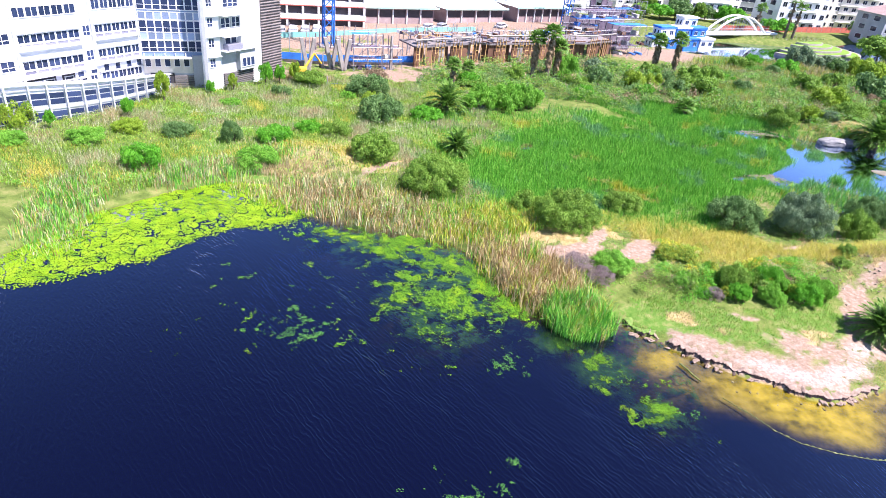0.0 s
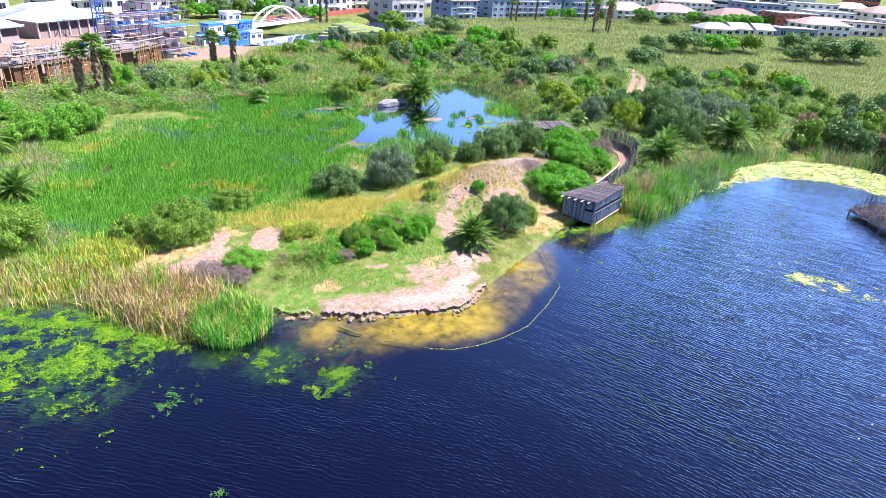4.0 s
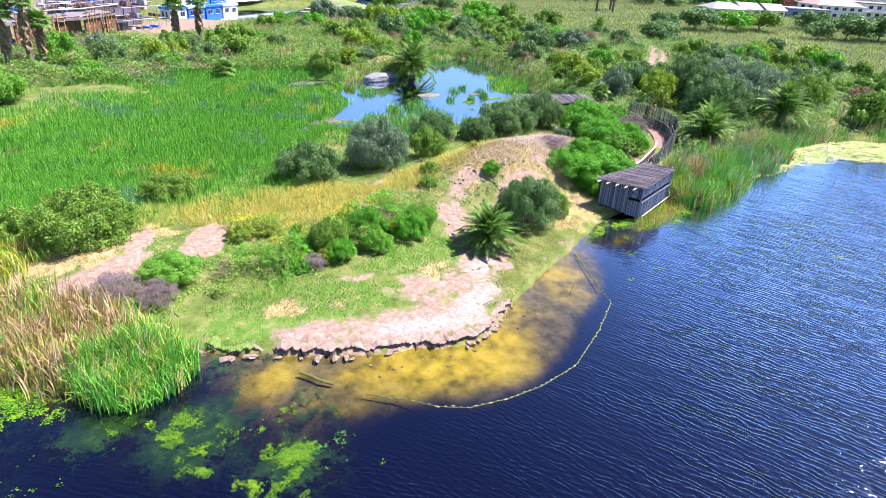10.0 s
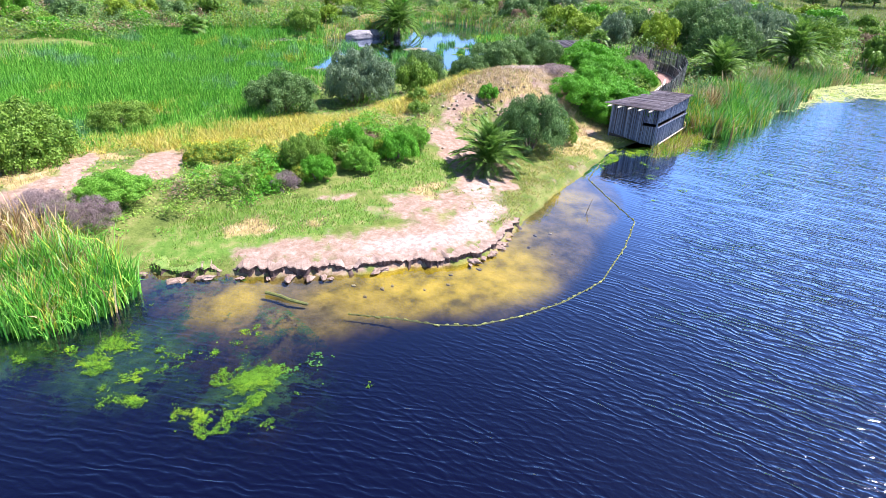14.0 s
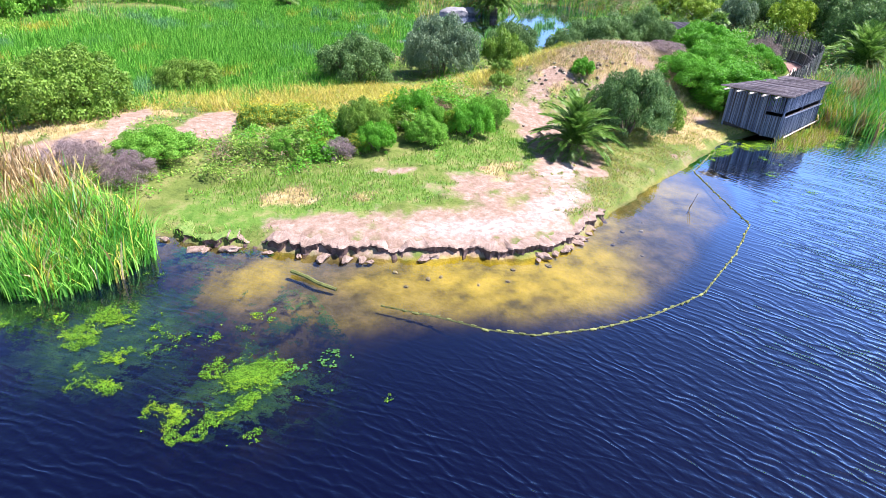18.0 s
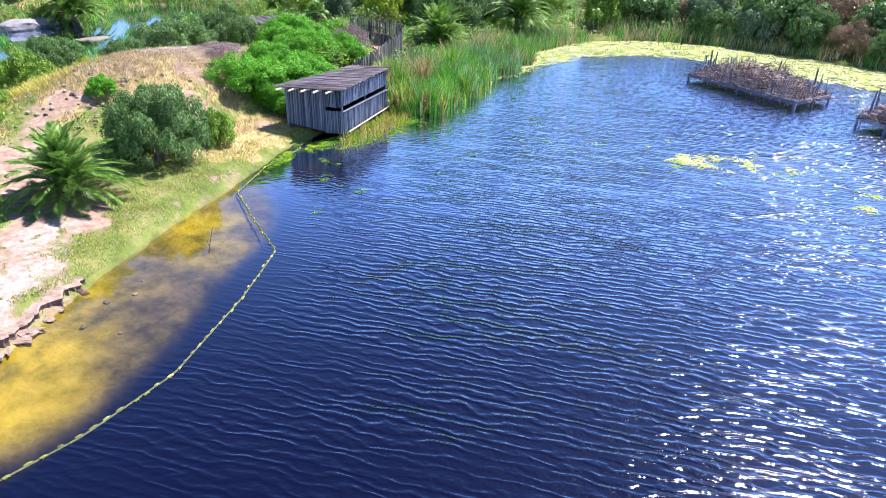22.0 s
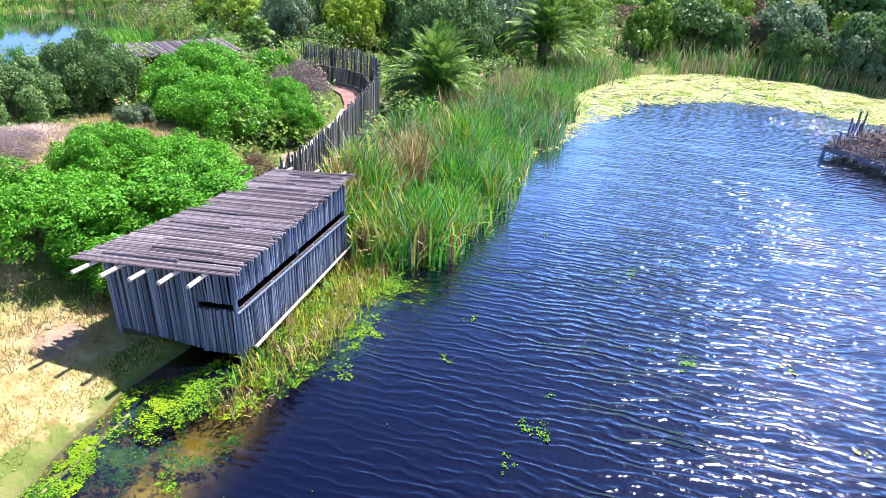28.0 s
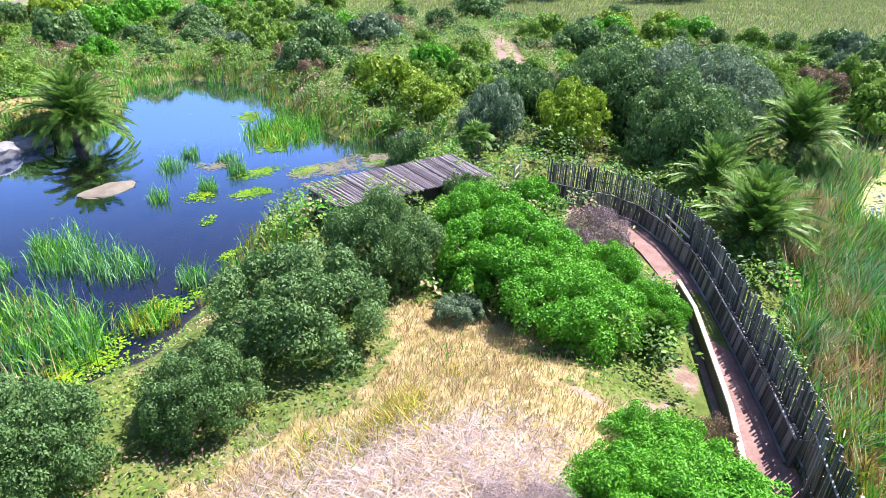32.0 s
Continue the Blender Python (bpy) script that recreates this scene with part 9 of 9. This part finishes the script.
# apartments and houses of the far town, row by row
rt = random.Random(77)
for x, y, t, w, d, h, f, c, mat, roof, rm in (
        (142, 190, 8, 16, 12, 8.6, 3, 5, M_GREYCLAD, "hip", M_ROOF_PINK), (166, 187, 4, 14, 11, 7.0, 3, 4, M_BLUEWALL, "hip", M_ROOF_PINK), (204, 190, -2, 40, 13, 9.0, 4, 12, M_BLUEWALL, "hip", M_ROOF_PINK),
        (236, 187, -12, 22, 12, 9.0, 4, 6, M_BLUEWALL, "hip", M_ROOF_PINK), (118, 205, 12, 18, 12, 12, 4, 6, M_WHITE, "flat", None), (92, 210, 20, 20, 13, 14, 5, 6, M_WHITE, "flat", None), (66, 205, 22, 18, 12, 13, 5, 6, M_CREAM, "flat", None),
        (146, 222, 10, 26, 14, 13, 5, 8, M_CREAM, "flat", None), (180, 225, 5, 26, 14, 12, 4, 8, M_WHITE, "hip", M_ROOF_PINK), (222, 222, 0, 28, 14, 12, 4, 8, M_WHITE, "hip", M_ROOF_PINK),
        (286, 170, -20, 26, 14, 4.2, 2, 7, M_WHITE, "hip", M_ROOF_PINK), (312, 152, -25, 24, 14, 4.0, 2, 6, M_CREAM, "hip", M_ROOF_PINK), (262, 178, -16, 20, 13, 4.2, 2, 5, M_WHITE, "hip", M_ROOF_PINK),
        (330, 190, -25, 30, 14, 7, 3, 8, M_WHITE, "hip", M_ROOF_PINK), (290, 205, -15, 30, 14, 8, 3, 8, M_CREAM, "hip", M_ROOF_PINK), (252, 215, -8, 24, 13, 8, 3, 6, M_WHITE, "hip", M_ROOF_PINK),
        (262, 126, -28, 8, 9, 2.6, 1, 2, M_WHITE, "gable", M_ROOF_GREY), (272, 121, -28, 8, 9, 2.6, 1, 2, M_WHITE, "gable", M_ROOF_GREY), (248, 128, -28, 14, 9, 2.6, 1, 3, M_CREAM, "hip", M_ROOF_GREY),
        (286, 114, -30, 18, 9, 3.4, 1, 4, M_BLUEWALL, "flat", None), (310, 112, -32, 22, 12, 5, 2, 6, M_WHITE, "hip", M_ROOF_PINK), (338, 108, -34, 24, 12, 6, 2, 6, M_WHITE, "flat", M_ROOF_PINK),
        (330, 134, -30, 22, 12, 7, 3, 6, M_REDWALL, "flat", None), (356, 128, -32, 24, 12, 8, 3, 6, M_WHITE, "flat", None), (366, 96, -38, 24, 12, 7, 3, 6, M_WHITE, "flat", None), (352, 160, -28, 26, 14, 9, 3, 6, M_BLUEWALL, "flat", None),
        (392, 112, -38, 26, 14, 9, 3, 6, M_CREAM, "hip", M_ROOF_PINK), (390, 150, -30, 28, 14, 10, 4, 6, M_WHITE, "flat", None), (380, 70, -45, 26, 14, 7, 2, 6, M_WHITE, "hip", M_ROOF_PINK), (410, 84, -44, 28, 14, 8, 3, 6, M_WHITE, "hip", M_ROOF_PINK),
        (40, 190, 25, 20, 12, 9, 3, 6, M_GREYCLAD, "flat", None), (12, 182, 30, 22, 12, 9, 3, 6, M_WHITE, "flat", None), (-20, 165, 30, 24, 12, 10, 3, 6, M_WHITE, "flat", None)):
    block(x, y, t, w, d, h, mat, {"flat": "flat-roofed pale apartment block with balconies", "hip": "low block under a pinkish hipped tile roof", "gable": "small white chalet with a dark gabled roof"}[roof], f, c, roof, rm, group="far town")
for i in range(12):
    x, y = rt.uniform(90, 260), rt.uniform(172, 186)
    if float(signed(CANAL, np.array([x]), np.array([y]))[0]) > 3:
        fan_palm(x, y, rt.uniform(6, 10), 2.2, 14, 4, group="street palms")
for i in range(34):
    x = rt.uniform(60, 330)
    y = 200 - 0.32 * max(0, x - 150) + rt.uniform(-8, 8)
    if float(signed(CANAL, np.array([x]), np.array([y]))[0]) > 3:
        tree(x, y, rt.uniform(6, 10), rt.uniform(4, 6.5), rt.choice(("dark", "mid", "bright")), 2, rt.randrange(3), 0.2, group="street trees")
for x, y, h in ((-29.8, 73.6, 3.6), (-31.0, 66.5, 2.4), (-23.4, 80.0, 2.4), (-25.6, 77.8, 2.2), (-20.4, 84.6, 3.4), (-18.8, 86.0, 3.0), (-17.0, 87.6, 3.0), (-36.4, 61.0, 2.0)):
    tree(x, y, h * 0.6, h, rt.choice(("lime", "bright")), 2, rt.randrange(3), 0.3, "young street tree with thin yellow-green crown", "office forecourt trees")

# further rows of roofs that close the view
for i in range(78):
    a = radians(rt.uniform(8, 88))
    dist = rt.uniform(255, 560)
    x, y = 10 + dist * math.cos(a) * 1.15, dist * math.sin(a) * 0.98
    if any((x - o.location.x) ** 2 + (y - o.location.y) ** 2 < 26 ** 2 for o in scene.objects if o.parent is None and o.name.startswith("apartment_block")):
        continue
    h = rt.uniform(6, 12)
    block(x, y, math.degrees(a) - 90 + rt.uniform(-15, 15), rt.uniform(18, 32), 14, h, rt.choice((M_WHITE, M_CREAM, M_BLUEWALL, M_GREYCLAD, M_REDWALL, M_WHITE)), "distant pale town block with rows of windows", 3, 2,
          rt.choice(("flat", "hip", "hip")), rt.choice((M_ROOF_PINK, M_ROOF_GREY, M_WHITE)), None, group="far town", ribbons=True, ends=False)


# ---- from plan units to metres ----
for ob in [o for o in scene.objects if o.parent is None and o.type in ("MESH", "EMPTY")]:
    ob.matrix_basis = Matrix.Scale(UNIT, 4) @ ob.matrix_basis
